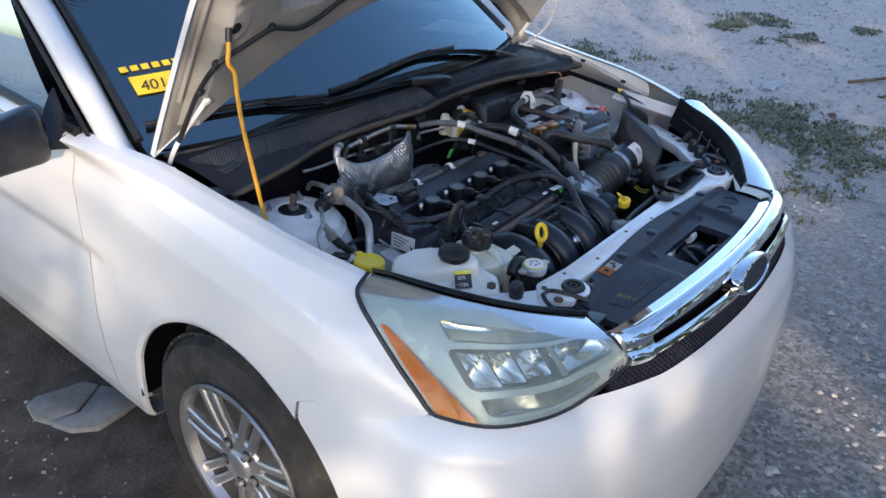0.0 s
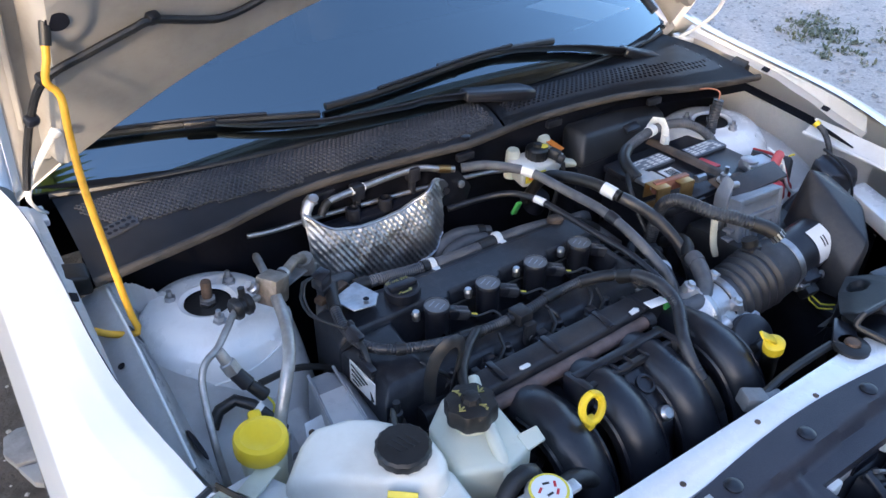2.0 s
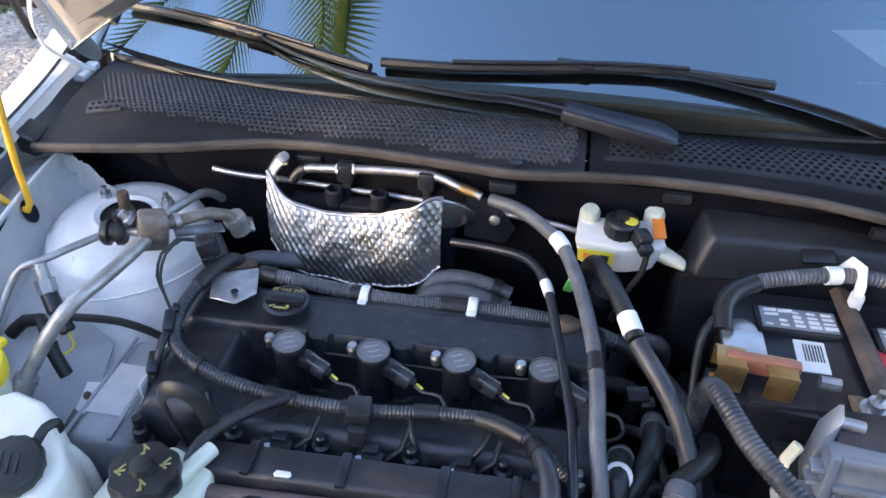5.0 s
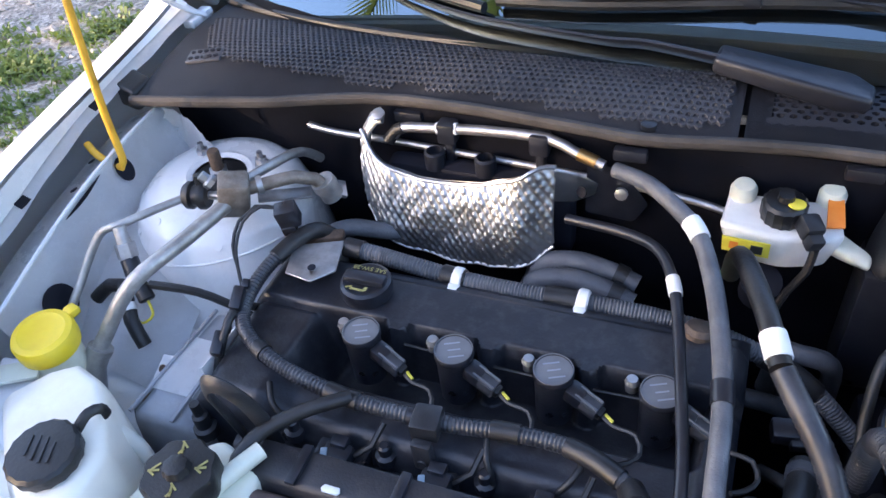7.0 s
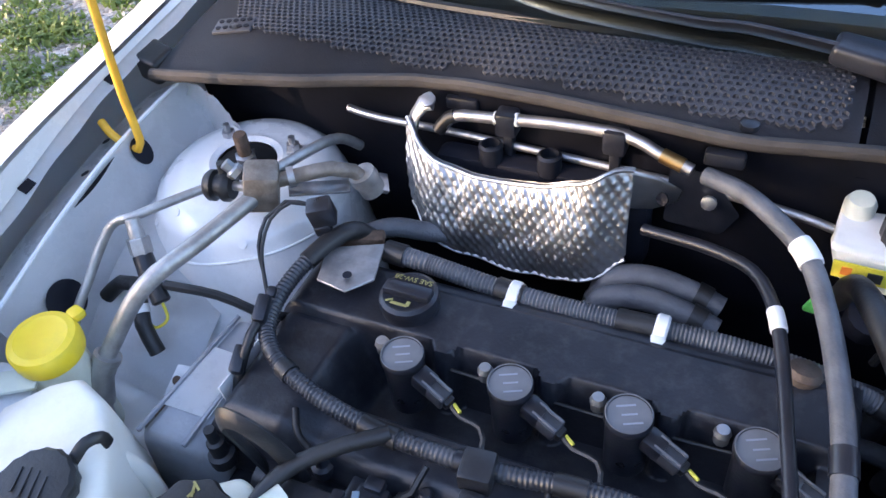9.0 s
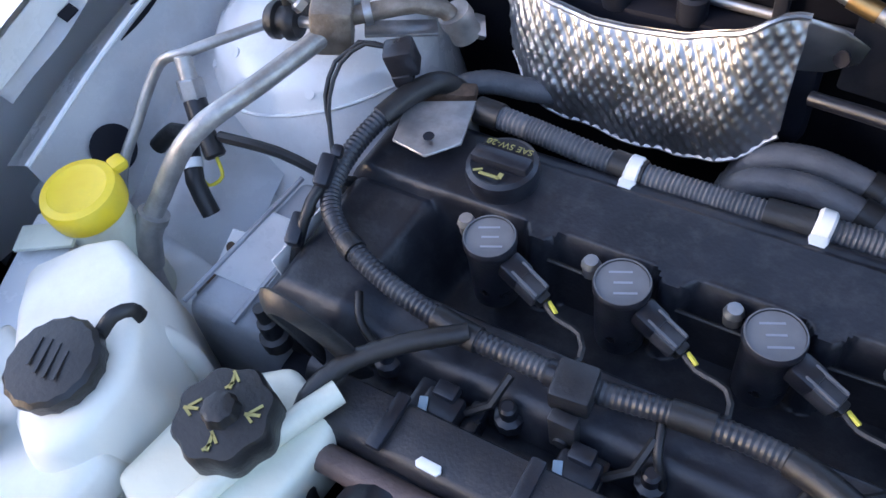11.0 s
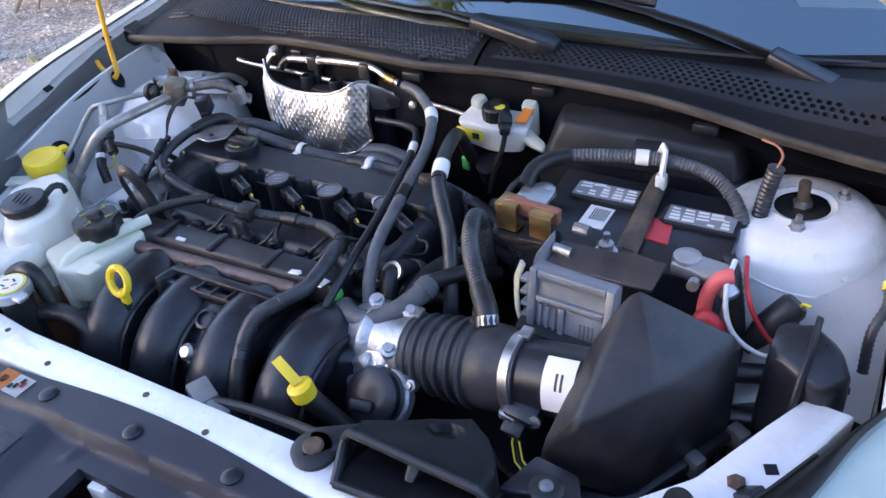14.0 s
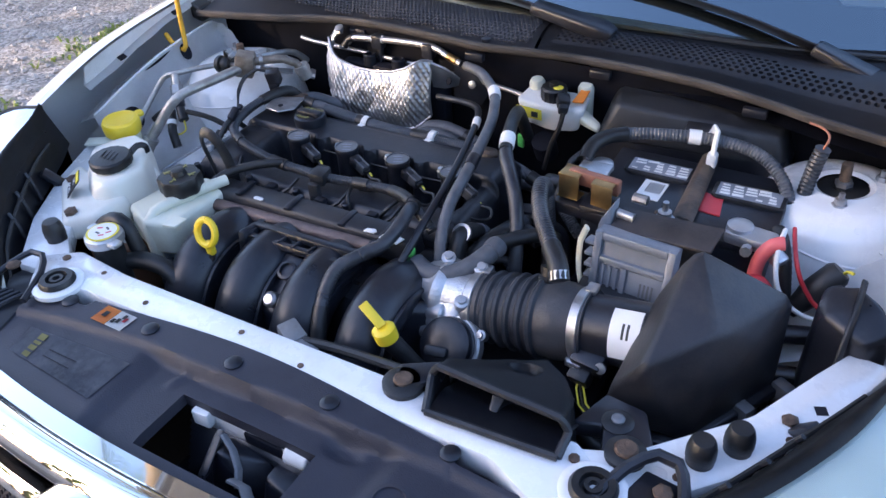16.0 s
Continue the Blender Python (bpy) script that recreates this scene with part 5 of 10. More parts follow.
def build_cowl():
    cw = thing("cowl", (0, 1.05, 0.95), "weathered black plastic cowl panel with honeycomb grille", "cowl")
    Shape().grid(lambda u, v: cowl_pt(u * 0.533, v) , 60, 16, 0.003).done("panel_near", COWL, cw)
    # a lower near-black sheet, painted as shade, shows through the open grille on the far part
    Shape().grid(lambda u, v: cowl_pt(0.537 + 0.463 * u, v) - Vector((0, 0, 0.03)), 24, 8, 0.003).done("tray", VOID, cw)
    frame_s = Shape()
    frame_s.grid(lambda u, v: cowl_pt(0.537 + 0.463 * u, 0.20 * v), 40, 2, 0.003)
    frame_s.grid(lambda u, v: cowl_pt(0.537 + 0.463 * u, 0.74 + 0.26 * v), 40, 5, 0.003)
    frame_s.grid(lambda u, v: cowl_pt(0.537 + 0.016 * u, v), 2, 12, 0.003)
    frame_s.grid(lambda u, v: cowl_pt(0.965 + 0.035 * u, v), 3, 12, 0.003)
    frame_s.done("panel_far", COWL_DARK, cw)
    # open honeycomb
    hc = Shape()
    du, dv = 0.0088, 0.066
    nu, nv = int(0.418 / du), 9
    for j in range(nv):
        for i in range(nu):
            uc, vc = 0.550 + du * (i + 0.5 * (j % 2) + 0.5), 0.19 + 0.062 * (j + 0.5)
            shut = vc > 0.74 - 0.42 * max(0.0, uc - 0.72) / 0.25 or vc < 0.24 + 0.06 * max(0.0, uc - 0.8) / 0.2
            out, inn = [], []
            for k in range(6):
                a = math.pi / 6 + k * math.pi / 3
                out.append(hc.bm.verts.new(cowl_pt(uc + 0.5774 * du * math.cos(a), vc + 0.64 * 0.0667 * math.sin(a))))
                inn.append(hc.bm.verts.new(cowl_pt(uc + 0.34 * du * math.cos(a), vc + 0.40 * 0.0667 * math.sin(a))))
            if shut:
                hc.bm.faces.new(inn)
                for k in range(6):
                    hc.bm.faces.new((out[k], out[(k + 1) % 6], inn[(k + 1) % 6], inn[k]))
                continue
            low = [hc.bm.verts.new(v.co - Vector((0, 0, 0.006))) for v in inn]
            for k in range(6):
                m = (k + 1) % 6
                hc.bm.faces.new((out[k], out[m], inn[m], inn[k]))
                hc.bm.faces.new((inn[k], inn[m], low[m], low[k]))
    tagged(hc.done("open_honeycomb", COWL_DARK, cw, "open honeycomb air grille", solid=False), kind="stuff")
    # moulded honeycomb on the closed part: a raised net round blind cells
    hb = Shape()
    step = 0.0078

    def on_cowl(x, y, lift):
        u = (x + 0.665) / 1.33
        yf = ramp(x, COWL_FRONT)
        yb = cowl_pt(u, 1.0).y
        return cowl_pt(u, (y - yf) / (yb - yf)) + Vector((0, 0, lift))

    def wanted(i, j):
        x, y = -0.645 + step * (i + 0.5 * (j % 2)), 1.000 + 0.866 * step * j
        u = (x + 0.665) / 1.33
        yf, yb = ramp(x, COWL_FRONT), cowl_pt(u, 1.0).y
        line_y = ramp(x, [(-0.66, 1.062), (-0.577, 1.050), (-0.44, 1.030), (-0.372, 1.026), (0.06, 0.98)])
        return u < 0.524 and max(yf + 0.012, line_y) < y < yb - 0.010 and x > -0.598 - 0.55 * (y - 1.05)
    near = ((1, 0), (0, 1), (-1, 1), (-1, 0), (-1, -1), (0, -1))
    for j in range(22):
        for i in range(92):
            if not wanted(i, j):
                continue
            x, y = -0.645 + step * (i + 0.5 * (j % 2)), 1.000 + 0.866 * step * j
            ring = lambda r, lift: [hb.bm.verts.new(on_cowl(x + r * step * math.cos(math.pi / 6 + k * math.pi / 3), y + r * step * math.sin(math.pi / 6 + k * math.pi / 3), lift)) for k in range(6)]
            out, inn, low = ring(0.5774, 0.0026), ring(0.40, 0.0030), ring(0.33, 0.0004)
            for k in range(6):
                m = (k + 1) % 6
                hb.bm.faces.new((out[k], out[m], inn[m], inn[k]))
                hb.bm.faces.new((inn[k], inn[m], low[m], low[k]))
            hb.bm.faces.new(low)
            if not all(wanted(i + a + (j % 2 if b else 0), j + b) for a, b in near):
                foot = ring(0.5774, -0.001)
                for k in range(6):
                    hb.bm.faces.new((foot[k], foot[(k + 1) % 6], out[(k + 1) % 6], out[k]))
    tagged(hb.done("raised_honeycomb", COWL, cw, "moulded honeycomb pattern", solid=False, sharp=25), kind="stuff")
    Shape().tube([cowl_pt(i / 48, -0.02) + Vector((0, -0.002, -0.001)) for i in range(49)], 0.0085, 10, flat=0.8).done("front_seal", SEAL, cw, "dusty brown-grey rubber seal")
    # near-black drop puts the shade below the cowl's front into colour
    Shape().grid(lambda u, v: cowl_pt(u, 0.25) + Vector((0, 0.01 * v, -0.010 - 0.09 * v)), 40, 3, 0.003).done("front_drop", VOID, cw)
    Shape().tube([cowl_pt(i / 24, 0.985) + Vector((0, 0, 0.003)) for i in range(25)], 0.006, 8).done("rear_seal", RUBBER, cw)
    for u, v in ((0.47, 0.10), (0.05, 0.35)):
        p = cowl_pt(u, v)
        Shape().lathe([(0.008, -0.002), (0.008, 0.003), (0.005, 0.004)], p, n=12).done("push_pin", BLACK, cw)
    # small drain grille near the end: a rounded plate with two rows of holes
    p = cowl_pt(0.046, 0.36)
    vent = Shape().box((p.x, p.y, p.z + 0.001), (0.050, 0.026, 0.005), 0.002, (8, -6, 10)).done("drain_grille", COWL, cw)
    for k in range(10):
        o = Matrix.Rotation(radians(10), 3, "Z") @ Vector((-0.018 + 0.009 * (k % 5), -0.006 + 0.012 * (k // 5), 0))
        Shape().lathe([(0.0034, 0), (0.0034, 0.0008)], (p.x + o.x, p.y + o.y, p.z + 0.0036 + 0.1 * o.x + 0.14 * o.y), n=10).done("drain_hole", VOID, vent)
    for u in (0.46, 0.62, 0.27, 0.8):
        p = cowl_pt(u, -0.04)
        Shape().box((p.x, p.y - 0.004, p.z - 0.018), (0.034, 0.012, 0.014), 0.003).done("seal_clip", BLACK, cw)


build_cowl()


def build_screen():
    ws = thing("windscreen", (0, 1.3, 0.95), "dark tinted windscreen reflecting the sky", "windshield")
    g = Shape().grid(lambda u, v: windscreen_pt(u, -0.05 + 1.05 * v), 40, 22).done("glass", SCREEN, ws, solid=False)
    g.visible_shadow = False
    bar = lambda pts, r: Shape().tube(pts, r, 8)
    for sx in (0, 1):
        bar([windscreen_pt(sx, v / 8) for v in range(9)], 0.010).done("edge_trim", RUBBER, ws)
    bar([windscreen_pt(u / 12, 1.0) for u in range(13)], 0.010).done("edge_trim", RUBBER, ws)
    Shape().grid(lambda u, v: windscreen_pt(u, -0.05 + 0.09 * v) - Vector((0, -0.002, 0.004)), 40, 3).done("black_border", DARK, ws, solid=False)
    # yellow sale sticker at the lower corner, letters unreadable
    st = Shape().grid(lambda u, v: windscreen_pt(0.030 + 0.090 * u, 0.125 + 0.058 * v) + Vector((0, -0.004, 0.004)), 6, 4).done("sale_sticker", YELLOW, ws, "bright yellow sale sticker", solid=False)
    for k in range(7):
        Shape().grid(lambda u, v: windscreen_pt(0.024 + 0.017 * k + 0.012 * u, 0.200 + 0.018 * v) + Vector((0, -0.004, 0.004)), 2, 2).done("sticker_letter", YELLOW, ws, solid=False)
    q0, q1, q2 = windscreen_pt(0.05, 0.15), windscreen_pt(0.10, 0.15), windscreen_pt(0.05, 0.18)
    ea = (q1 - q0).normalized()
    en = ea.cross(q2 - q0).normalized()
    turn = [math.degrees(a) for a in Matrix((ea, en.cross(ea), en)).transposed().to_euler()]
    text("401", st, windscreen_pt(0.062, 0.145) + en * 0.009, 0.040, INK, turn)
    for a, b, w in ((0.036, 0.188, 0.03), (0.07, 0.189, 0.04)):
        Shape().grid(lambda u, v: windscreen_pt(a + w * u, b + 0.008 * v) + Vector((0, -0.007, 0.007)), 2, 1).done("print_bar", INK, st, solid=False)


build_screen()


def wiper(name_label, pivot, joint, path, blade, lean):
    """A pivot cover, a flat arm past its joint, and a rubber blade along the glass."""
    w = thing("wiper", pivot, name_label, "wiper", "windscreen wipers")
    p, j = Vector(pivot), Vector(joint)
    d = (j - p).normalized()
    side = d.cross(Vector((0, 0, 1))).normalized()
    up = side.cross(d)
    cover = [p - d * 0.024 + side * a * 0.014 + up * b for a in (-1, 1) for b in (-0.012, 0.004)] + [p + side * a * 0.022 + up * b for a in (-1, 1) for b in (-0.014, 0.009)] + [j + side * a * 0.016 + up * b for a in (-1, 1) for b in (-0.008, 0.010)]
    Shape().hull(cover, 0.005, 3).done("pivot_cover", BLACK, w)
    Shape().cyl(p - up * 0.05, p - up * 0.008, 0.012, 0.012, 14).done("pivot_shaft", BLACK, w)
    Shape().tube([j - d * 0.004, *[Vector(q) for q in path]], lambda u: 0.0145 - 0.007 * u, 10, flat=0.3).done("arm", BLACK, w)
    bl = Shape().tube(blade, 0.0075, 8, flat=0.9).done("blade", RUBBER, w)
    Shape().tube([q + Vector((0, -0.003, 0.009)) for q in blade[1:-1]], 0.0030, 8).done("blade_spine", BLACK, bl)
    Shape().box(Vector(path[-1]), (0.05, 0.018, 0.012), 0.004, (0, 0, lean)).done("bridge", BLACK, w)


def on_screen(u, v, lift):
    return windscreen_pt(u, v) + Vector((0, -0.45 * lift, 0.9 * lift))


wiper("black wiper arm lying along the cowl", (0.134, 1.062, 0.984), (0.010, 1.077, 0.998), [(-0.060, 1.085, 1.003), (-0.110, 1.088, 1.002), (-0.255, 1.108, 1.006), (-0.36, 1.142, 1.014), (-0.43, 1.175, 1.024)],
      [on_screen(u, v, 0.014) for u, v in ((0.015, 0.028), (0.09, 0.030), (0.18, 0.022), (0.26, 0.006), (0.32, -0.008))], -20)
wiper("black wiper arm with its long blade on the glass", (0.560, 1.095, 0.945), (0.445, 1.116, 0.980), [(0.33, 1.128, 1.006), (0.19, 1.134, 1.029), (0.085, 1.136, 1.038), (0.02, 1.132, 1.036)],
      [on_screen(u, v, 0.014) for u, v in ((0.33, 0.004), (0.40, 0.010), (0.47, 0.020), (0.55, 0.030), (0.62, 0.030), (0.70, 0.018))], -6)


# ---- cabin, pillars, doors glass, mirrors ----
def build_cabin():
    cab = thing("cabin", (0, 2.3, 0.9), "white roof and pillars round a dark cabin", "cabin")
    for sx in (-1, 1):
        f = (lambda s: s) if sx < 0 else (lambda s: s.flipped())
        line = [windscreen_pt(0, v / 6) + Vector((-0.036, 0.035, -0.012)) for v in range(7)]
        f(Shape().tube([Vector((-0.735, 1.235, 0.955))] + line, lambda u: 0.034 + 0.006 * min(1, 4 * u), 14, flat=0.8)).done("pillar", PAINT, cab)
        f(Shape().tube([p + Vector((-0.040, 0.02, -0.004)) for p in line], 0.006, 6)).done("pillar_seam", RUBBER, cab)
        f(Shape().grid(lambda u, v: Vector((-0.775 + 0.14 * v ** 1.4, 1.42 + 0.55 * v * 0.9 + (1.9 - 0.55 * v) * u, 1.0 + 0.42 * v)), 16, 10)).done("side_glass", SCREEN, cab, solid=False)
        f(Shape().tube([(-0.775, 1.36, 1.0), (-0.775, 1.8, 1.012), (-0.77, 2.6, 1.02), (-0.76, 3.3, 1.03)], 0.012, 8)).done("belt_trim", RUBBER, cab)
    Shape().grid(lambda u, v: Vector((-0.60 + 1.2 * u, 1.97 + 1.6 * v, 1.428 + 0.035 * math.sin(math.pi * v) - 0.05 * (2 * u - 1) ** 4)), 20, 14, 0.02).done("roof", PAINT, cab)
    Shape().grid(lambda u, v: Vector((-0.70 + 1.4 * u, 1.13 + 0.44 * v - 0.10 * (1 - (2 * u - 1) ** 2) * (1 - v) + 0.1 * (2 * u - 1) ** 2 * (1 - v), 0.965 + 0.04 * math.sin(math.pi * v))), 24, 10, 0.02).done("dashboard", DARK, cab)
    Shape().box((0, 2.4, 0.75), (1.38, 1.9, 0.12), 0.03).done("seat", DARK, cab)
    for x in (-0.36, 0.36):
        Shape().box((x, 2.05, 1.02), (0.48, 0.14, 0.62), 0.05, (-12, 0, 0)).done("seat_back", DARK, cab)
        Shape().box((x, 2.13, 1.36), (0.26, 0.09, 0.15), 0.04, (-12, 0, 0)).done("head_rest", DARK, cab)
    # closed rear of the body
    for sx in (-1, 1):
        f = (lambda s: s) if sx < 0 else (lambda s: s.flipped())
        f(Shape().grid(lambda u, v: Vector((-0.765, 3.26, 1.02)).lerp(Vector((-0.748, 3.98, 1.035)), u).lerp(Vector((-0.632, 3.24, 1.425)).lerp(Vector((-0.598, 3.57, 1.405)), u), v) + Vector((-0.02 * math.sin(math.pi * v), 0, 0)), 10, 8, 0.006)).done("rear_pillar", PAINT, cab)
    Shape().grid(lambda u, v: Vector(((2 * u - 1) * (0.60 + 0.12 * v), 3.56 + 0.42 * v + 0.03 * (1 - (2 * u - 1) ** 2), 1.415 - 0.375 * v + 0.02 * math.sin(math.pi * v))), 16, 10, 0.004).done("rear_glass", SCREEN, cab)
    Shape().grid(lambda u, v: Vector(((2 * u - 1) * 0.757, 3.96 + 0.31 * v + 0.02 * (1 - (2 * u - 1) ** 2), 1.035 - 0.012 * v + 0.022 * (1 - (2 * u - 1) ** 4))), 20, 8, 0.006).done("boot_lid", PAINT, cab)
    Shape().grid(lambda u, v: Vector(((2 * u - 1) * (0.757 + 0.05 * math.sin(math.pi * min(1, 1.2 * v)) - 0.02 * v), 4.245 + (0.14 + 0.06 * math.sin(math.pi * v)) * (1 - abs(2 * u - 1) ** 3.5), 1.025 - 0.80 * v)), 30, 16, 0.006).done("rear_panel", PAINT, cab)
    Shape().box((0, 3.2, 1.15), (1.30, 0.05, 0.6), 0.02).done("rear_bulkhead", DARK, cab)
    Shape().box((-0.72, 2.3, 0.6), (0.06, 1.9, 0.75), 0.02).done("door_trim", DARK, cab)
    Shape().box((0.72, 2.3, 0.6), (0.06, 1.9, 0.75), 0.02).done("door_trim", DARK, cab)
    p = Shape().plate([(0.405, 1.385, 1.012), (0.560, 1.425, 1.010), (0.592, 1.245, 1.012), (0.462, 1.215, 1.014)], 0.001).done("paper_sheet", PAPER, None)
    tagged(p, "white paper sheet lying on the dashboard", "paper")
    v = Shape().plate([(0.405, 1.225, 1.004), (0.47, 1.232, 1.004), (0.47, 1.218, 1.004), (0.405, 1.211, 1.004)], 0.001).done("data_plate", PAPER, cab, "small pale plate with unreadable marks")


build_cabin()


def mirror_of(flip):
    f = (lambda s: s.flipped()) if flip else (lambda s: s)
    mi = thing("side_mirror", (0.86 if flip else -0.86, 1.33, 0.99), "black plastic door mirror", "mirror", "door mirrors")
    f(Shape().hull([(-0.82, 1.36, 0.945), (-0.99, 1.33, 0.955), (-1.0, 1.33, 1.050), (-0.84, 1.37, 1.080), (-0.83, 1.43, 1.070), (-0.99, 1.43, 1.050), (-0.99, 1.43, 0.955), (-0.83, 1.43, 0.945)], 0.022, 4)).done("shell", BLACK, mi)
    f(Shape().hull([(-0.772, 1.37, 0.955), (-0.772, 1.50, 0.960), (-0.85, 1.38, 0.970), (-0.85, 1.42, 0.970), (-0.755, 1.47, 1.090), (-0.85, 1.40, 1.010)], 0.008)).done("foot", BLACK, mi)
    f(Shape().box((-0.91, 1.436, 1.005), (0.155, 0.006, 0.09), 0.002)).done("mirror_glass", CHROME, mi)


mirror_of(0)
mirror_of(1)


# ---- hood ----
HINGE = Vector((0, 1.165, 0.985))
HOOD_UP = radians(60.5)


def hood_pt(u, d, lift):
    """u across (-1..1), d metres from the hinge line along the hood, lift towards the outer skin."""
    x = u * ramp(d, [(-0.05, 0.712), (0.4, 0.705), (0.7, 0.68), (0.95, 0.56)])
    if u > 0:
        x -= 0.045 * u * max(0.0, 1 - max(0.0, d) / 0.35)
    sag = 0.050 * u * u + 0.10 * (d / 0.95) ** 2 * 0.5
    n = lift - sag
    return Vector((x, HINGE.y - d * math.cos(HOOD_UP) + n * math.sin(HOOD_UP), HINGE.z + d * math.sin(HOOD_UP) + n * math.cos(HOOD_UP)))


def hood_rear(u):
    return -0.01 + 0.28 * (1 - u * u)


def hood_front(u):
    return 0.97 - 0.12 * u * u


def build_hood():
    hd = thing("hood", (0, 1.16, 0.98), "white hood raised on its prop rod, beige-grey underside", "hood")
    Shape().grid(lambda a, b: hood_pt(2 * a - 1, hood_rear(2 * a - 1) + (hood_front(2 * a - 1) - hood_rear(2 * a - 1)) * b, 0.062), 40, 30, 0.002).done("outer_skin", PAINT, hd)

    def inner(a, b):
        u = 2 * a - 1
        d = hood_rear(u) + (hood_front(u) - hood_rear(u)) * b
        side, rear, fore = min(a, 1 - a) * 1.4, b * 0.75, (1 - b) * 0.75
        e = min(side, rear * 1.1, fore)
        k = min(1.0, max(0.0, (e - 0.040) / 0.016))
        lift = 0.050 - 0.040 * (k * k * (3 - 2 * k)) if e > 0.012 else 0.056 - 0.5 * e
        # pressed hollows between the ribs
        hollow = 0.0
        x = abs(u) * 0.705
        for cx, cd, rx, rd, turn, deep in ((0.572, 0.515, 0.030, 0.085, 0.25, 0.034), (0.360, 0.405, 0.145, 0.050, 0.0, 0.036), (0.455, 0.68, 0.060, 0.110, 0.0, 0.038), (0.40, 0.535, 0.050, 0.055, 0.4, 0.034), (0.25, 0.60, 0.070, 0.115, 0.3, 0.038), (0.28, 0.82, 0.085, 0.07, -0.3, 0.036), (0.08, 0.66, 0.065, 0.22, 0.0, 0.038), (0.08, 0.37, 0.10, 0.028, 0.0, 0.024), (0.640, 0.70, 0.014, 0.10, 0.0, 0.016)):
            px, pd = x - cx, d - cd
            qx, qd = px * math.cos(turn) + pd * math.sin(turn), pd * math.cos(turn) - px * math.sin(turn)
            r = (abs(qx / rx) ** 4 + abs(qd / rd) ** 4) ** 0.25
            w = min(1.0, max(0.0, (1.10 - r) / 0.18))
            hollow = max(hollow, deep * w * w * (3 - 2 * w))
        # raised seats round the rod slot and beside the flange
        for cx, cd, rad in ((0.626, 0.362, 0.030), (0.628, 0.455, 0.024)):
            r = math.hypot(x - cx, (d - cd) * 0.75) / rad
            hollow -= 0.006 * min(1.0, max(0.0, (1.25 - r) / 0.35))
        return hood_pt(u * 0.985, d, lift + hollow)
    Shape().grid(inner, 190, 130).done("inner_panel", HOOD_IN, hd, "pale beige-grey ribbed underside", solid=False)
    Shape().grid(lambda a, b: hood_pt(2 * a - 1, hood_rear(2 * a - 1) + 0.0, 0.062 - 0.014 * b), 40, 2).done("rear_hem", PAINT, hd, solid=False)
    q = Vector((0, -math.sin(HOOD_UP), -math.cos(HOOD_UP)))
    for s in (-1, 1):
        Shape().grid(lambda a, b: hood_pt(s, hood_rear(1) + (hood_front(1) - hood_rear(1)) * a, 0.062 - 0.014 * b), 30, 2).done("side_hem", PAINT, hd, solid=False)
        Shape().tube([hood_pt(s * 0.962, d / 20, 0.044) for d in range(3, 18)], 0.005, 8, flat=0.6).done("flange_bead", HOOD_IN, hd)
        Shape().tube([(s * 0.680, 1.165, 0.950), (s * 0.692, 1.135, 0.975), (s * 0.700, 1.100, 1.012), (s * 0.690, 1.072, 1.055), (s * 0.662, 1.045, 1.105), (s * 0.650, 1.036, 1.125)], 0.0050, 8, flat=0.5).done("hinge_arm", BAY, hd)
        Shape().box((s * 0.690, 1.160, 0.948), (0.018, 0.05, 0.012), 0.003).done("hinge_foot", BAY, hd)
        Shape().lathe([(0.008, 0), (0.008, 0.004), (0.005, 0.006)], (s * 0.652, 1.034, 1.122), q, 10).done("hinge_bolt", BAY, hd)
        # dark punched holes
        for x, d, r1 in ((0.626, 0.362, 0.013), (0.628, 0.455, 0.012), (0.54, 0.585, 0.010), (0.38, 0.50, 0.009)):
            c = hood_pt(s * x / 0.705, d, 0.0035 if d < 0.5 else 0.009)
            Shape().lathe([(r1, -0.001), (r1, 0.0006)], c, q, 18).done("punched_hole", VOID, hd)
    # washer hose clipped along the panel
    Shape().tube([hood_pt(u, d, w) for u, d, w in ((-0.985, 0.085, 0.0), (-0.972, 0.15, 0.002), (-0.952, 0.215, 0.006), (-0.922, 0.282, -0.001), (-0.845, 0.306, -0.001), (-0.770, 0.325, -0.001), (-0.735, 0.331, -0.001), (-0.66, 0.312, -0.001), (-0.605, 0.303, -0.001), (-0.54, 0.316, -0.001), (-0.46, 0.350, -0.001), (-0.36, 0.372, -0.001), (-0.2, 0.40, -0.001), (0.0, 0.42, -0.001), (0.12, 0.36, -0.001))], 0.0052, 8).done("washer_hose", RUBBER, hd, "thin black washer hose")
    for u, d in ((-0.952, 0.215), (-0.922, 0.282), (-0.735, 0.331), (-0.36, 0.372)):
        Shape().box(hood_pt(u, d, 0.002), (0.017, 0.014, 0.014), 0.004, (30, 0, 20)).done("hose_clip", BLACK, hd)
    # prop rod
    rod = thing("prop_rod", (-0.655, 0.893, 0.89), "orange-yellow hood prop rod with a hooked foot", "prop rod")
    Shape().tube([(-0.643, 0.952, 1.262), (-0.648, 0.949, 1.240), (-0.655, 0.945, 1.218), (-0.645, 0.942, 1.200), (-0.648, 0.936, 1.155), (-0.650, 0.925, 1.09), (-0.645, 0.905, 0.97), (-0.641, 0.898, 0.912), (-0.6385, 0.894, 0.898), (-0.641, 0.890, 0.891), (-0.650, 0.890, 0.892), (-0.674, 0.892, 0.903), (-0.691, 0.899, 0.912)], 0.0046, 10, step=0.006).done("rod", ORANGE_ROD, rod)
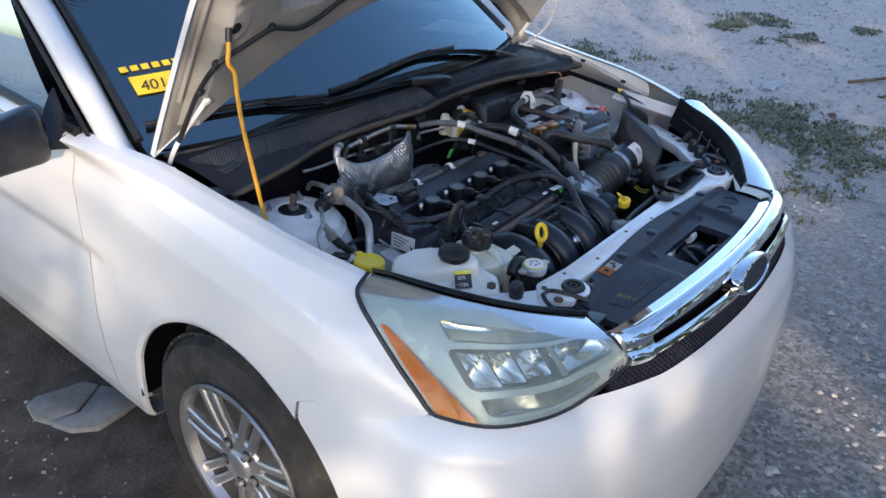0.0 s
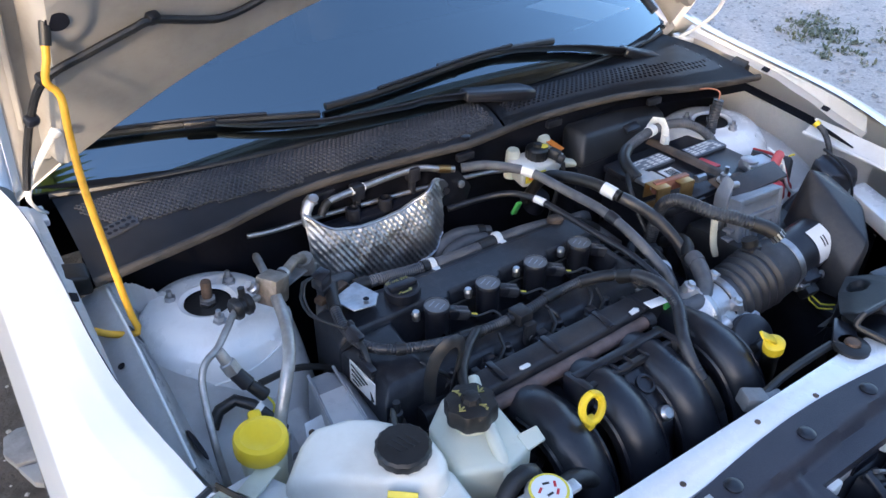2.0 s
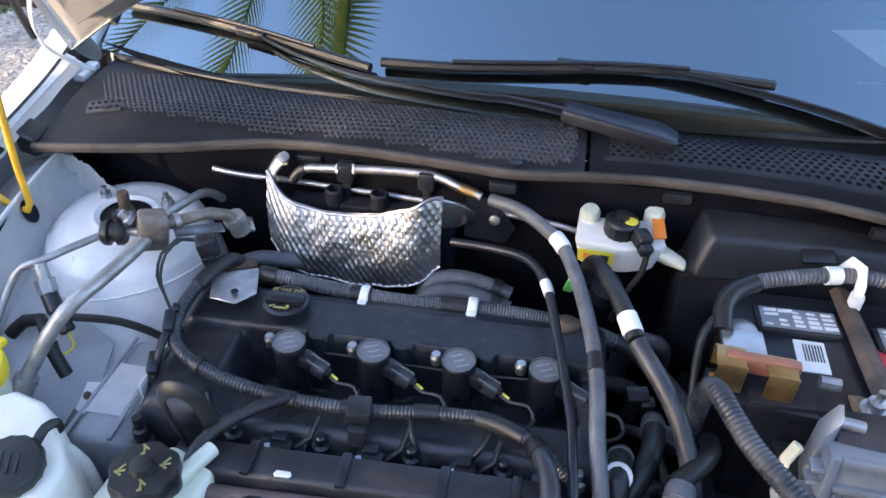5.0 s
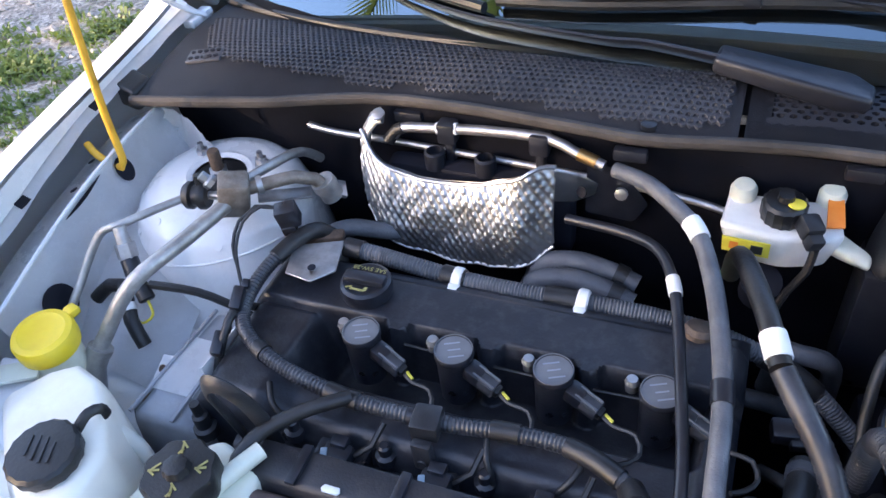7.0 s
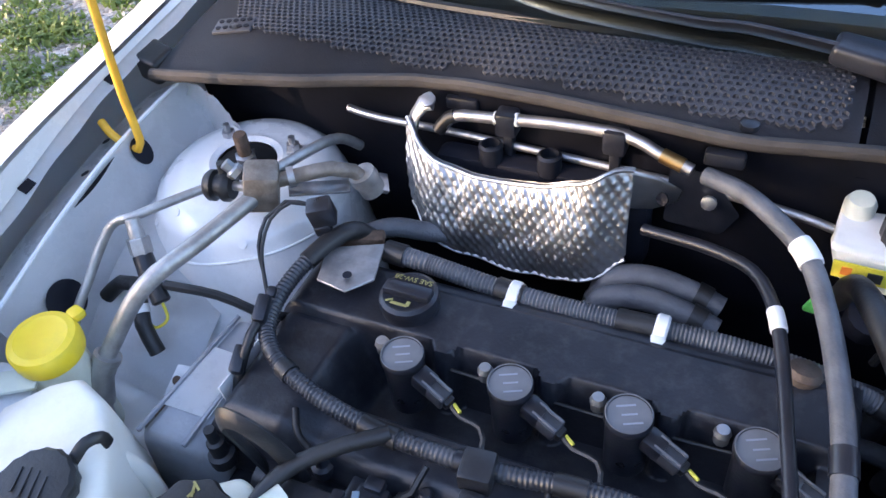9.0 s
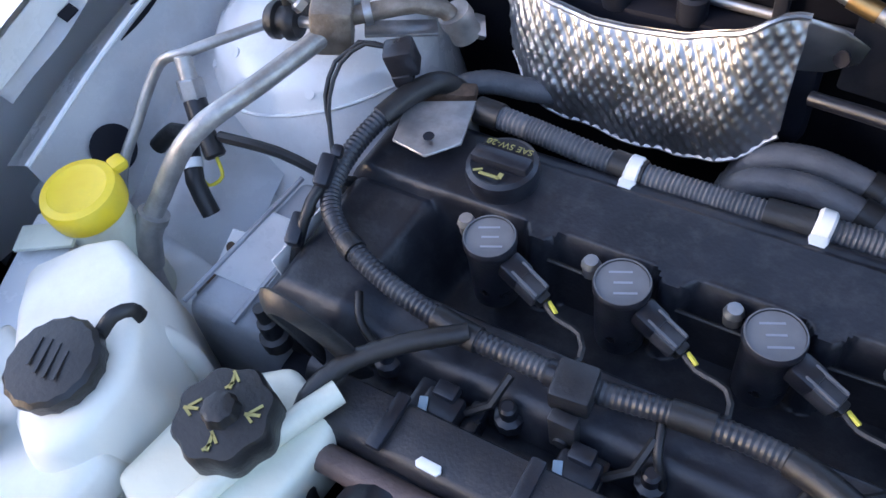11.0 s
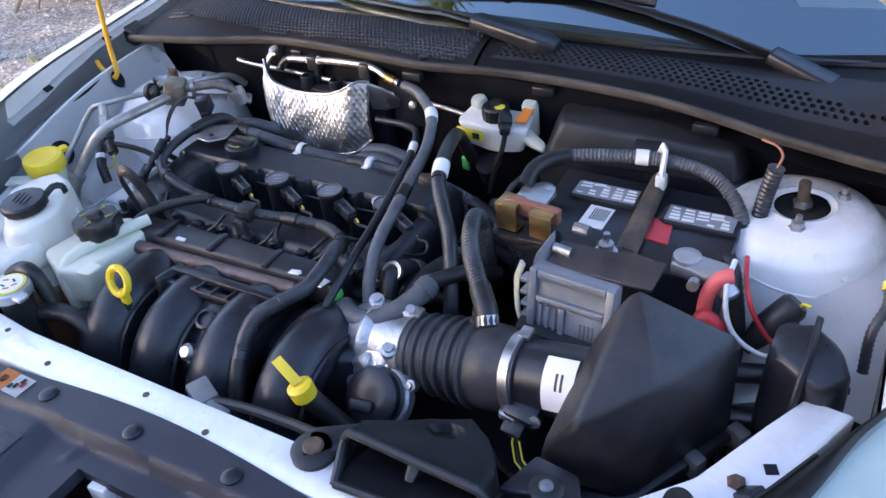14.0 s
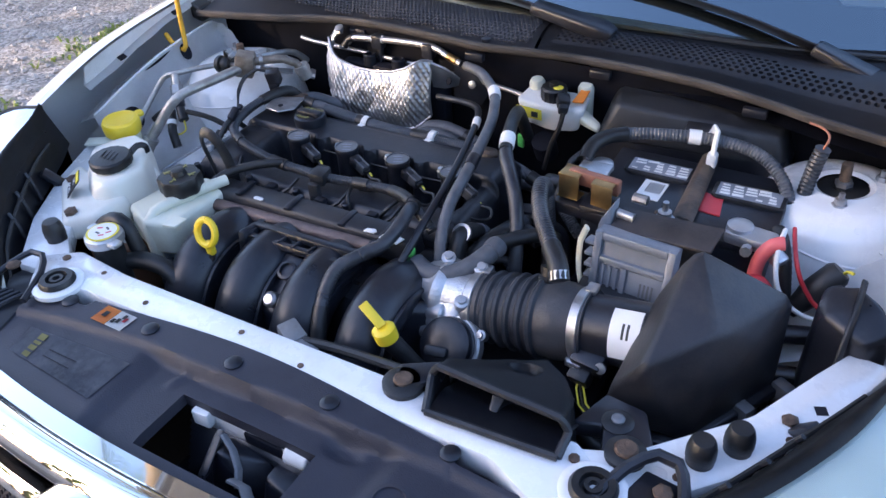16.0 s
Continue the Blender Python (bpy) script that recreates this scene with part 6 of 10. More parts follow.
    Shape().tube([(-0.634, 0.958, 1.296), (-0.639, 0.955, 1.277), (-0.644, 0.951, 1.256)], 0.0065, 10).done("grip", RUBBER, rod, "black rubber pivot sleeve")


build_hood()


# ---- wheels ----
def build_wheel(at_pt, flip):
    w = thing("wheel", at_pt, "silver alloy wheel with a worn black tyre", "wheel", "road wheels")
    sgn = 1 if flip else -1
    ax = (sgn, 0, 0)
    base = Vector(at_pt)
    tyre = Shape()
    prof = [(0.205, -0.19), (0.215, -0.195), (0.26, -0.20), (0.298, -0.19), (0.320, -0.170), (0.325, -0.10), (0.321, -0.040), (0.304, -0.010), (0.265, 0.004), (0.225, -0.002), (0.208, -0.008), (0.205, -0.02)]
    tyre.lathe(prof, base, ax, 64)
    t = tyre.done("tyre", TYRE, w)
    tread = Shape()
    for i in range(72):
        a = 2 * math.pi * i / 72
        for j, off in enumerate((-0.155, -0.115, -0.075, -0.040)):
            k = a + (0.02 if j % 2 else 0)
            c = base + Vector((sgn * off, 0.3235 * math.cos(k), 0.3235 * math.sin(k)))
            tread.box(c, (0.030, 0.022, 0.007), 0, (math.degrees(k) - 90, 0, 0))
    tagged(tread.done("tread", TYRE, t), kind="stuff")
    rim = Shape()
    rim.lathe([(0.206, -0.17), (0.206, -0.01), (0.212, 0.0), (0.210, 0.006), (0.200, 0.004), (0.192, -0.02), (0.180, -0.06), (0.178, -0.16)], base, ax, 56)
    r = rim.done("rim", ALLOY, w)
    hub = Shape().lathe([(0.084, -0.05), (0.084, -0.016), (0.078, -0.010), (0.038, -0.008), (0.034, -0.001), (0.028, 0.002), (0.006, 0.003)], base, ax, 36)
    hub.done("hub", ALLOY, r)
    q = Vector(ax).to_track_quat("Z", "Y").to_matrix()
    for i in range(7):
        turn = q @ Matrix.Rotation(2 * math.pi * i / 7 + 0.3, 3, "Z")
        for s in (-1, 1):
            pts = []
            for rr, wd, off, top in ((0.060, 0.012, 0.0165, -0.009), (0.120, 0.0115, 0.0195, -0.005), (0.203, 0.0135, 0.0215, -0.006)):
                pts += [Vector((rr, s * off + k * wd, top - d)) for k, d in ((-1, 0.004), (-0.6, 0), (0.6, 0), (1, 0.004), (1, 0.026), (-1, 0.026))]
            sk = Shape()
            vs = [sk.bm.verts.new(base + turn @ p) for p in pts]
            for m in (0, 6):
                for k in range(6):
                    sk.bm.faces.new((vs[m + k], vs[m + (k + 1) % 6], vs[m + 6 + (k + 1) % 6], vs[m + 6 + k]))
            sk.bm.faces.new(vs[:6])
            sk.bm.faces.new(vs[12:])
            sk.done("spoke", ALLOY, r)
    for i in range(5):
        a = 2 * math.pi * i / 5 + 0.3 + math.pi / 5
        c = base + q @ Vector((0.056 * math.cos(a), 0.056 * math.sin(a), -0.008))
        Shape().lathe([(0.015, 0.0), (0.015, 0.0015), (0.011, 0.0018)], c, ax, 18).done("nut_recess", BLACK, r)
        Shape().lathe([(0.0095, 0.0), (0.0095, 0.012), (0.006, 0.014)], c, ax, 6).done("wheel_nut", STEEL, r)
    Shape().lathe([(0.14, -0.085), (0.14, -0.075), (0.05, -0.075)], base, ax, 32).done("brake_disc", RUST, w)


build_wheel((-0.795, 0.88, 0.322), 0)
build_wheel((0.795, 0.88, 0.322), 1)
build_wheel((-0.795, 3.49, 0.322), 0)
build_wheel((0.795, 3.49, 0.322), 1)


# ---- the engine ----
engine = thing("engine", (-0.15, 0.7, 0.3), "black four-cylinder engine with plastic intake manifold", "engine")


def build_engine():
    s = Shape()
    # near-black block: the deep bay's shade is put into its colour
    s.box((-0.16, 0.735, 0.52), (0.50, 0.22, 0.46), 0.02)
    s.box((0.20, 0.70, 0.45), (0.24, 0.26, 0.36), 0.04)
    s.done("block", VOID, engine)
    # cam cover: one moulded shell with a rear ridge, a coil trough, a front shelf and a smooth shoulder at the timing end
    def ease(a, b, x):
        k = min(1.0, max(0.0, (x - a) / (b - a)))
        return k * k * (3 - 2 * k)

    def cover_top(x, y):
        edge = 0.782
        for bx in (-0.238, -0.143, -0.048):
            edge -= 0.012 * math.exp(-((x - bx) / 0.011) ** 4)
        ridge = ease(edge - 0.005, edge + 0.004, y)
        end = 1 - ease(-0.335, -0.302, x - 0.10 * (y - 0.75))
        wall = ease(0.050, 0.060, x)
        shelf = 1 - ease(0.712, 0.722, y)
        land = 0.822 - 0.006 * ease(0.712, 0.680, y)
        z = land + (0.846 - land) * ridge
        z = z + (0.838 - 0.05 * max(0.0, 0.76 - y) - z) * end * (1 - ridge)
        z = z + (0.829 - z) * wall * (1 - ridge)
        z -= 0.052 * (1 - ridge) * (1 - end) * (1 - wall) * (1 - shelf)
        # moulded lines on the ridge
        z -= 0.0022 * ease(0.838, 0.841, y) * (1 - end)
        d = min(x + 0.408, 0.088 - x, y - 0.660, 0.864 - y)
        return z - 0.020 * max(0.0, 1 - d / 0.020) ** 2

    def shell(u, v):
        x, y = -0.408 + 0.496 * u, 0.660 + 0.204 * v
        return Vector((x, y, cover_top(x, y)))
    vc = Shape().grid(shell, 200, 96)
    rim = [e for e in vc.bm.edges if len(e.link_faces) == 1]
    r = bmesh.ops.extrude_edge_only(vc.bm, edges=rim)
    for v in (g for g in r["geom"] if isinstance(g, bmesh.types.BMVert)):
        v.co.z = 0.735
    vc.done("cam_cover", CAM_BLACK, engine, "satin black plastic cam cover", solid=False, sharp=60)
    for x in (-0.30, -0.205, -0.11, -0.015, 0.06):
        Shape().lathe([(0.010, 0), (0.010, 0.010), (0.006, 0.012), (0.006, 0.022), (0.004, 0.024)], (x, 0.664, 0.796), n=10).done("cover_bolt", STEEL if x > 0 else BLACK, engine)
    for x in (-0.265, -0.225, -0.14, -0.055, 0.02):
        Shape().box((x, 0.650, 0.782), (0.012, 0.03, 0.05), 0.003).done("front_rib", BLACK, engine)
    # rounded front body under the shelf
    Shape().tube([(-0.36, 0.652, 0.772), (-0.15, 0.650, 0.772), (0.07, 0.652, 0.770)], 0.020, 14, flat=0.9).done("front_body", CAM_BLACK, engine)
    Shape().lathe([(0.014, 0), (0.015, 0.006), (0.012, 0.011), (0.005, 0.013)], (0.040, 0.846, 0.842), (0.1, 0.3, 1), 18).done("cover_plug", RUST_STRAP, engine, "dull brownish round plug")
    # thin wire along the ridge's foot
    Shape().tube([(-0.23, 0.774, 0.826), (-0.14, 0.773, 0.824), (-0.04, 0.773, 0.823), (0.045, 0.775, 0.826)], 0.0016, 6).done("ridge_wire", RUBBER, engine)
    # side label and studs on the timing cover
    Shape().hull([(-0.405, 0.665, 0.55), (-0.405, 0.86, 0.55), (-0.412, 0.68, 0.74), (-0.412, 0.85, 0.74), (-0.38, 0.68, 0.76), (-0.38, 0.85, 0.76), (-0.37, 0.86, 0.55), (-0.37, 0.665, 0.55)], 0.008).done("timing_cover", BLACK, engine)
    Shape().plate([(-0.4100, 0.752, 0.829), (-0.4100, 0.684, 0.835), (-0.4100, 0.687, 0.797), (-0.4100, 0.755, 0.790)], 0.0016).done("side_label", PAPER, engine, "white parts label")
    for i in range(4):
        Shape().box((-0.4120, 0.722 + 0.004 * i, 0.826 - 0.008 * i), (0.0012, 0.044 - 0.009 * i, 0.0014), 0, (5, 0, 0)).done("print_bar", INK, engine)
    for y, z in ((0.655, 0.79), (0.690, 0.78)):
        Shape().lathe([(0.012, 0), (0.012, 0.012), (0.008, 0.014), (0.008, 0.03), (0.005, 0.032), (0.005, 0.048)], (-0.398 + (y - 0.655), y - 0.005, z - 0.012), n=12).done("stud", BLACK_DUSTY, engine)
    # lifting eye
    Shape().tube([(-0.348, 0.648, 0.80), (-0.352, 0.640, 0.85), (-0.350, 0.632, 0.885), (-0.340, 0.627, 0.905), (-0.328, 0.626, 0.910), (-0.316, 0.627, 0.903), (-0.309, 0.632, 0.882), (-0.309, 0.640, 0.848), (-0.312, 0.648, 0.80)], 0.0085, 10, step=0.006, flat=0.38).done("lifting_eye", BLACK_DUSTY, engine, "flat steel lifting eye")
    # oil filler cap
    cap = Shape().lathe([(0.0265, 0), (0.0275, 0.008), (0.0265, 0.015), (0.023, 0.017), (0.018, 0.0155)], (-0.285, 0.815, 0.846), n=36).box((-0.285, 0.815, 0.864), (0.046, 0.014, 0.010), 0.003).done("oil_cap", BLACK, engine, "black oil filler cap with yellow marks")
    text("SAE 5W-20", cap, (-0.286, 0.830, 0.8640), 0.0078, FADED_INK, (0, 0, 180))
    Shape().box((-0.287, 0.799, 0.8640), (0.016, 0.0025, 0.0008), 0).box((-0.279, 0.8015, 0.8640), (0.0035, 0.005, 0.0008), 0).box((-0.297, 0.801, 0.8640), (0.007, 0.0018, 0.0008), 0, (0, 0, 30)).done("oil_can_mark", FADED_INK, cap)
    # grey bracket by the timing end
    br = Shape().plate([(-0.385, 0.845, 0.862), (-0.335, 0.868, 0.860), (-0.322, 0.820, 0.862), (-0.340, 0.797, 0.864), (-0.372, 0.802, 0.864)], 0.0025, 0.0008)
    br.done("tab_bracket", STEEL, engine)
    Shape().lathe([(0.0045, 0), (0.0045, 0.0008)], (-0.346, 0.814, 0.8662), n=10).done("bracket_hole", VOID, engine)
    Shape().box((-0.372, 0.872, 0.852), (0.06, 0.016, 0.010), 0.003, (0, 0, 20)).done("rusty_lug", RUST, engine)


build_engine()


def coil(at_pt):
    x, y, z = at_pt
    c = thing("ignition_coil", at_pt, "black round ignition coil with a side connector", "ignition coil", "ignition coils on the cam cover")
    Shape().lathe([(0.0172, 0), (0.0174, 0.030), (0.0176, 0.054), (0.0188, 0.056), (0.0190, 0.0612), (0.0182, 0.0628), (0.0172, 0.0630), (0.0168, 0.0618)], (x, y, z), n=32).done("body", BLACK, c)
    lean = Matrix.Translation((x, y, z + 0.050)) @ Matrix.Rotation(radians(-18), 4, "Z") @ Matrix.Rotation(radians(16), 4, "Y")
    at = lambda a, b, c: lean @ Vector((a, b, c))
    rot = [math.degrees(k) for k in lean.to_euler()]
    Shape().box(at(0.024, 0, 0.001), (0.018, 0.018, 0.016), 0.003, rot).done("socket", BLACK, c)
    Shape().box(at(0.038, 0, 0.0), (0.022, 0.016, 0.015), 0.002, rot).done("plug", CONDUIT, c)
    for k in (-1, 1):
        Shape().box(at(0.036, 0.0052 * k, 0.0080), (0.024, 0.0024, 0.0030), 0.001, rot).done("plug_rib", STEEL_DULL, c)
    Shape().box(at(0.0500, 0, -0.001), (0.007, 0.011, 0.010), 0.002, rot).done("plug_boot", RUBBER, c)
    # clear-edged top with worn moulded marks
    Shape().lathe([(0.0182, 0.0622), (0.0182, 0.0636), (0.0173, 0.0637), (0.0172, 0.0620)], (x, y, z), n=32).done("top_ring", STEEL_DULL, c)
    for k in range(3):
        Shape().box((x - 0.004 + 0.0045 * k, y + 0.007 - 0.007 * k, z + 0.0622), (0.015 - 0.003 * (k % 2), 0.0016, 0.0005), 0, (0, 0, 24)).done("moulded_mark", STEEL_GREY2, c)
    Shape().tube([at(0.053, 0, -0.002), at(0.066, -0.003, -0.001), (x + 0.080, y - 0.030, z + 0.036), (x + 0.086, y - 0.043, z + 0.030), (x + 0.078, y - 0.056, z + 0.032), (x + 0.066, y - 0.066, z + 0.038)], 0.0024, 6, step=0.006).done("lead", RUBBER, c)
    Shape().tube([at(0.055, 0.002, -0.001), at(0.064, -0.001, 0.001)], 0.0017, 6).done("yellow_lead", YELLOW_INK, c)
    Shape().lathe([(0.006, 0), (0.006, 0.008), (0.007, 0.010), (0.005, 0.015)], (x - 0.027, y + 0.013, z + 0.040), n=10).done("fixing_bolt", STEEL, c)
    return c


first_coil = coil((-0.264, 0.756, 0.793))
for i in range(1, 4):
    copy_thing(first_coil, pose(-0.264 + 0.0945 * i, 0.756 + 0.003 * i, 0.793 - 0.0010 * i))


# intake manifold
def build_manifold():
    m = thing("intake_manifold", (-0.13, 0.5, 0.5), "black plastic intake manifold with four curved runners", "manifold")
    for i, x in enumerate((-0.240, -0.145, -0.048, 0.055)):
        pts = [(x, 0.600, 0.775), (x, 0.565, 0.795), (x, 0.525, 0.800), (x, 0.480, 0.785), (x, 0.447, 0.745), (x, 0.432, 0.690), (x, 0.435, 0.62), (x, 0.460, 0.55), (x, 0.52, 0.50)]
        r = Shape().tube(pts, lambda u: 0.037 + 0.002 * math.sin(3 * u), 20, step=0.015, flat=0.85).done("runner", BLACK, m)
        line = smooth_line(pts, 0.015)
        for s in (-1, 1):
            Shape().tube([p + Vector((s * 0.034, -0.008, 0.008)) for p in (Vector(q) for q in pts[1:7])], 0.0035, 6, step=0.015).done("seam_rib", BLACK, r)
    # ribbed frame over the runners
    fr = Shape()
    fr.box((-0.100, 0.552, 0.830), (0.17, 0.014, 0.010), 0.002, (-8, 0, 1))
    fr.box((-0.100, 0.530, 0.826), (0.17, 0.010, 0.010), 0.002, (-8, 0, 1))
    for k in range(7):
        fr.box((-0.178 + 0.026 * k, 0.541, 0.827), (0.004, 0.03, 0.010), 0.001, (-8, 0, 0))
    for x in (-0.185, -0.018):
        fr.box((x, 0.540, 0.815), (0.012, 0.05, 0.04), 0.004, (-8, 0, 0))
    fr.done("rib_frame", BLACK, m)
    Shape().hull([(-0.120, 0.530, 0.820), (-0.072, 0.530, 0.820), (-0.116, 0.456, 0.770), (-0.076, 0.456, 0.770), (-0.116, 0.449, 0.70), (-0.076, 0.449, 0.70), (-0.113, 0.52, 0.72), (-0.078, 0.52, 0.72)], 0.006).done("web", BLACK, m)
    Shape().lathe([(0.014, 0), (0.014, 0.004), (0.010, 0.005), (0.009, -0.002)], (-0.096, 0.505, 0.808), (0, -0.45, 0.9), 20).done("dimple", BLACK, m)
    Shape().lathe([(0.011, 0), (0.011, 0.012), (0.007, 0.016)], (-0.096, 0.470, 0.782), (0, -0.7, 0.7), 14).done("fixing_bolt", STEEL, m)
    Shape().box((-0.10, 0.56, 0.66), (0.36, 0.10, 0.26), 0.03).done("plenum", BLACK, m)
    Shape().hull([(0.05, 0.50, 0.80), (0.12, 0.55, 0.79), (0.12, 0.62, 0.78), (0.05, 0.60, 0.80), (0.04, 0.48, 0.62), (0.13, 0.52, 0.62), (0.12, 0.64, 0.62), (0.05, 0.62, 0.62)], 0.012).done("plenum_end", BLACK, m)


build_manifold()


# fuel rail under its cover
def build_rail():
    r = thing("fuel_rail", (-0.14, 0.605, 0.80), "long dark fuel rail with a dusty brown steel tube", "fuel rail")
    Shape().hull([(-0.315, 0.590, 0.795), (0.045, 0.594, 0.800), (-0.315, 0.640, 0.795), (0.045, 0.642, 0.800), (-0.310, 0.598, 0.830), (0.040, 0.600, 0.834), (-0.310, 0.634, 0.832), (0.040, 0.636, 0.836)], 0.005).done("rail_cover", AIRBOX, r)
    Shape().tube([(-0.305, 0.583, 0.814), (-0.15, 0.585, 0.817), (-0.008, 0.588, 0.820)], 0.0100, 14).done("steel_tube", PINK_STEEL, r, "pinkish brown steel tube")
    Shape().tube([(-0.012, 0.588, 0.820), (0.002, 0.588, 0.820)], 0.0118, 14).done("tube_collar", BLACK, r)
    Shape().prism([(-0.232, 0.600), (-0.218, 0.600), (-0.216, 0.603), (-0.218, 0.607), (-0.232, 0.607), (-0.234, 0.603)], 0.8315, 0.8335, 0.0005).done("white_mark", PAPER, r)
    Shape().prism([(-0.030, 0.598), (-0.014, 0.599), (-0.011, 0.604), (-0.016, 0.609), (-0.029, 0.606)], 0.8345, 0.8362, 0.0004).done("white_mark", PAPER, r)
    Shape().box((0.018, 0.597, 0.8385), (0.032, 0.018, 0.0014), 0.0005, (-6, -2, -8)).done("white_label", SILVER_LABEL, r, "bright white label")
    for x in (-0.262, -0.168, -0.070, 0.000):
        Shape().box((x, 0.617, 0.8335), (0.010, 0.040, 0.006), 0.002).done("rail_clip", BLACK, r)
    Shape().box((0.044, 0.600, 0.822), (0.012, 0.014, 0.012), 0.002).done("green_clip", GREEN, r)
    for x in (-0.245, -0.15, -0.055):
        pg = Shape().box((x, 0.648, 0.806), (0.028, 0.020, 0.024), 0.004).box((x, 0.656, 0.818), (0.016, 0.012, 0.010), 0.002).done("injector_plug", BLACK, r)
        Shape().box((x - 0.010, 0.642, 0.8185), (0.006, 0.010, 0.002), 0.0005, (0, 0, 20)).done("pale_latch", TANK_BLUE, pg)
        Shape().tube([(x + 0.015, 0.652, 0.81), (x + 0.03, 0.66, 0.82), (x + 0.035, 0.68, 0.83)], 0.003, 6).done("injector_lead", RUBBER, r)


build_rail()


# ---- pipes, hoses and looms, each a thing ----
def hose(name, label, pts, r, mat, category="hose", ridge=0.0, pitch=0.006, n=12, step=0.012, bands=(), flat=1.0, zs=0):
    h = thing(name, pts[len(pts) // 2], label, category)
    Shape().tube(pts, r, n, step=step, ridge=ridge, pitch=pitch, flat=flat).done("pipe", mat, h)
    line = smooth_line(pts, 0.004)
    for k, w, bm_mat, bn in bands:
        i = int(k * (len(line) - 1))
        j = min(len(line) - 1, i + max(2, int(w / 0.004)))
        rad = r(k) if callable(r) else r
        Shape().tube([line[a] for a in range(i, j + 1, max(1, (j - i) // 3))], rad * 1.06 + 0.0008, n, step=0.006).done(bn, bm_mat, h)
    return h


hose("coolant_hose", "grey rubber hose with a white tape band", [(-0.066, 0.974, 0.922), (-0.03, 0.955, 0.925), (0.004, 0.925, 0.922), (0.026, 0.898, 0.918), (0.047, 0.845, 0.906), (0.062, 0.775, 0.898), (0.069, 0.72, 0.886), (0.072, 0.665, 0.866), (0.080, 0.622, 0.832), (0.086, 0.605, 0.77)], 0.0082, HOSE,
     bands=((0.22, 0.022, PAPER, "white_tape"), (0.56, 0.022, BLACK, "black_clip")))
hose("vent_pipe", "bare steel pipe running over the heat shield", [(-0.325, 0.985, 0.912), (-0.310, 0.990, 0.928), (-0.27, 0.992, 0.932), (-0.20, 0.994, 0.936), (-0.14, 0.993, 0.936), (-0.11, 0.985, 0.929), (-0.078, 0.978, 0.922)], 0.0058, STEEL, "pipe",
     bands=((0.0, 0.03, RUBBER, "rubber_end"), (0.26, 0.028, PAPER, "white_tape"), (0.90, 0.020, COPPER, "brass_nut")))
for x in (-0.255, -0.150):
    b = Shape().box((x, 0.995, 0.928), (0.022, 0.020, 0.026), 0.004).box((x, 0.998, 0.905), (0.010, 0.012, 0.04), 0.002).done("pipe_clip", BLACK)
    tagged(b, "black plastic clip holding the steel pipe", "clip", "pipe clips")
hose("vacuum_pipe", "thin black pipe bending over the cam cover", [(-0.11, 0.950, 0.868), (-0.05, 0.932, 0.878), (-0.012, 0.908, 0.886), (0.008, 0.872, 0.888), (0.020, 0.83, 0.884), (0.034, 0.76, 0.874), (0.046, 0.69, 0.866), (0.050, 0.64, 0.856), (0.052, 0.60, 0.843), (0.048, 0.565, 0.820), (0.052, 0.535, 0.78), (0.058, 0.51, 0.70)], 0.0054, BLACK, "pipe",
     bands=((0.26, 0.022, PAPER, "pale_tape"),))
hose("coolant_elbow_hose", "short bent grey hose by the throttle", [(0.058, 0.592, 0.814), (0.078, 0.582, 0.812), (0.105, 0.582, 0.814), (0.130, 0.597, 0.822), (0.148, 0.625, 0.832), (0.156, 0.650, 0.838)], 0.0135, HOSE, bands=((0.90, 0.012, HOSE, "collar"),))
hose("brake_booster_hose", "thick black hose with a white tape band", [(0.060, 0.95, 0.83), (0.062, 0.915, 0.885), (0.070, 0.885, 0.905), (0.090, 0.82, 0.914), (0.106, 0.771, 0.906)], 0.0098, RUBBER, bands=((0.86, 0.024, PAPER, "white_tape"),))
hose("booster_conduit", "corrugated black conduit below the taped hose", [(0.107, 0.769, 0.906), (0.118, 0.752, 0.899), (0.134, 0.732, 0.886), (0.151, 0.710, 0.866), (0.166, 0.682, 0.835), (0.176, 0.655, 0.79), (0.180, 0.645, 0.73)], 0.0104, CONDUIT, "conduit", ridge=0.0006, pitch=0.0046)
hose("gearbox_vent_hose", "dark curved hose behind the engine's end", [(0.150, 0.652, 0.835), (0.172, 0.672, 0.838), (0.190, 0.70, 0.83), (0.20, 0.74, 0.80)], 0.0105, RUBBER)
hose("rear_wire_loom", "corrugated conduit clipped along the cam cover", [(-0.335, 0.868, 0.850), (-0.29, 0.866, 0.848), (-0.2, 0.862, 0.840), (-0.13, 0.862, 0.838), (-0.07, 0.864, 0.838), (0.0, 0.868, 0.832), (0.07, 0.868, 0.82), (0.14, 0.86, 0.79), (0.20, 0.84, 0.74)], 0.0098, HOSE, "conduit", ridge=0.0012, pitch=0.0034,
     bands=((0.0, 0.03, RUBBER, "smooth_end"), (0.21, 0.03, RUBBER, "tape_wrap"), (0.40, 0.035, RUBBER, "tape_wrap"), (0.78, 0.06, RUBBER, "tape_wrap")))
for x, y in ((-0.203, 0.862), (-0.072, 0.864)):
    b = Shape().cyl((x - 0.006, y, 0.840), (x + 0.006, y, 0.839), 0.0128, 0.0128, 16, 0.002).box((x, y - 0.016, 0.838), (0.013, 0.012, 0.012), 0.002).box((x, y - 0.020, 0.826), (0.010, 0.010, 0.018), 0.003).done("white_clip", WHITE)
    tagged(b, "white plastic clip round the rear conduit", "clip", "white clips")
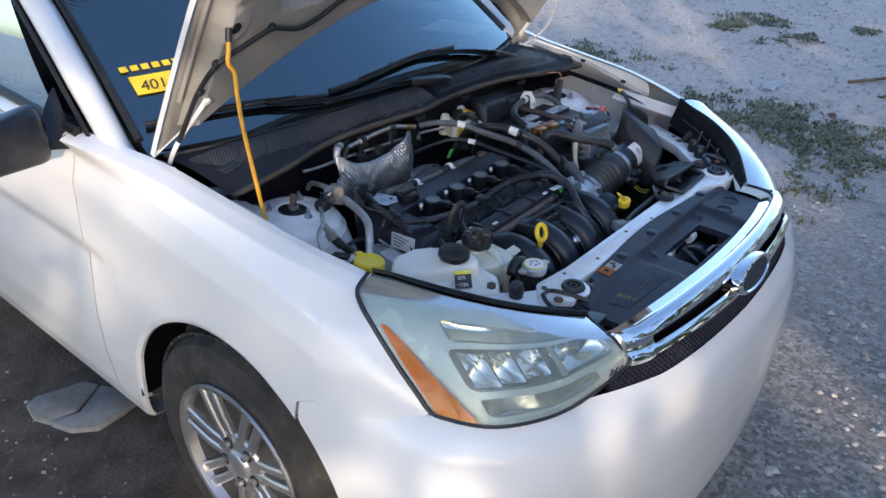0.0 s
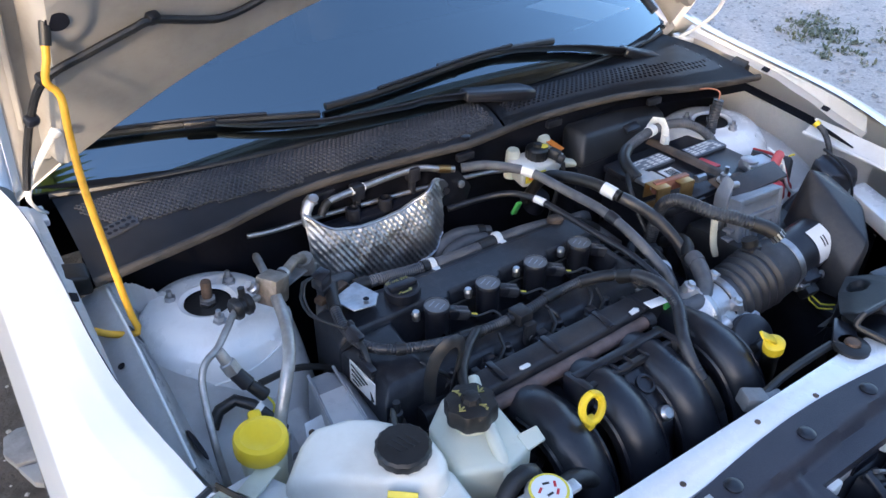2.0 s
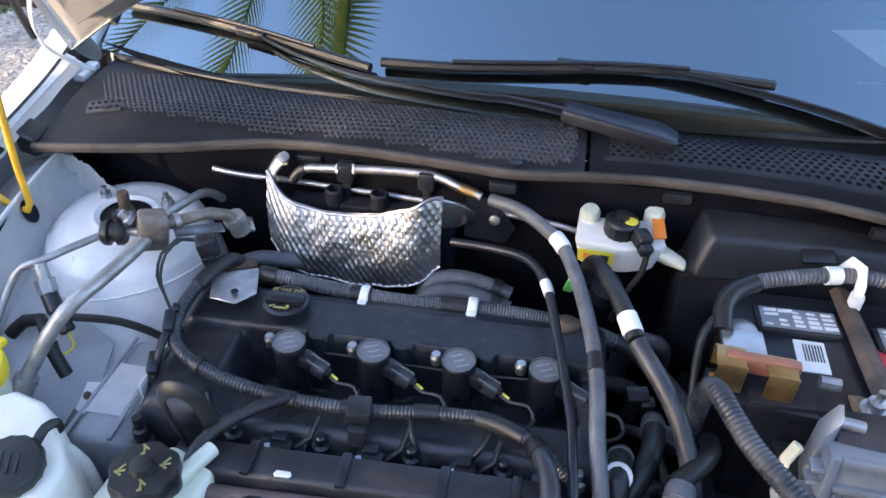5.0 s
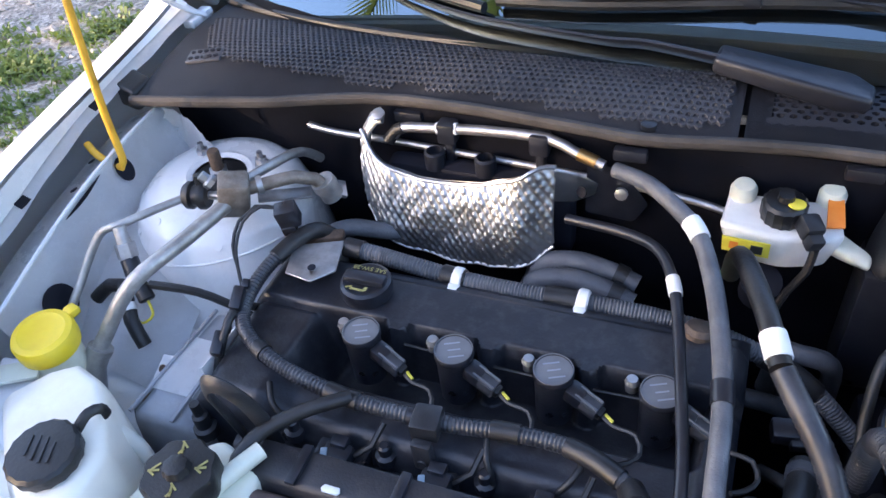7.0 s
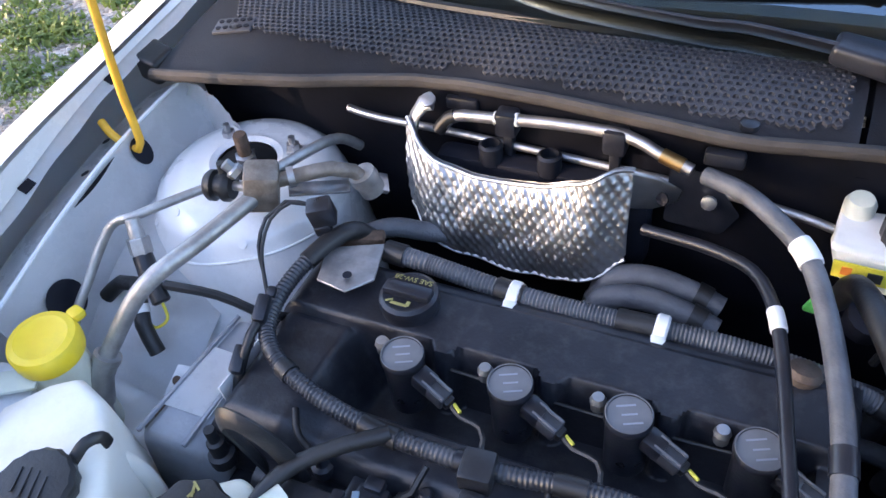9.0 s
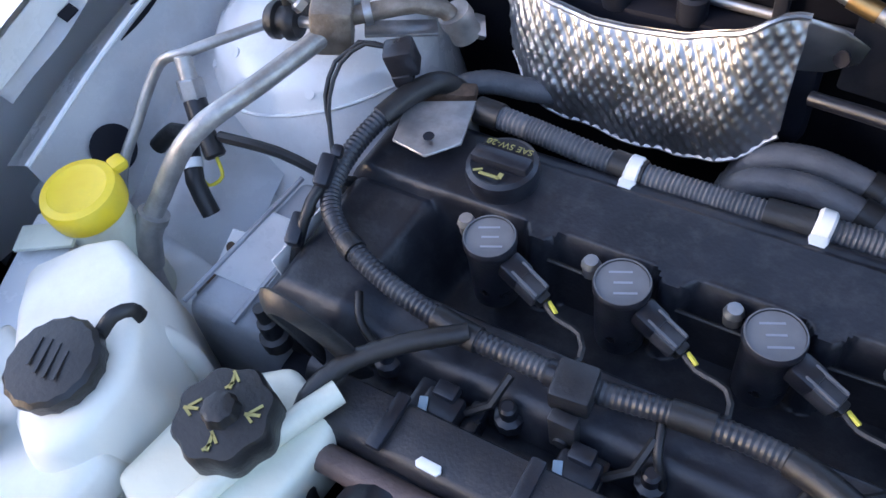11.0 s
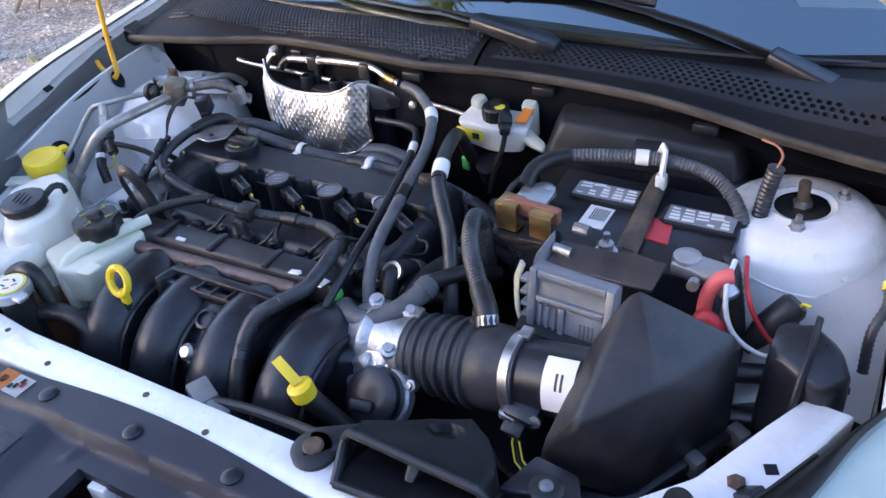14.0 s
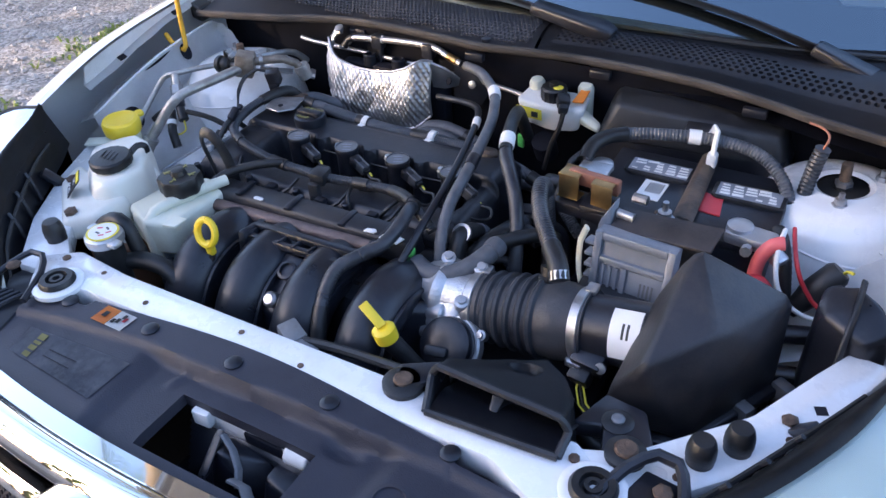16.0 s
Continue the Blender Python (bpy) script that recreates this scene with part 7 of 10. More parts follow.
hose("main_wire_loom", "taped wiring loom laid along the cam cover", [(-0.362, 0.888, 0.842), (-0.372, 0.868, 0.866), (-0.388, 0.835, 0.866), (-0.398, 0.79, 0.860), (-0.394, 0.748, 0.853), (-0.368, 0.720, 0.850), (-0.318, 0.700, 0.846), (-0.262, 0.690, 0.842), (-0.215, 0.688, 0.840), (-0.155, 0.690, 0.838), (-0.10, 0.697, 0.838), (-0.045, 0.695, 0.842), (-0.005, 0.678, 0.848), (0.024, 0.660, 0.845), (0.052, 0.648, 0.828)], 0.0080, CONDUIT, "wiring loom", ridge=0.0008, pitch=0.0040,
     bands=((0.0, 0.09, RUBBER, "tape_wrap"), (0.33, 0.015, RUBBER, "tape_wrap"), (0.475, 0.035, RUBBER, "tape_wrap"), (0.61, 0.030, BLACK, "saddle"), (0.73, 0.03, RUBBER, "tape_wrap"), (0.83, 0.05, RUBBER, "tape_wrap")))
hose("purge_hose", "corrugated black hose looping over the intake manifold", [(0.012, 0.668, 0.846), (0.022, 0.640, 0.860), (0.030, 0.604, 0.861), (0.026, 0.568, 0.852), (0.004, 0.538, 0.843), (-0.014, 0.514, 0.834), (-0.019, 0.488, 0.812), (-0.012, 0.458, 0.780), (-0.004, 0.437, 0.74), (0.0, 0.420, 0.67)], 0.0100, CONDUIT, ridge=0.0009, pitch=0.005,
     bands=((0.0, 0.03, RUBBER, "smooth_end"), (0.62, 0.05, RUBBER, "smooth_sleeve")))
tagged(Shape().box((-0.168, 0.684, 0.842), (0.026, 0.028, 0.020), 0.003, (0, 0, 6)).box((-0.166, 0.664, 0.822), (0.018, 0.010, 0.036), 0.002).lathe([(0.005, 0), (0.005, 0.002)], (-0.166, 0.659, 0.815), (0, -1, 0), 10).done("loom_bracket", BLACK_DUSTY), "black plastic bracket holding the wiring loom", "bracket")
hose("loom_branch", "thin black branch of the wiring loom", [(-0.243, 0.688, 0.846), (-0.278, 0.662, 0.846), (-0.306, 0.634, 0.842), (-0.318, 0.606, 0.834), (-0.312, 0.580, 0.818), (-0.298, 0.560, 0.79), (-0.288, 0.548, 0.73)], 0.0070, RUBBER, "wiring loom", ridge=0.0004, pitch=0.008)
for i, (x, dx) in enumerate(((-0.335, 0.03), (-0.115, 0.012), (-0.03, -0.02))):
    hose("sensor_lead", "thin black sensor lead looping off the loom", [(x, 0.690, 0.832), (x + dx * 0.4, 0.672, 0.826), (x + dx, 0.664, 0.808), (x + dx * 0.6, 0.662, 0.792)], 0.003, RUBBER, "wire", step=0.006)
# rear corner bundle by the tower
hose("side_wire_loom", "black loom with small connectors beside the engine", [(-0.402, 0.80, 0.80), (-0.402, 0.772, 0.835), (-0.398, 0.745, 0.862), (-0.400, 0.715, 0.845), (-0.408, 0.69, 0.80)], 0.0045, RUBBER, "wiring loom")
for x, y, z in ((-0.398, 0.752, 0.868), (-0.404, 0.712, 0.842)):
    tagged(Shape().box((x, y, z), (0.012, 0.026, 0.013), 0.003, (20, 10, 15)).box((x + 0.002, y + 0.016, z + 0.006), (0.008, 0.010, 0.008), 0.002, (20, 10, 15)).done("connector", BLACK), "small black electrical connector", "connector", "loom connectors")
tagged(Shape().box((-0.392, 0.858, 0.893), (0.024, 0.020, 0.026), 0.003, (8, -8, 25)).box((-0.392, 0.855, 0.877), (0.016, 0.014, 0.012), 0.002, (8, -8, 25)).done("relay", BLACK), "black relay hanging beside the tower", "relay")
for k in range(2):
    hose("tower_lead", "thin black wires curling past the tower", [(-0.400, 0.858, 0.900), (-0.418 - 0.006 * k, 0.850, 0.905), (-0.432 - 0.005 * k, 0.832, 0.896), (-0.432 - 0.004 * k, 0.810, 0.880), (-0.420, 0.790, 0.872), (-0.404, 0.770, 0.868)], 0.0018, RUBBER, "wire")
# grey twin hoses in the gap behind the head
for k in range(2):
    hose("heater_hose", "dark blue-grey heater hose behind the engine", [(-0.15, 0.905 + 0.03 * k, 0.76), (-0.135, 0.910 + 0.028 * k, 0.805), (-0.10, 0.915 + 0.028 * k, 0.815), (-0.06, 0.915 + 0.028 * k, 0.808), (-0.03, 0.91 + 0.028 * k, 0.80)], 0.012, HOSE, ridge=0.0006, pitch=0.004,
         bands=((0.05, 0.014, STEEL, "spring_clip"), (0.84, 0.012, RUBBER, "end_collar")))
# bare metal pipe by the heat shield
hose("heater_pipe", "blue-grey ribbed heater hose running under the shield", [(-0.392, 0.868, 0.795), (-0.384, 0.882, 0.822), (-0.372, 0.898, 0.835), (-0.350, 0.914, 0.836), (-0.318, 0.932, 0.822), (-0.27, 0.962, 0.806), (-0.22, 0.985, 0.80)], 0.0105, HOSE, "pipe", ridge=0.0006, pitch=0.004)
hose("brake_line", "thin bright brake line along the firewall", [(-0.44, 1.005, 0.905), (-0.40, 1.0, 0.903), (-0.30, 1.0, 0.90), (-0.05, 0.995, 0.888), (0.05, 0.985, 0.878), (0.09, 0.975, 0.86)], 0.0042, STEEL, "pipe")


# further hoses and leads in the gaps round the engine
hose("breather_hose", "fat corrugated hose rising from the intake bellows", [(0.271, 0.578, 0.868), (0.262, 0.592, 0.880), (0.236, 0.624, 0.889), (0.210, 0.660, 0.894), (0.193, 0.694, 0.900), (0.184, 0.724, 0.897), (0.181, 0.746, 0.87), (0.182, 0.757, 0.80)], 0.0112, CONDUIT, ridge=0.0010, pitch=0.0046, bands=((0.0, 0.055, RUBBER, "smooth_end"), (0.0, 0.012, STEEL, "spring_clip")))
for x, y, z, dx in ((0.115, 0.90, 0.80, 0.05), (0.02, 0.93, 0.76, 0.10), (-0.02, 0.90, 0.72, 0.16)):
    hose("firewall_hose", "dark hose low behind the engine", [(x, y + 0.02, z - 0.10), (x + 0.005, y, z - 0.02), (x + dx * 0.4, y - 0.015, z), (x + dx, y - 0.005, z - 0.02), (x + dx + 0.01, y + 0.02, z - 0.10)], 0.010, HOSE)
hose("lower_coolant_hose", "thick black hose in front of the engine", [(-0.300, 0.455, 0.70), (-0.275, 0.430, 0.735), (-0.262, 0.412, 0.70), (-0.255, 0.405, 0.62)], 0.016, RUBBER)
hose("lower_coolant_hose", "thick black hose in front of the engine", [(-0.305, 0.475, 0.78), (-0.285, 0.455, 0.745), (-0.270, 0.445, 0.69), (-0.262, 0.44, 0.60)], 0.012, CONDUIT, ridge=0.001, pitch=0.006)
hose("gearbox_loom", "black taped loom over the gearbox", [(0.095, 0.640, 0.76), (0.120, 0.665, 0.785), (0.150, 0.690, 0.775), (0.175, 0.660, 0.735), (0.19, 0.63, 0.70)], 0.008, CONDUIT, "wiring loom", ridge=0.001, pitch=0.006)
hose("gearbox_loom", "black taped loom over the gearbox", [(0.110, 0.760, 0.78), (0.132, 0.735, 0.80), (0.150, 0.70, 0.79), (0.160, 0.67, 0.74)], 0.006, RUBBER, "wiring loom")
for x, y, z, a in ((0.112, 0.668, 0.800, 25), (0.160, 0.735, 0.800, -30), (0.128, 0.800, 0.790, 10), (-0.285, 0.520, 0.760, 20)):
    tagged(Shape().box((x, y, z), (0.026, 0.020, 0.018), 0.003, (10, 0, a)).box((x + 0.012, y - 0.006, z - 0.004), (0.016, 0.014, 0.014), 0.002, (10, 0, a)).done("connector", BLACK), "small black electrical connector", "connector", "loom connectors")
for x, y, z in ((0.070, 0.575, 0.735), (0.105, 0.640, 0.742), (0.150, 0.640, 0.730)):
    tagged(Shape().lathe([(0.012, 0), (0.012, 0.006), (0.007, 0.008), (0.007, 0.018)], (x, y, z), (0.1, -0.2, 1), 8).done("gearbox_bolt", STEEL), "dull steel bolt on the gearbox", "bolt", "gearbox bolts")


# heat shield
def build_shield():
    hs = thing("heat_shield", (-0.23, 0.97, 0.78), "embossed silver foil heat shield over the exhaust manifold", "heat shield")

    def soft(x, table):
        return sum(ramp(x + 0.012 * k, table) for k in range(-3, 4)) / 7

    def f(u, v, amp=1.0):
        x = -0.356 + 0.232 * u
        top = soft(u, [(0, 0.928), (0.06, 0.914), (0.14, 0.902), (0.30, 0.893), (0.50, 0.892), (0.68, 0.899), (0.82, 0.913), (0.93, 0.931), (1.0, 0.926)])
        bot = soft(u, [(0, 0.830), (0.08, 0.812), (0.25, 0.800), (0.5, 0.795), (0.75, 0.800), (0.92, 0.812), (1.0, 0.832)])
        z = top + (bot - top) * v
        y = soft(u, [(0, 0.985), (0.06, 0.966), (0.16, 0.952), (0.4, 0.950), (0.7, 0.946), (0.88, 0.943), (1.0, 0.962)]) - 0.016 * v - 0.008 * math.sin(math.pi * v)
        a, b = (x + z * 0.62) / 0.0056, (x - z * 0.62) / 0.0056
        emb = amp * (0.0010 * math.sin(a * 1.9) ** 2 + 0.0011 * (math.sin(a * 1.9) * math.sin(b * 1.9)) ** 2) * min(1.0, 14 * v + 0.15)
        dent = 0.005 * noise.noise((x * 20, z * 20, 1)) + 0.002 * noise.noise((x * 60, z * 60, 4))
        return Vector((x, y - emb + dent, z))
    Shape().grid(f, 280, 120).done("foil", FOIL, hs, solid=False, sharp=80)
    Shape().grid(lambda u, v: f(u, v, 0) + Vector((0, 0.006, 0)), 30, 10).done("backing", STEEL, hs, solid=False)
    Shape().tube([f(u / 30, 0, 0) for u in range(31)], 0.0022, 6).done("rolled_edge", FOIL, hs)
    Shape().tube([f(u / 30, 1, 0) for u in range(31)], 0.0022, 6).done("rolled_edge", FOIL, hs)
    Shape().tube([(-0.352, 0.978, 0.905), (-0.350, 0.986, 0.924), (-0.342, 0.991, 0.936), (-0.333, 0.993, 0.940)], lambda u: 0.008 + 0.003 * u, 12, flat=0.5).done("corner_ear", FOIL, hs)
    Shape().lathe([(0.008, 0), (0.008, 0.003), (0.005, 0.004)], (-0.334, 0.988, 0.943), (0, -0.4, 0.9), 10).done("ear_bolt", STEEL, hs)
    Shape().hull([(-0.130, 0.955, 0.930), (-0.128, 0.964, 0.876), (-0.104, 0.972, 0.914), (-0.084, 0.986, 0.892), (-0.088, 0.986, 0.876), (-0.108, 0.974, 0.872), (-0.130, 0.953, 0.926), (-0.104, 0.969, 0.912)], 0.0012).done("side_tab", FOIL, hs)
    Shape().lathe([(0.0062, 0), (0.0062, 0.002)], (-0.099, 0.972, 0.889), (-0.45, -1, 0.4), 12).done("tab_hole", VOID, hs)
    Shape().hull([(-0.10, 0.985, 0.85), (-0.10, 0.99, 0.92), (-0.06, 0.99, 0.91), (-0.03, 0.99, 0.87), (-0.045, 0.985, 0.845), (-0.06, 1.0, 0.87)], 0.003).done("black_bracket", BLACK, hs)
    Shape().lathe([(0.007, 0), (0.007, 0.004), (0.004, 0.005)], (-0.060, 0.984, 0.885), (0, -1, 0.2), 10).done("bracket_bolt", STEEL, hs)
    for x in (-0.27, -0.21):
        Shape().lathe([(0.012, 0), (0.012, 0.02), (0.009, 0.022), (0.008, 0.012)], (x, 0.985, 0.885), n=14).done("sensor_top", BLACK, hs)
    Shape().box((-0.22, 0.99, 0.84), (0.22, 0.03, 0.10), 0.01).done("manifold_behind", VOID, hs)


build_shield()


# ---- air-conditioning pipework on the near tower ----
def build_ac():
    a = thing("ac_pipes", (-0.47, 0.86, 0.88), "dull aluminium air-conditioning pipes with a joint block", "pipes")
    Shape().box((-0.462, 0.866, 0.902), (0.034, 0.036, 0.042), 0.005, (0, 12, 32)).done("joint_block", BLOCK, a, "brownish corroded joint block")
    Shape().lathe([(0.009, 0), (0.009, 0.006), (0.006, 0.008), (0.006, 0.016)], (-0.487, 0.866, 0.912), (-0.6, -0.2, 0.8), 6).done("block_nut", STEEL, a)
    Shape().tube([(-0.462, 0.862, 0.898), (-0.467, 0.836, 0.898), (-0.479, 0.785, 0.897), (-0.496, 0.742, 0.892), (-0.510, 0.722, 0.878), (-0.524, 0.708, 0.856), (-0.536, 0.697, 0.835), (-0.549, 0.676, 0.806), (-0.553, 0.66, 0.76), (-0.55, 0.65, 0.66)], 0.0084, 16).done("suction_pipe", PIPE, a, "thick dull pipe")
    Shape().tube([(-0.544, 0.684, 0.817), (-0.549, 0.674, 0.803), (-0.552, 0.663, 0.775)], 0.0118, 16).done("crimp_sleeve", PIPE, a)
    Shape().tube([(-0.542, 0.687, 0.822), (-0.5445, 0.683, 0.816)], 0.0132, 16).done("crimp_ring", PIPE, a)
    Shape().tube([(-0.450, 0.874, 0.905), (-0.430, 0.888, 0.906), (-0.407, 0.908, 0.904), (-0.392, 0.922, 0.893), (-0.385, 0.930, 0.876)], 0.0076, 14).done("return_pipe", BLOCK, a)
    Shape().tube([(-0.440, 0.881, 0.906), (-0.435, 0.885, 0.906)], 0.0104, 14).done("pale_ring", STEEL, a)
    Shape().tube([(-0.460, 0.885, 0.906), (-0.452, 0.925, 0.899), (-0.444, 0.965, 0.890), (-0.438, 0.985, 0.878), (-0.432, 1.0, 0.86)], 0.0058, 10).done("thin_return", PIPE, a)
    Shape().lathe([(0.014, 0), (0.015, 0.008), (0.013, 0.016), (0.014, 0.026)], (-0.387, 0.927, 0.888), (0.25, 0.2, -0.9), 16).done("end_fitting", PIPE, a)
    Shape().box((-0.420, 0.898, 0.884), (0.060, 0.020, 0.003), 0.001, (0, 10, 35)).done("stay", STEEL, a)
    Shape().box((-0.372, 0.940, 0.868), (0.010, 0.022, 0.006), 0.001, (20, 30, 40)).done("stay", STEEL, a)
    Shape().tube([(-0.480, 0.866, 0.896), (-0.516, 0.860, 0.894), (-0.543, 0.828, 0.895), (-0.569, 0.798, 0.893), (-0.588, 0.788, 0.888), (-0.600, 0.776, 0.872), (-0.608, 0.748, 0.844), (-0.614, 0.715, 0.812), (-0.616, 0.68, 0.75)], 0.0048, 12, step=0.006).done("liquid_pipe", PIPE, a, "thin bright pipe")
    bush = Shape().lathe([(0.013, -0.014), (0.016, -0.010), (0.016, -0.005), (0.012, -0.003), (0.012, 0.003), (0.016, 0.005), (0.016, 0.010), (0.013, 0.014)], (-0.510, 0.861, 0.895), (-1, -0.2, 0), 18).done("rubber_bush", RUBBER, a)
    Shape().lathe([(0.005, 0), (0.005, 0.012)], (-0.505, 0.866, 0.908), (0, 0.1, 1), 10).done("bush_peg", RUBBER, bush)
    Shape().cyl((-0.569, 0.794, 0.893), (-0.562, 0.785, 0.874), 0.0072, 0.0080, 12, 0.001).done("service_port", PIPE, a)
    Shape().cyl((-0.563, 0.786, 0.877), (-0.558, 0.779, 0.862), 0.0115, 0.0115, 6, 0.001).done("port_nut", STEEL, a)
    Shape().cyl((-0.558, 0.779, 0.863), (-0.546, 0.767, 0.844), 0.0100, 0.0105, 14, 0.002).done("pressure_switch", BLACK, a, "black pressure switch")
    Shape().cyl((-0.546, 0.767, 0.845), (-0.530, 0.755, 0.826), 0.0080, 0.0095, 12, 0.002).done("switch_plug", RUBBER, a)
    Shape().tube([(-0.531, 0.756, 0.828), (-0.524, 0.748, 0.812), (-0.534, 0.738, 0.806), (-0.546, 0.742, 0.812)], 0.0016, 6, step=0.004).done("switch_lead", YELLOW_INK, a)
    Shape().tube([(-0.606, 0.752, 0.812), (-0.590, 0.764, 0.826), (-0.568, 0.764, 0.832), (-0.552, 0.748, 0.828), (-0.540, 0.732, 0.815), (-0.525, 0.722, 0.79)], 0.0080, 10).done("dark_sleeve", RUBBER, a)
    Shape().tube([(-0.549, 0.744, 0.827), (-0.545, 0.739, 0.822)], 0.0094, 12).done("pale_band", PAPER, a)
    Shape().tube([(-0.532, 0.768, 0.838), (-0.510, 0.772, 0.836), (-0.480, 0.780, 0.828), (-0.45, 0.786, 0.812), (-0.42, 0.79, 0.79)], 0.0048, 8).done("switch_cable", RUBBER, a)


build_ac()


# grey steel mount bracket with a label, beside the engine
def build_mount():
    m = thing("engine_mount_bracket", (-0.4390, 0.70, 0.7), "grey steel engine mount bracket with a white label", "bracket")
    Shape().hull([(-0.4890, 0.630, 0.66), (-0.4010, 0.632, 0.66), (-0.4710, 0.785, 0.68), (-0.4070, 0.785, 0.68), (-0.4820, 0.638, 0.792), (-0.4350, 0.642, 0.788), (-0.4050, 0.650, 0.768), (-0.4630, 0.780, 0.803), (-0.4250, 0.780, 0.801), (-0.4070, 0.778, 0.786)], 0.009, 4).done("mount_box", MOUNT_GREY, m)
    q = [Vector(p) for p in ((-0.4815, 0.640, 0.7935), (-0.4345, 0.643, 0.7890), (-0.4245, 0.778, 0.8020), (-0.4625, 0.778, 0.8040))]
    onto = lambda u, v: q[0].lerp(q[1], u).lerp(q[3].lerp(q[2], u), v) + Vector((0.0012, 0, 0.0022))
    Shape().grid(lambda u, v: onto(-0.06 + 1.14 * u, 0.22 + 0.50 * v), 3, 3, 0.001).done("label", SILVER_LABEL, m, "silvery white label")
    for u in (0.0, 1.0):
        Shape().tube([onto(u, v / 6) for v in range(7)], 0.0026, 6).done("folded_edge", MOUNT_GREY, m)
    Shape().hull([(-0.53, 0.66, 0.70), (-0.46, 0.66, 0.70), (-0.53, 0.73, 0.70), (-0.46, 0.73, 0.70), (-0.525, 0.67, 0.745), (-0.47, 0.67, 0.745), (-0.525, 0.72, 0.745), (-0.47, 0.72, 0.745)], 0.006).done("foot", STEEL_GREY, m)
    for x, y in ((-0.51, 0.685), (-0.488, 0.70)):
        Shape().lathe([(0.008, 0), (0.008, 0.003), (0.004, 0.004)], (x, y, 0.745), n=10).done("bolt", RUST, m)
    Shape().lathe([(0.05, 0), (0.05, 0.04), (0.03, 0.05)], (-0.49, 0.70, 0.64), n=24).done("rubber_mount", RUBBER, m)


build_mount()


# ---- fluid tanks ----
def build_washer():
    w = thing("washer_filler", (-0.575, 0.66, 0.75), "translucent washer filler neck with a yellow cap", "filler neck")
    Shape().lathe([(0.024, -0.20), (0.025, -0.05), (0.027, -0.030), (0.027, -0.004)], (-0.575, 0.66, 0.85), n=24).done("neck", TANK_OLD, w)
    Shape().lathe([(0.031, -0.014), (0.032, -0.008), (0.032, 0.004), (0.030, 0.008), (0.024, 0.0095), (0.022, 0.0085), (0.006, 0.0085)], (-0.575, 0.66, 0.857), (0.06, -0.06, 1), 36).done("cap", YELLOW, w, "bright yellow snap cap")
    Shape().box((-0.567, 0.695, 0.862), (0.016, 0.014, 0.010), 0.004, (0, 0, -15)).done("cap_tab", YELLOW, w)
    Shape().box((-0.595, 0.625, 0.835), (0.05, 0.025, 0.004), 0.001, (0, 0, 30)).done("neck_flange", TANK_OLD, w)


build_washer()


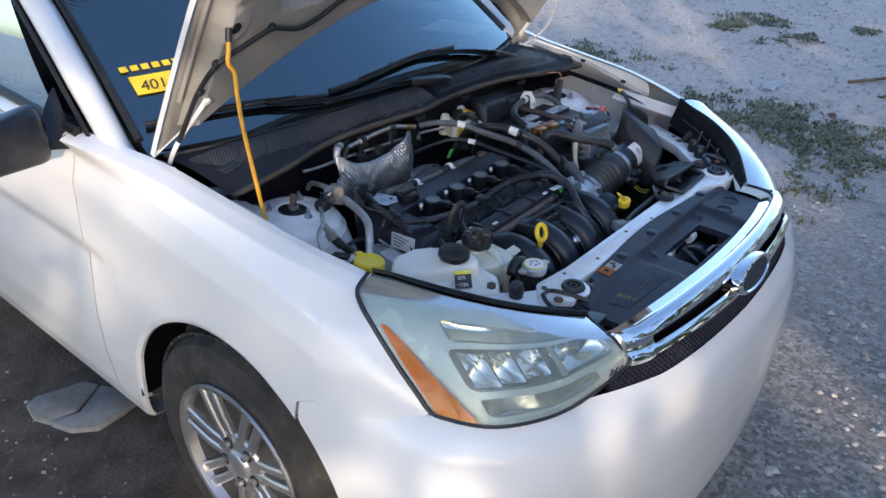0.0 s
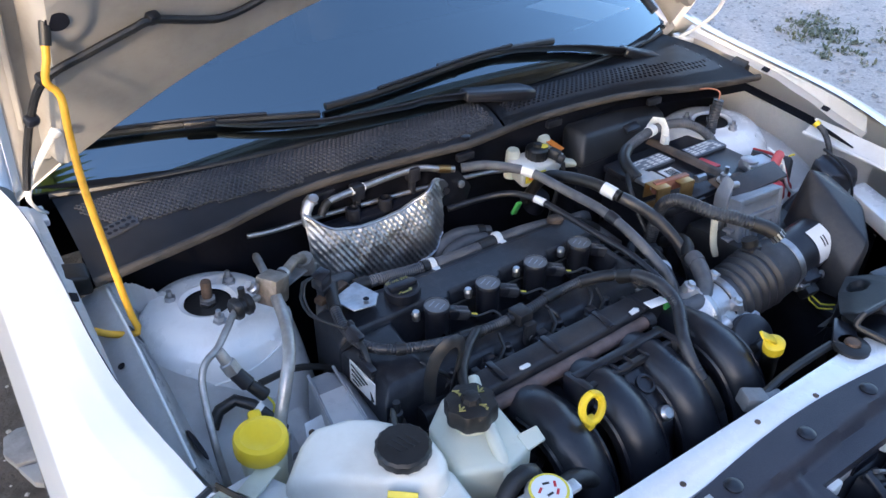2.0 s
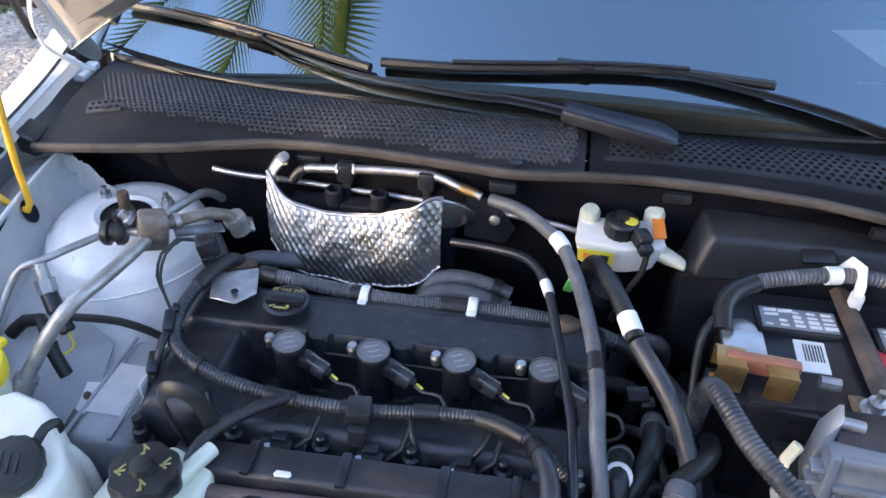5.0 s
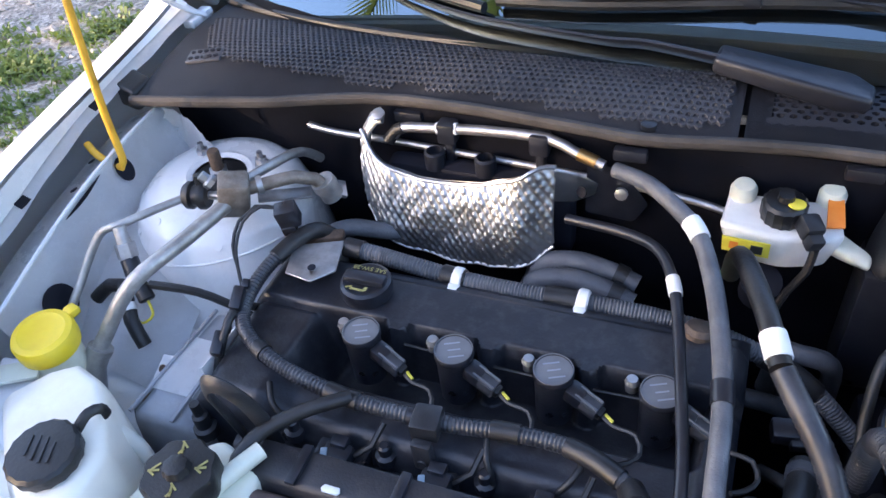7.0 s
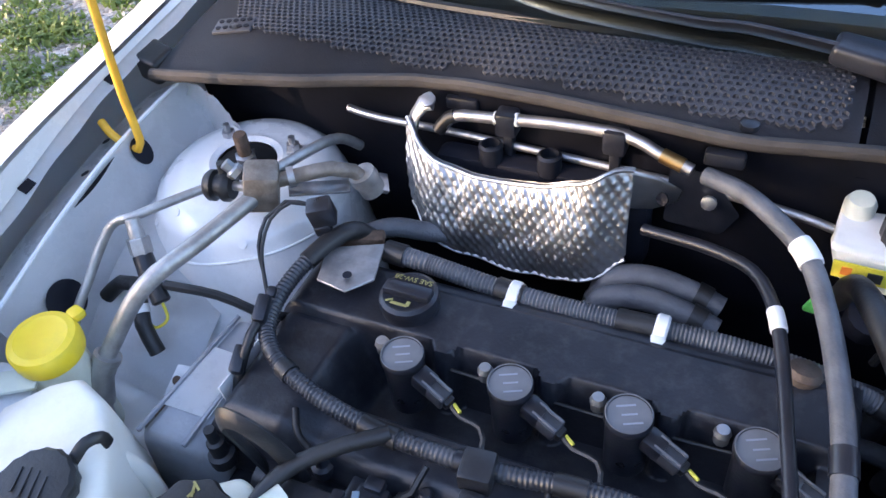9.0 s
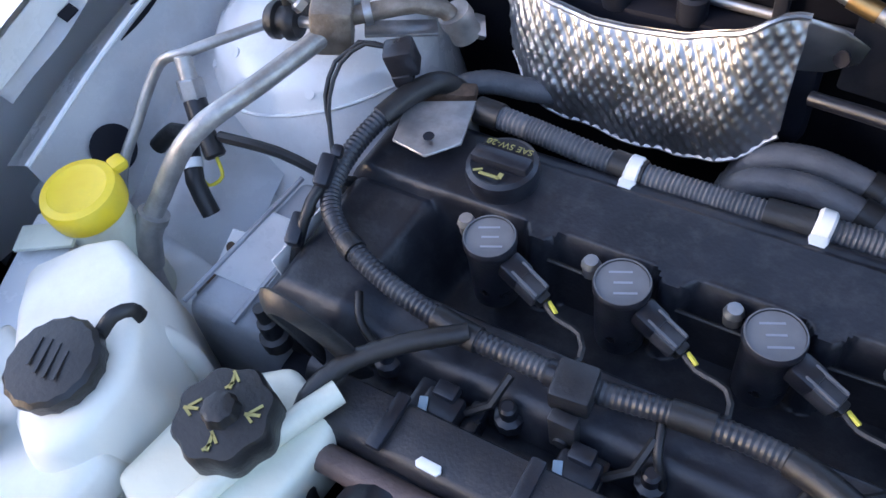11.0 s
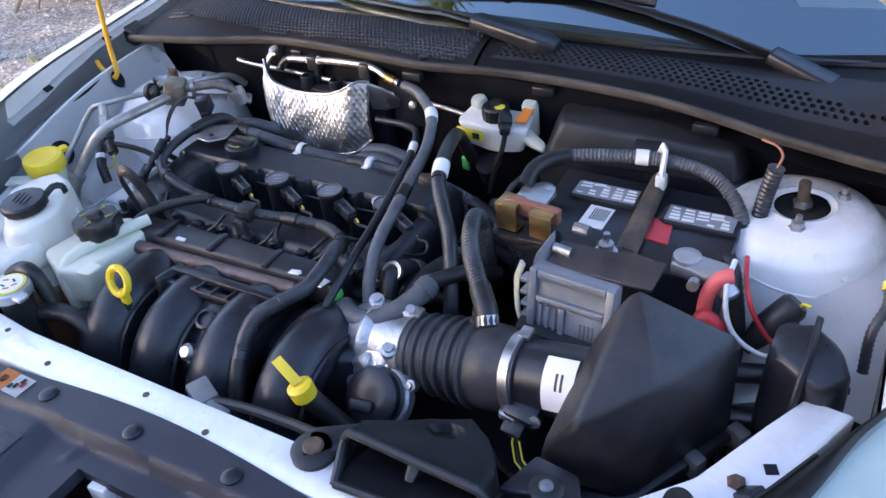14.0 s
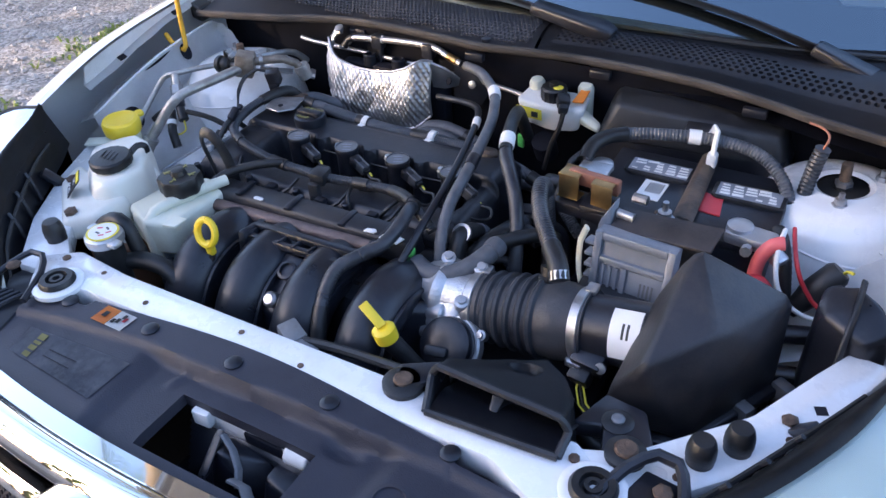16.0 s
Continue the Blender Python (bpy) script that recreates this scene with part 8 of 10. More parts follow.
def build_coolant():
    t = thing("coolant_tank", (-0.48, 0.53, 0.70), "white plastic coolant expansion tank with a black cap", "coolant tank")
    Shape().hull([(-0.585, 0.600, 0.70), (-0.515, 0.655, 0.70), (-0.440, 0.610, 0.70), (-0.402, 0.560, 0.70), (-0.402, 0.490, 0.70), (-0.470, 0.460, 0.72), (-0.560, 0.530, 0.72),
                  (-0.580, 0.595, 0.842), (-0.525, 0.645, 0.858), (-0.465, 0.625, 0.866), (-0.413, 0.560, 0.868), (-0.415, 0.510, 0.866), (-0.436, 0.487, 0.862), (-0.478, 0.510, 0.868), (-0.535, 0.560, 0.862)], 0.018, 4).done("tank", TANK, t)
    Shape().hull([(-0.575, 0.560, 0.80), (-0.402, 0.520, 0.80), (-0.405, 0.455, 0.80), (-0.450, 0.418, 0.80), (-0.552, 0.498, 0.80), (-0.570, 0.555, 0.838), (-0.408, 0.515, 0.842), (-0.412, 0.460, 0.840), (-0.452, 0.426, 0.836), (-0.546, 0.502, 0.838)], 0.010, 3).done("bolted_foot", TANK, t)
    Shape().lathe([(0.026, -0.02), (0.026, 0.004), (0.031, 0.005), (0.032, 0.010), (0.032, 0.016), (0.029, 0.019), (0.012, 0.0205)], (-0.455, 0.540, 0.866), (0, -0.05, 1), 32, 0.02, 16).done("cap", RUBBER, t, "black ribbed pressure cap")
    for k in range(4):
        Shape().box((-0.467 + 0.008 * k, 0.539, 0.8872), (0.0022, 0.026 - 0.004 * abs(k - 1.5), 0.0008), 0, (0, 0, 20)).done("moulded_print", BLACK_DUSTY, t)
    Shape().tube([(-0.446, 0.568, 0.876), (-0.441, 0.582, 0.884), (-0.436, 0.592, 0.880), (-0.436, 0.594, 0.868)], 0.0050, 10, step=0.004, flat=0.45).done("cap_strap", RUBBER, t)
    # label on the steep front
    e1, e2 = Vector((0.762, -0.648, 0)), Vector((0.44, 0.517, 0.734)).normalized()
    up = e1.cross(e2).normalized()
    c = Vector((-0.4895, 0.4880, 0.8535))
    turn = [math.degrees(a) for a in Matrix((e1, e2, up)).transposed().to_euler()]
    lab = Shape().plate([c + e1 * a * 0.0165 + e2 * b * 0.0175 for a, b in ((-1, -1), (1, -1), (1, 1), (-1, 1))], 0.0016).done("mix_label", INK, t, "black and yellow coolant mix label")
    Shape().plate([c + up * 0.0012 + e1 * a * 0.0165 + e2 * b for a, b in ((-1, 0.010), (1, 0.010), (1, 0.0175), (-1, 0.0175))], 0.0012).done("label_head", YELLOW_INK, lab)
    text("50%", lab, c + up * 0.0022 - e1 * 0.003 + e2 * 0.003, 0.010, PAPER, turn)
    text("+50%", lab, c + up * 0.0022 - e1 * 0.002 - e2 * 0.011, 0.010, PAPER, turn)
    for x, y, z in ((-0.530, 0.513, 0.8365), (-0.452, 0.446, 0.8375)):
        Shape().lathe([(0.010, 0), (0.010, 0.005), (0.006, 0.007)], (x, y, z), (-0.05, -0.1, 1), 6).done("bolt", RUST, t)
    Shape().tube([(-0.452, 0.60, 0.83), (-0.44, 0.605, 0.80), (-0.43, 0.60, 0.74)], 0.008, 10).done("side_seam", TANK, t)
    Shape().hull([(-0.470, 0.606, 0.60), (-0.398, 0.560, 0.60), (-0.398, 0.482, 0.60), (-0.470, 0.452, 0.60), (-0.470, 0.604, 0.765), (-0.3985, 0.560, 0.765), (-0.3985, 0.486, 0.765), (-0.470, 0.456, 0.765)], 0.012, 3).done("fluid_chamber", TANK_BROWN, t, "brown-stained lower chamber")


build_coolant()


def build_steering():
    t = thing("power_steering_tank", (-0.35, 0.55, 0.62), "aged pale power steering reservoir with a dark lobed cap", "reservoir")
    Shape().prism([(-0.403, 0.507), (-0.343, 0.482), (-0.302, 0.494), (-0.292, 0.602), (-0.345, 0.624), (-0.390, 0.590)], 0.772, 0.830, 0.008, seg=3).done("tank", TANK_OLD, t)
    Shape().prism([(-0.375, 0.515), (-0.335, 0.50), (-0.315, 0.545), (-0.355, 0.565)], 0.60, 0.775, 0.010, inset=-0.004, seg=3).done("lower_tank", TANK_BLUE, t, "bluish lower chamber")
    Shape().tube([(-0.300, 0.618, 0.838), (-0.322, 0.570, 0.838), (-0.344, 0.508, 0.834), (-0.346, 0.490, 0.82), (-0.340, 0.487, 0.77), (-0.336, 0.490, 0.70)], 0.0085, 10).done("flange", TANK_OLD, t)
    Shape().plate([(-0.312, 0.490, 0.826), (-0.286, 0.490, 0.830), (-0.282, 0.512, 0.832), (-0.310, 0.516, 0.828)], 0.004, 0.001).done("lug", TANK_OLD, t)
    Shape().lathe([(0.024, 0), (0.024, 0.014)], (-0.342, 0.566, 0.828), n=24).done("neck", TANK_OLD, t)
    c = Shape().lathe([(0.030, 0), (0.032, 0.004), (0.032, 0.022), (0.030, 0.026), (0.012, 0.027), (0.010, 0.034), (0.007, 0.035)], (-0.342, 0.566, 0.840), n=48, wave=0.05, waves=8).done("cap", RUBBER, t, "black lobed cap with yellow pictograms")
    for k, a in enumerate((20, 110, 200, 290)):
        x, y = -0.342 + 0.020 * math.cos(radians(a)), 0.566 + 0.020 * math.sin(radians(a))
        Shape().box((x, y, 0.8674), (0.010, 0.002, 0.0008), 0, (0, 0, a)).box((x, y + 0.004, 0.8674), (0.009, 0.0018, 0.0008), 0, (0, 0, a + 40)).box((x, y - 0.003, 0.8674), (0.006, 0.0018, 0.0008), 0, (0, 0, a - 40)).done("pictogram", FADED_INK, c)


build_steering()


def build_ps_cap():
    t = thing("coolant_filler", (-0.345, 0.418, 0.70), "metal filler cap with a white printed disc on a black elbow", "filler cap")
    Shape().lathe([(0.026, 0), (0.027, 0.006), (0.026, 0.012), (0.022, 0.015), (0.012, 0.016)], (-0.345, 0.418, 0.838), n=28).box((-0.372, 0.425, 0.846), (0.02, 0.016, 0.008), 0.003).box((-0.318, 0.411, 0.846), (0.02, 0.016, 0.008), 0.003).done("cap", ALU, t)
    d = Shape().lathe([(0.0195, 0), (0.0195, 0.0012)], (-0.345, 0.418, 0.8538), n=28).done("printed_disc", PAPER, t)
    Shape().lathe([(0.0226, 0), (0.0226, 0.0008)], (-0.345, 0.418, 0.8534), n=28).done("yellow_rim", YELLOW_INK, t)
    for k, (dx, dy, a) in enumerate(((-0.009, 0.004, 30), (0.002, 0.008, -20), (0.010, 0.002, 60), (-0.003, -0.006, 0), (0.006, -0.008, 40))):
        Shape().box((-0.345 + dx, 0.418 + dy, 0.8549), (0.008, 0.003, 0.0006), 0, (0, 0, a)).done("print_mark", INK if k % 2 else RED, d)
    Shape().lathe([(0.020, -0.14), (0.021, 0.0)], (-0.345, 0.418, 0.84), n=20).done("neck", RUBBER, t)
    Shape().tube([(-0.345, 0.425, 0.795), (-0.310, 0.440, 0.800), (-0.270, 0.445, 0.795), (-0.245, 0.440, 0.775), (-0.240, 0.42, 0.74)], 0.013, 12).done("elbow", RUBBER, t)
    Shape().tube([(-0.385, 0.445, 0.835), (-0.365, 0.452, 0.848), (-0.34, 0.452, 0.845), (-0.325, 0.45, 0.80)], 0.011, 10).done("side_hose", RUBBER, t)


build_ps_cap()


# ---- dipsticks ----
def build_dipsticks():
    d = thing("oil_dipstick", (-0.216, 0.49, 0.70), "yellow ring-handled oil dipstick", "dipstick")
    ring = [(-0.216 + 0.0165 * math.sin(a), 0.486 + 0.006 * math.cos(a), 0.848 + 0.0175 * math.cos(a)) for a in (2 * math.pi * i / 20 for i in range(20))]
    Shape().tube([*ring, ring[0]], 0.0052, 8, step=0.004).done("ring_handle", YELLOW, d)
    Shape().box((-0.216, 0.486, 0.822), (0.013, 0.010, 0.022), 0.003).done("handle_stem", YELLOW, d)
    Shape().tube([(-0.216, 0.486, 0.812), (-0.214, 0.470, 0.76), (-0.212, 0.45, 0.68), (-0.21, 0.44, 0.5)], 0.0055, 8).done("guide_tube", RUBBER, d)
    t = thing("gearbox_dipstick", (0.101, 0.45, 0.70), "yellow capped gearbox dipstick with a flat tab", "dipstick")
    Shape().lathe([(0.0145, -0.008), (0.0150, 0.0), (0.0150, 0.008), (0.012, 0.0105), (0.006, 0.011)], (0.101, 0.450, 0.818), (-0.25, -0.1, 1), 20).done("cap", YELLOW, t)
    Shape().hull([p + Vector((-0.0026, -0.0052, -0.0019)) * s + Vector((0.0012, -0.001, 0.0014)) * h for p in (Vector((0.098, 0.449, 0.830)), Vector((0.069, 0.454, 0.851))) for s in (-1, 1) for h in (-1, 1)], 0.0006).done("tab", YELLOW, t)
    Shape().tube([(0.103, 0.451, 0.812), (0.125, 0.463, 0.770), (0.15, 0.475, 0.72), (0.16, 0.49, 0.62)], 0.0125, 12).done("guide_tube", RUBBER, t)


build_dipsticks()


# ---- air intake ----
def build_throttle():
    t = thing("throttle_body", (0.13, 0.575, 0.70), "grey cast aluminium throttle body with a black motor cap", "throttle body")
    Shape().lathe([(0.040, -0.02), (0.046, 0), (0.050, 0.006), (0.049, 0.014), (0.044, 0.02), (0.043, 0.055)], (0.100, 0.590, 0.778), (1, -0.02, 0.05), 36).done("barrel", ALU, t)
    Shape().hull([(0.100, 0.560, 0.806), (0.150, 0.556, 0.808), (0.152, 0.612, 0.826), (0.098, 0.612, 0.824), (0.098, 0.535, 0.75), (0.152, 0.532, 0.75), (0.10, 0.63, 0.77), (0.15, 0.63, 0.77), (0.105, 0.530, 0.775), (0.148, 0.526, 0.775)], 0.012, 3).done("casting", ALU, t)
    for x, y, z in ((0.152, 0.604, 0.824), (0.150, 0.552, 0.806), (0.102, 0.606, 0.824)):
        Shape().lathe([(0.010, -0.006), (0.010, 0.006), (0.006, 0.007), (0.006, 0.012)], (x, y, z), (0.2, -0.3, 1), 10).done("ear", ALU, t)
    Shape().cyl((0.092, 0.548, 0.775), (0.130, 0.545, 0.786), 0.0105, 0.0135, 16, 0.003).done("spigot", ALU, t)
    Shape().cyl((0.100, 0.530, 0.757), (0.126, 0.528, 0.764), 0.0085, 0.0095, 14, 0.002).done("spigot", ALU, t)
    c, axm = Vector((0.150, 0.520, 0.760)), Vector((-0.10, -0.72, 0.68)).normalized()
    Shape().lathe([(0.030, -0.030), (0.034, -0.016), (0.041, -0.012), (0.0415, 0.001), (0.039, 0.004)], c, axm, 36).done("motor_flange", ALU, t)
    cap = Shape().lathe([(0.0365, 0), (0.0370, 0.008), (0.0350, 0.009), (0.0350, 0.013), (0.0365, 0.014), (0.0355, 0.020), (0.030, 0.0235), (0.012, 0.025)], c, axm, 36).done("motor_cap", BLACK, t, "black round motor cap")
    Shape().box(c + axm * 0.026 + Vector((-0.004, -0.006, -0.010)), (0.030, 0.014, 0.022), 0.004, (45, 0, 10)).done("motor_plug", BLACK_DUSTY, cap)
    q = axm.to_track_quat("Z", "Y").to_matrix()
    for k in (40, 160, 280):
        d = q @ Vector((0.043 * math.cos(radians(k)), 0.043 * math.sin(radians(k)), -0.004))
        Shape().lathe([(0.0075, -0.008), (0.0075, 0.004), (0.0045, 0.005), (0.0045, 0.009)], c + d, axm, 10).done("screw", STEEL, t)
    Shape().grid(lambda u, v: c + q @ Vector((0.0418 * math.sin(1.1 * (u - 0.5) + 0.35), 0.0418 * math.cos(1.1 * (u - 0.5) + 0.35), -0.010 + 0.010 * v)), 10, 2).done("data_label", PAPER, t, solid=False)


build_throttle()


def build_intake():
    t = thing("intake_hose", (0.22, 0.585, 0.74), "black ribbed rubber intake hose with steel clamps", "intake hose")
    a0, ax = Vector((0.150, 0.588, 0.780)), Vector((1, -0.02, 0.16)).normalized()
    prof = [(0.041, 0.0), (0.0445, 0.003), (0.0450, 0.024)]
    h = 0.026
    for k in range(5):
        w = 0.0012 * k
        prof += [(0.0425 + w, h), (0.0420 + w, h + 0.0030), (0.0465 + w, h + 0.0060), (0.0490 + w, h + 0.0090), (0.0480 + w, h + 0.0126), (0.0440 + w, h + 0.0150)]
        h += 0.0165
    prof += [(0.0490, h + 0.002), (0.0505, h + 0.012), (0.0495, h + 0.026), (0.0460, h + 0.036), (0.0455, h + 0.058)]
    Shape().lathe(prof, a0, ax, 48).done("bellows", BELLOWS, t)
    end = a0 + ax * (h + 0.05)
    for c in (a0 + ax * 0.004, a0 + ax * (h + 0.042)):
        cl = Shape().lathe([(0.0455, 0), (0.0472, 0.001), (0.0472, 0.012), (0.0455, 0.013)], c, ax, 48).done("clamp", STEEL, t, "steel hose clamp")
        Shape().box(c + ax * 0.006 + Vector((0, -0.041, -0.026)), (0.016, 0.012, 0.012), 0.003).done("clamp_screw", STEEL, cl)
        Shape().cyl(c + ax * 0.006 + Vector((-0.004, -0.047, -0.022)), c + ax * 0.006 + Vector((0.016, -0.050, -0.022)), 0.0052, 0.0052, 8, 0.001).done("clamp_bolt", STEEL, cl)
        Shape().box(c + ax * 0.006 + Vector((0, 0.018, 0.044)), (0.014, 0.018, 0.008), 0.002).done("clamp_lug", STEEL, cl)
    Shape().lathe([(0.015, 0), (0.016, 0.012), (0.013, 0.014), (0.013, 0.026)], a0 + ax * 0.105 + Vector((-0.004, 0.018, 0.036)), (-0.12, 0.35, 0.9), 18).done("breather_spigot", RUBBER, t)
    m = thing("air_flow_meter", end, "black air flow meter tube with a white label", "sensor")
    Shape().lathe([(0.041, 0), (0.042, 0.10)], end, ax, 36).done("tube", BLACK, m)
    Shape().box(end + Vector((0.020, -0.042, -0.016)), (0.040, 0.022, 0.026), 0.004, (24, 0, -8)).done("connector", BLACK, m)
    Shape().box(end + Vector((0.014, -0.052, -0.034)), (0.026, 0.018, 0.024), 0.003, (30, 0, -8)).done("plug", RUBBER, m)
    Shape().lathe([(0.007, 0), (0.007, 0.003), (0.003, 0.004)], end + Vector((0.038, -0.052, -0.010)), (0, -0.9, 0.4), 10).done("screw", STEEL, m)
    side = ax.cross(Vector((0, 0, 1))).normalized()
    up = side.cross(ax)
    lab = Shape().grid(lambda u, v: end + ax * (0.043 + 0.036 * u) + (up * math.sin(radians(-5 + 85 * v)) + side * math.cos(radians(-5 + 85 * v))) * 0.0428, 4, 12).done("label", PAPER, m, "white label with unreadable print", solid=False)
    for k in range(2):
        Shape().grid(lambda u, v: end + ax * (0.058 + 0.006 * k + 0.003 * u) + (up * math.sin(radians(30 + 25 * v)) + side * math.cos(radians(30 + 25 * v))) * 0.0432, 1, 6).done("print_bar", INK, lab, solid=False)
    for k in range(3):
        o = Vector((0.004 * k - 0.004, 0.001 * k, 0.002 * k))
        Shape().tube([end + o + Vector((0.016, -0.048, -0.030)), end + o + Vector((0.017, -0.060, -0.048)), end + o + Vector((0.026, -0.073, -0.060)), end + o + Vector((0.05, -0.085, -0.065))], 0.0014, 6).done("lead", YELLOW_INK if k != 1 else RUBBER, m)


build_intake()


def build_airbox():
    t = thing("air_filter_box", (0.44, 0.60, 0.40), "dusty black plastic air filter box", "air filter box")
    A, B, C, D = (0.410, 0.637, 0.926), (0.522, 0.662, 0.872), (0.460, 0.553, 0.876), (0.398, 0.496, 0.850)
    Shape().hull([A, B, C, D, (0.384, 0.600, 0.876), (0.366, 0.498, 0.806), (0.360, 0.497, 0.755), (0.452, 0.522, 0.735), (0.525, 0.662, 0.735), (0.405, 0.668, 0.735), (0.360, 0.60, 0.745), (0.50, 0.596, 0.850)], 0.008, 4).done("lid", AIRBOX, t, sharp=30)
    Shape().prism([(0.345, 0.485), (0.455, 0.512), (0.537, 0.662), (0.40, 0.678), (0.352, 0.60)], 0.722, 0.738, 0.004).done("flange", BLACK, t)
    Shape().prism([(0.355, 0.497), (0.450, 0.522), (0.525, 0.660), (0.40, 0.668), (0.36, 0.60)], 0.42, 0.724, 0.006).done("base", BLACK, t)
    ribs = Shape()
    for k in range(9):
        u = k / 8
        p = Vector((0.350, 0.490, 0.69)).lerp(Vector((0.450, 0.515, 0.69)), u)
        ribs.box(p, (0.004, 0.012, 0.075), 0.001, (0, 0, 14))
        p = Vector((0.455, 0.520, 0.69)).lerp(Vector((0.528, 0.655, 0.69)), u)
        ribs.box(p, (0.012, 0.004, 0.075), 0.001, (0, 0, 61))
    ribs.done("ribs", BLACK, t)
    Shape().lathe([(0.006, 0), (0.005, 0.003)], (0.432, 0.628, 0.892), (0.2, -0.3, 0.9), 10).done("screw", STEEL, t)
    Shape().tube([(0.335, 0.475, 0.76), (0.36, 0.470, 0.735), (0.42, 0.480, 0.728), (0.47, 0.495, 0.725)], 0.011, 10).done("bundle", RUBBER, t)
    for x, y in ((0.535, 0.655), (0.50, 0.60)):
        Shape().box((x, y, 0.73), (0.018, 0.024, 0.03), 0.004, (0, 0, 60)).done("clip", STEEL_GREY, t)


build_airbox()


def build_snorkel():
    t = thing("intake_snorkel", (0.27, 0.43, 0.76), "black plastic air intake snorkel with a wide mouth", "intake duct")

    def brow(u):
        """Upper edge of the mouth."""
        k = min(1.0, min(u, 1 - u) / 0.07)
        return Vector((0.201 + 0.160 * u, 0.395 - 0.005 * u, 0.846 + 0.016 * math.sqrt(k * (2 - k)) - 0.004 * u))

    def lip(u):
        return Vector((0.216 + 0.145 * u, 0.353 + 0.009 * u, 0.836 - 0.002 * u))

    def tail(u):
        return Vector((ramp(u, [(0, 0.204), (0.5, 0.262), (0.8, 0.302), (1, 0.350)]), ramp(u, [(0, 0.422), (0.25, 0.442), (0.5, 0.460), (0.8, 0.474), (0.92, 0.455), (1, 0.430)]), 0.848 - 0.010 * math.sin(math.pi * u)))

    def roof(u, v):
        p = brow(u).lerp(tail(u), v) + Vector((0, 0, 0.004 * math.sin(math.pi * v) * math.sin(math.pi * u)))
        r = math.hypot((p.x - 0.287) / 0.017, (p.y - 0.447) / 0.011)
        return p - Vector((0, 0, 0.010 * min(1.0, max(0.0, (1.15 - r) / 0.4))))
    Shape().grid(roof, 60, 30, 0.004).done("roof", BLACK_DUSTY, t)
    for u in (0, 1):
        Shape().grid(lambda a, b: lip(u).lerp(roof(u, b), a) + Vector((0, 0.055 * b * (1 - a), -0.035 * b * (1 - a))), 6, 8, 0.005).done("cheek", BLACK_DUSTY, t)
    Shape().grid(lambda a, b: lip(a) + Vector((0, 0.10 * b, -0.001 - 0.060 * max(0.0, b - 0.38))), 14, 12, 0.003).done("floor", BLACK, t)
    Shape().grid(lambda a, b: tail(a).lerp(lip(a) + Vector((0, 0.10, -0.055)), b) - Vector((0, 0, 0.003)), 14, 5, 0.004).done("back", BLACK, t)
    Shape().tube([lip(0), lip(0).lerp(brow(0), 0.5), *[brow(u / 16) for u in range(17)], lip(1).lerp(brow(1), 0.5), lip(1)], 0.0048, 8, step=0.006).done("rim", BLACK_DUSTY, t)
    Shape().tube([lip(u / 6) for u in range(7)], 0.0045, 8).done("lower_rim", BLACK_DUSTY, t)
    Shape().hull([(0.275, 0.376, 0.828), (0.281, 0.376, 0.828), (0.268, 0.415, 0.852), (0.288, 0.415, 0.852), (0.266, 0.44, 0.80), (0.290, 0.44, 0.80)], 0.002).done("divider", BLACK_DUSTY, t)
    for x, y, z, r in ((0.172, 0.380, 0.829, 0.024), (0.418, 0.399, 0.8285, 0.021), (0.396, 0.440, 0.819, 0.017)):
        b = Shape().lathe([(r, 0), (r, 0.006), (r - 0.005, 0.009)], (x, y, z), n=24).done("lug", RUBBER, t)
        q = r * (0.46 if r > 0.02 else 0.42) * (1.25 if r == 0.021 else 1.0)
        Shape().lathe([(q, 0), (q, 0.003), (q - 0.002, 0.005), (q * 0.45, 0.0055)], (x, y, z + 0.008), n=18).done("bolt_cap", RUST if r > 0.02 else STEEL_GREY, b, "brown corroded bolt" if r > 0.02 else "dull grey bolt")
    Shape().prism([(0.352, 0.420), (0.384, 0.430), (0.398, 0.380), (0.436, 0.380), (0.440, 0.424), (0.418, 0.468), (0.372, 0.474)], 0.800, 0.824, 0.004).done("arm", BLACK, t)
    Shape().prism([(0.168, 0.36), (0.21, 0.40), (0.205, 0.43), (0.155, 0.40)], 0.8305, 0.838, 0.003).done("arm", BLACK, t)
    Shape().tube([(0.162, 0.402, 0.825), (0.12, 0.405, 0.820), (0.06, 0.405, 0.815), (0.0, 0.398, 0.812)], 0.006, 8).done("hose_under", RUBBER, t)


build_snorkel()


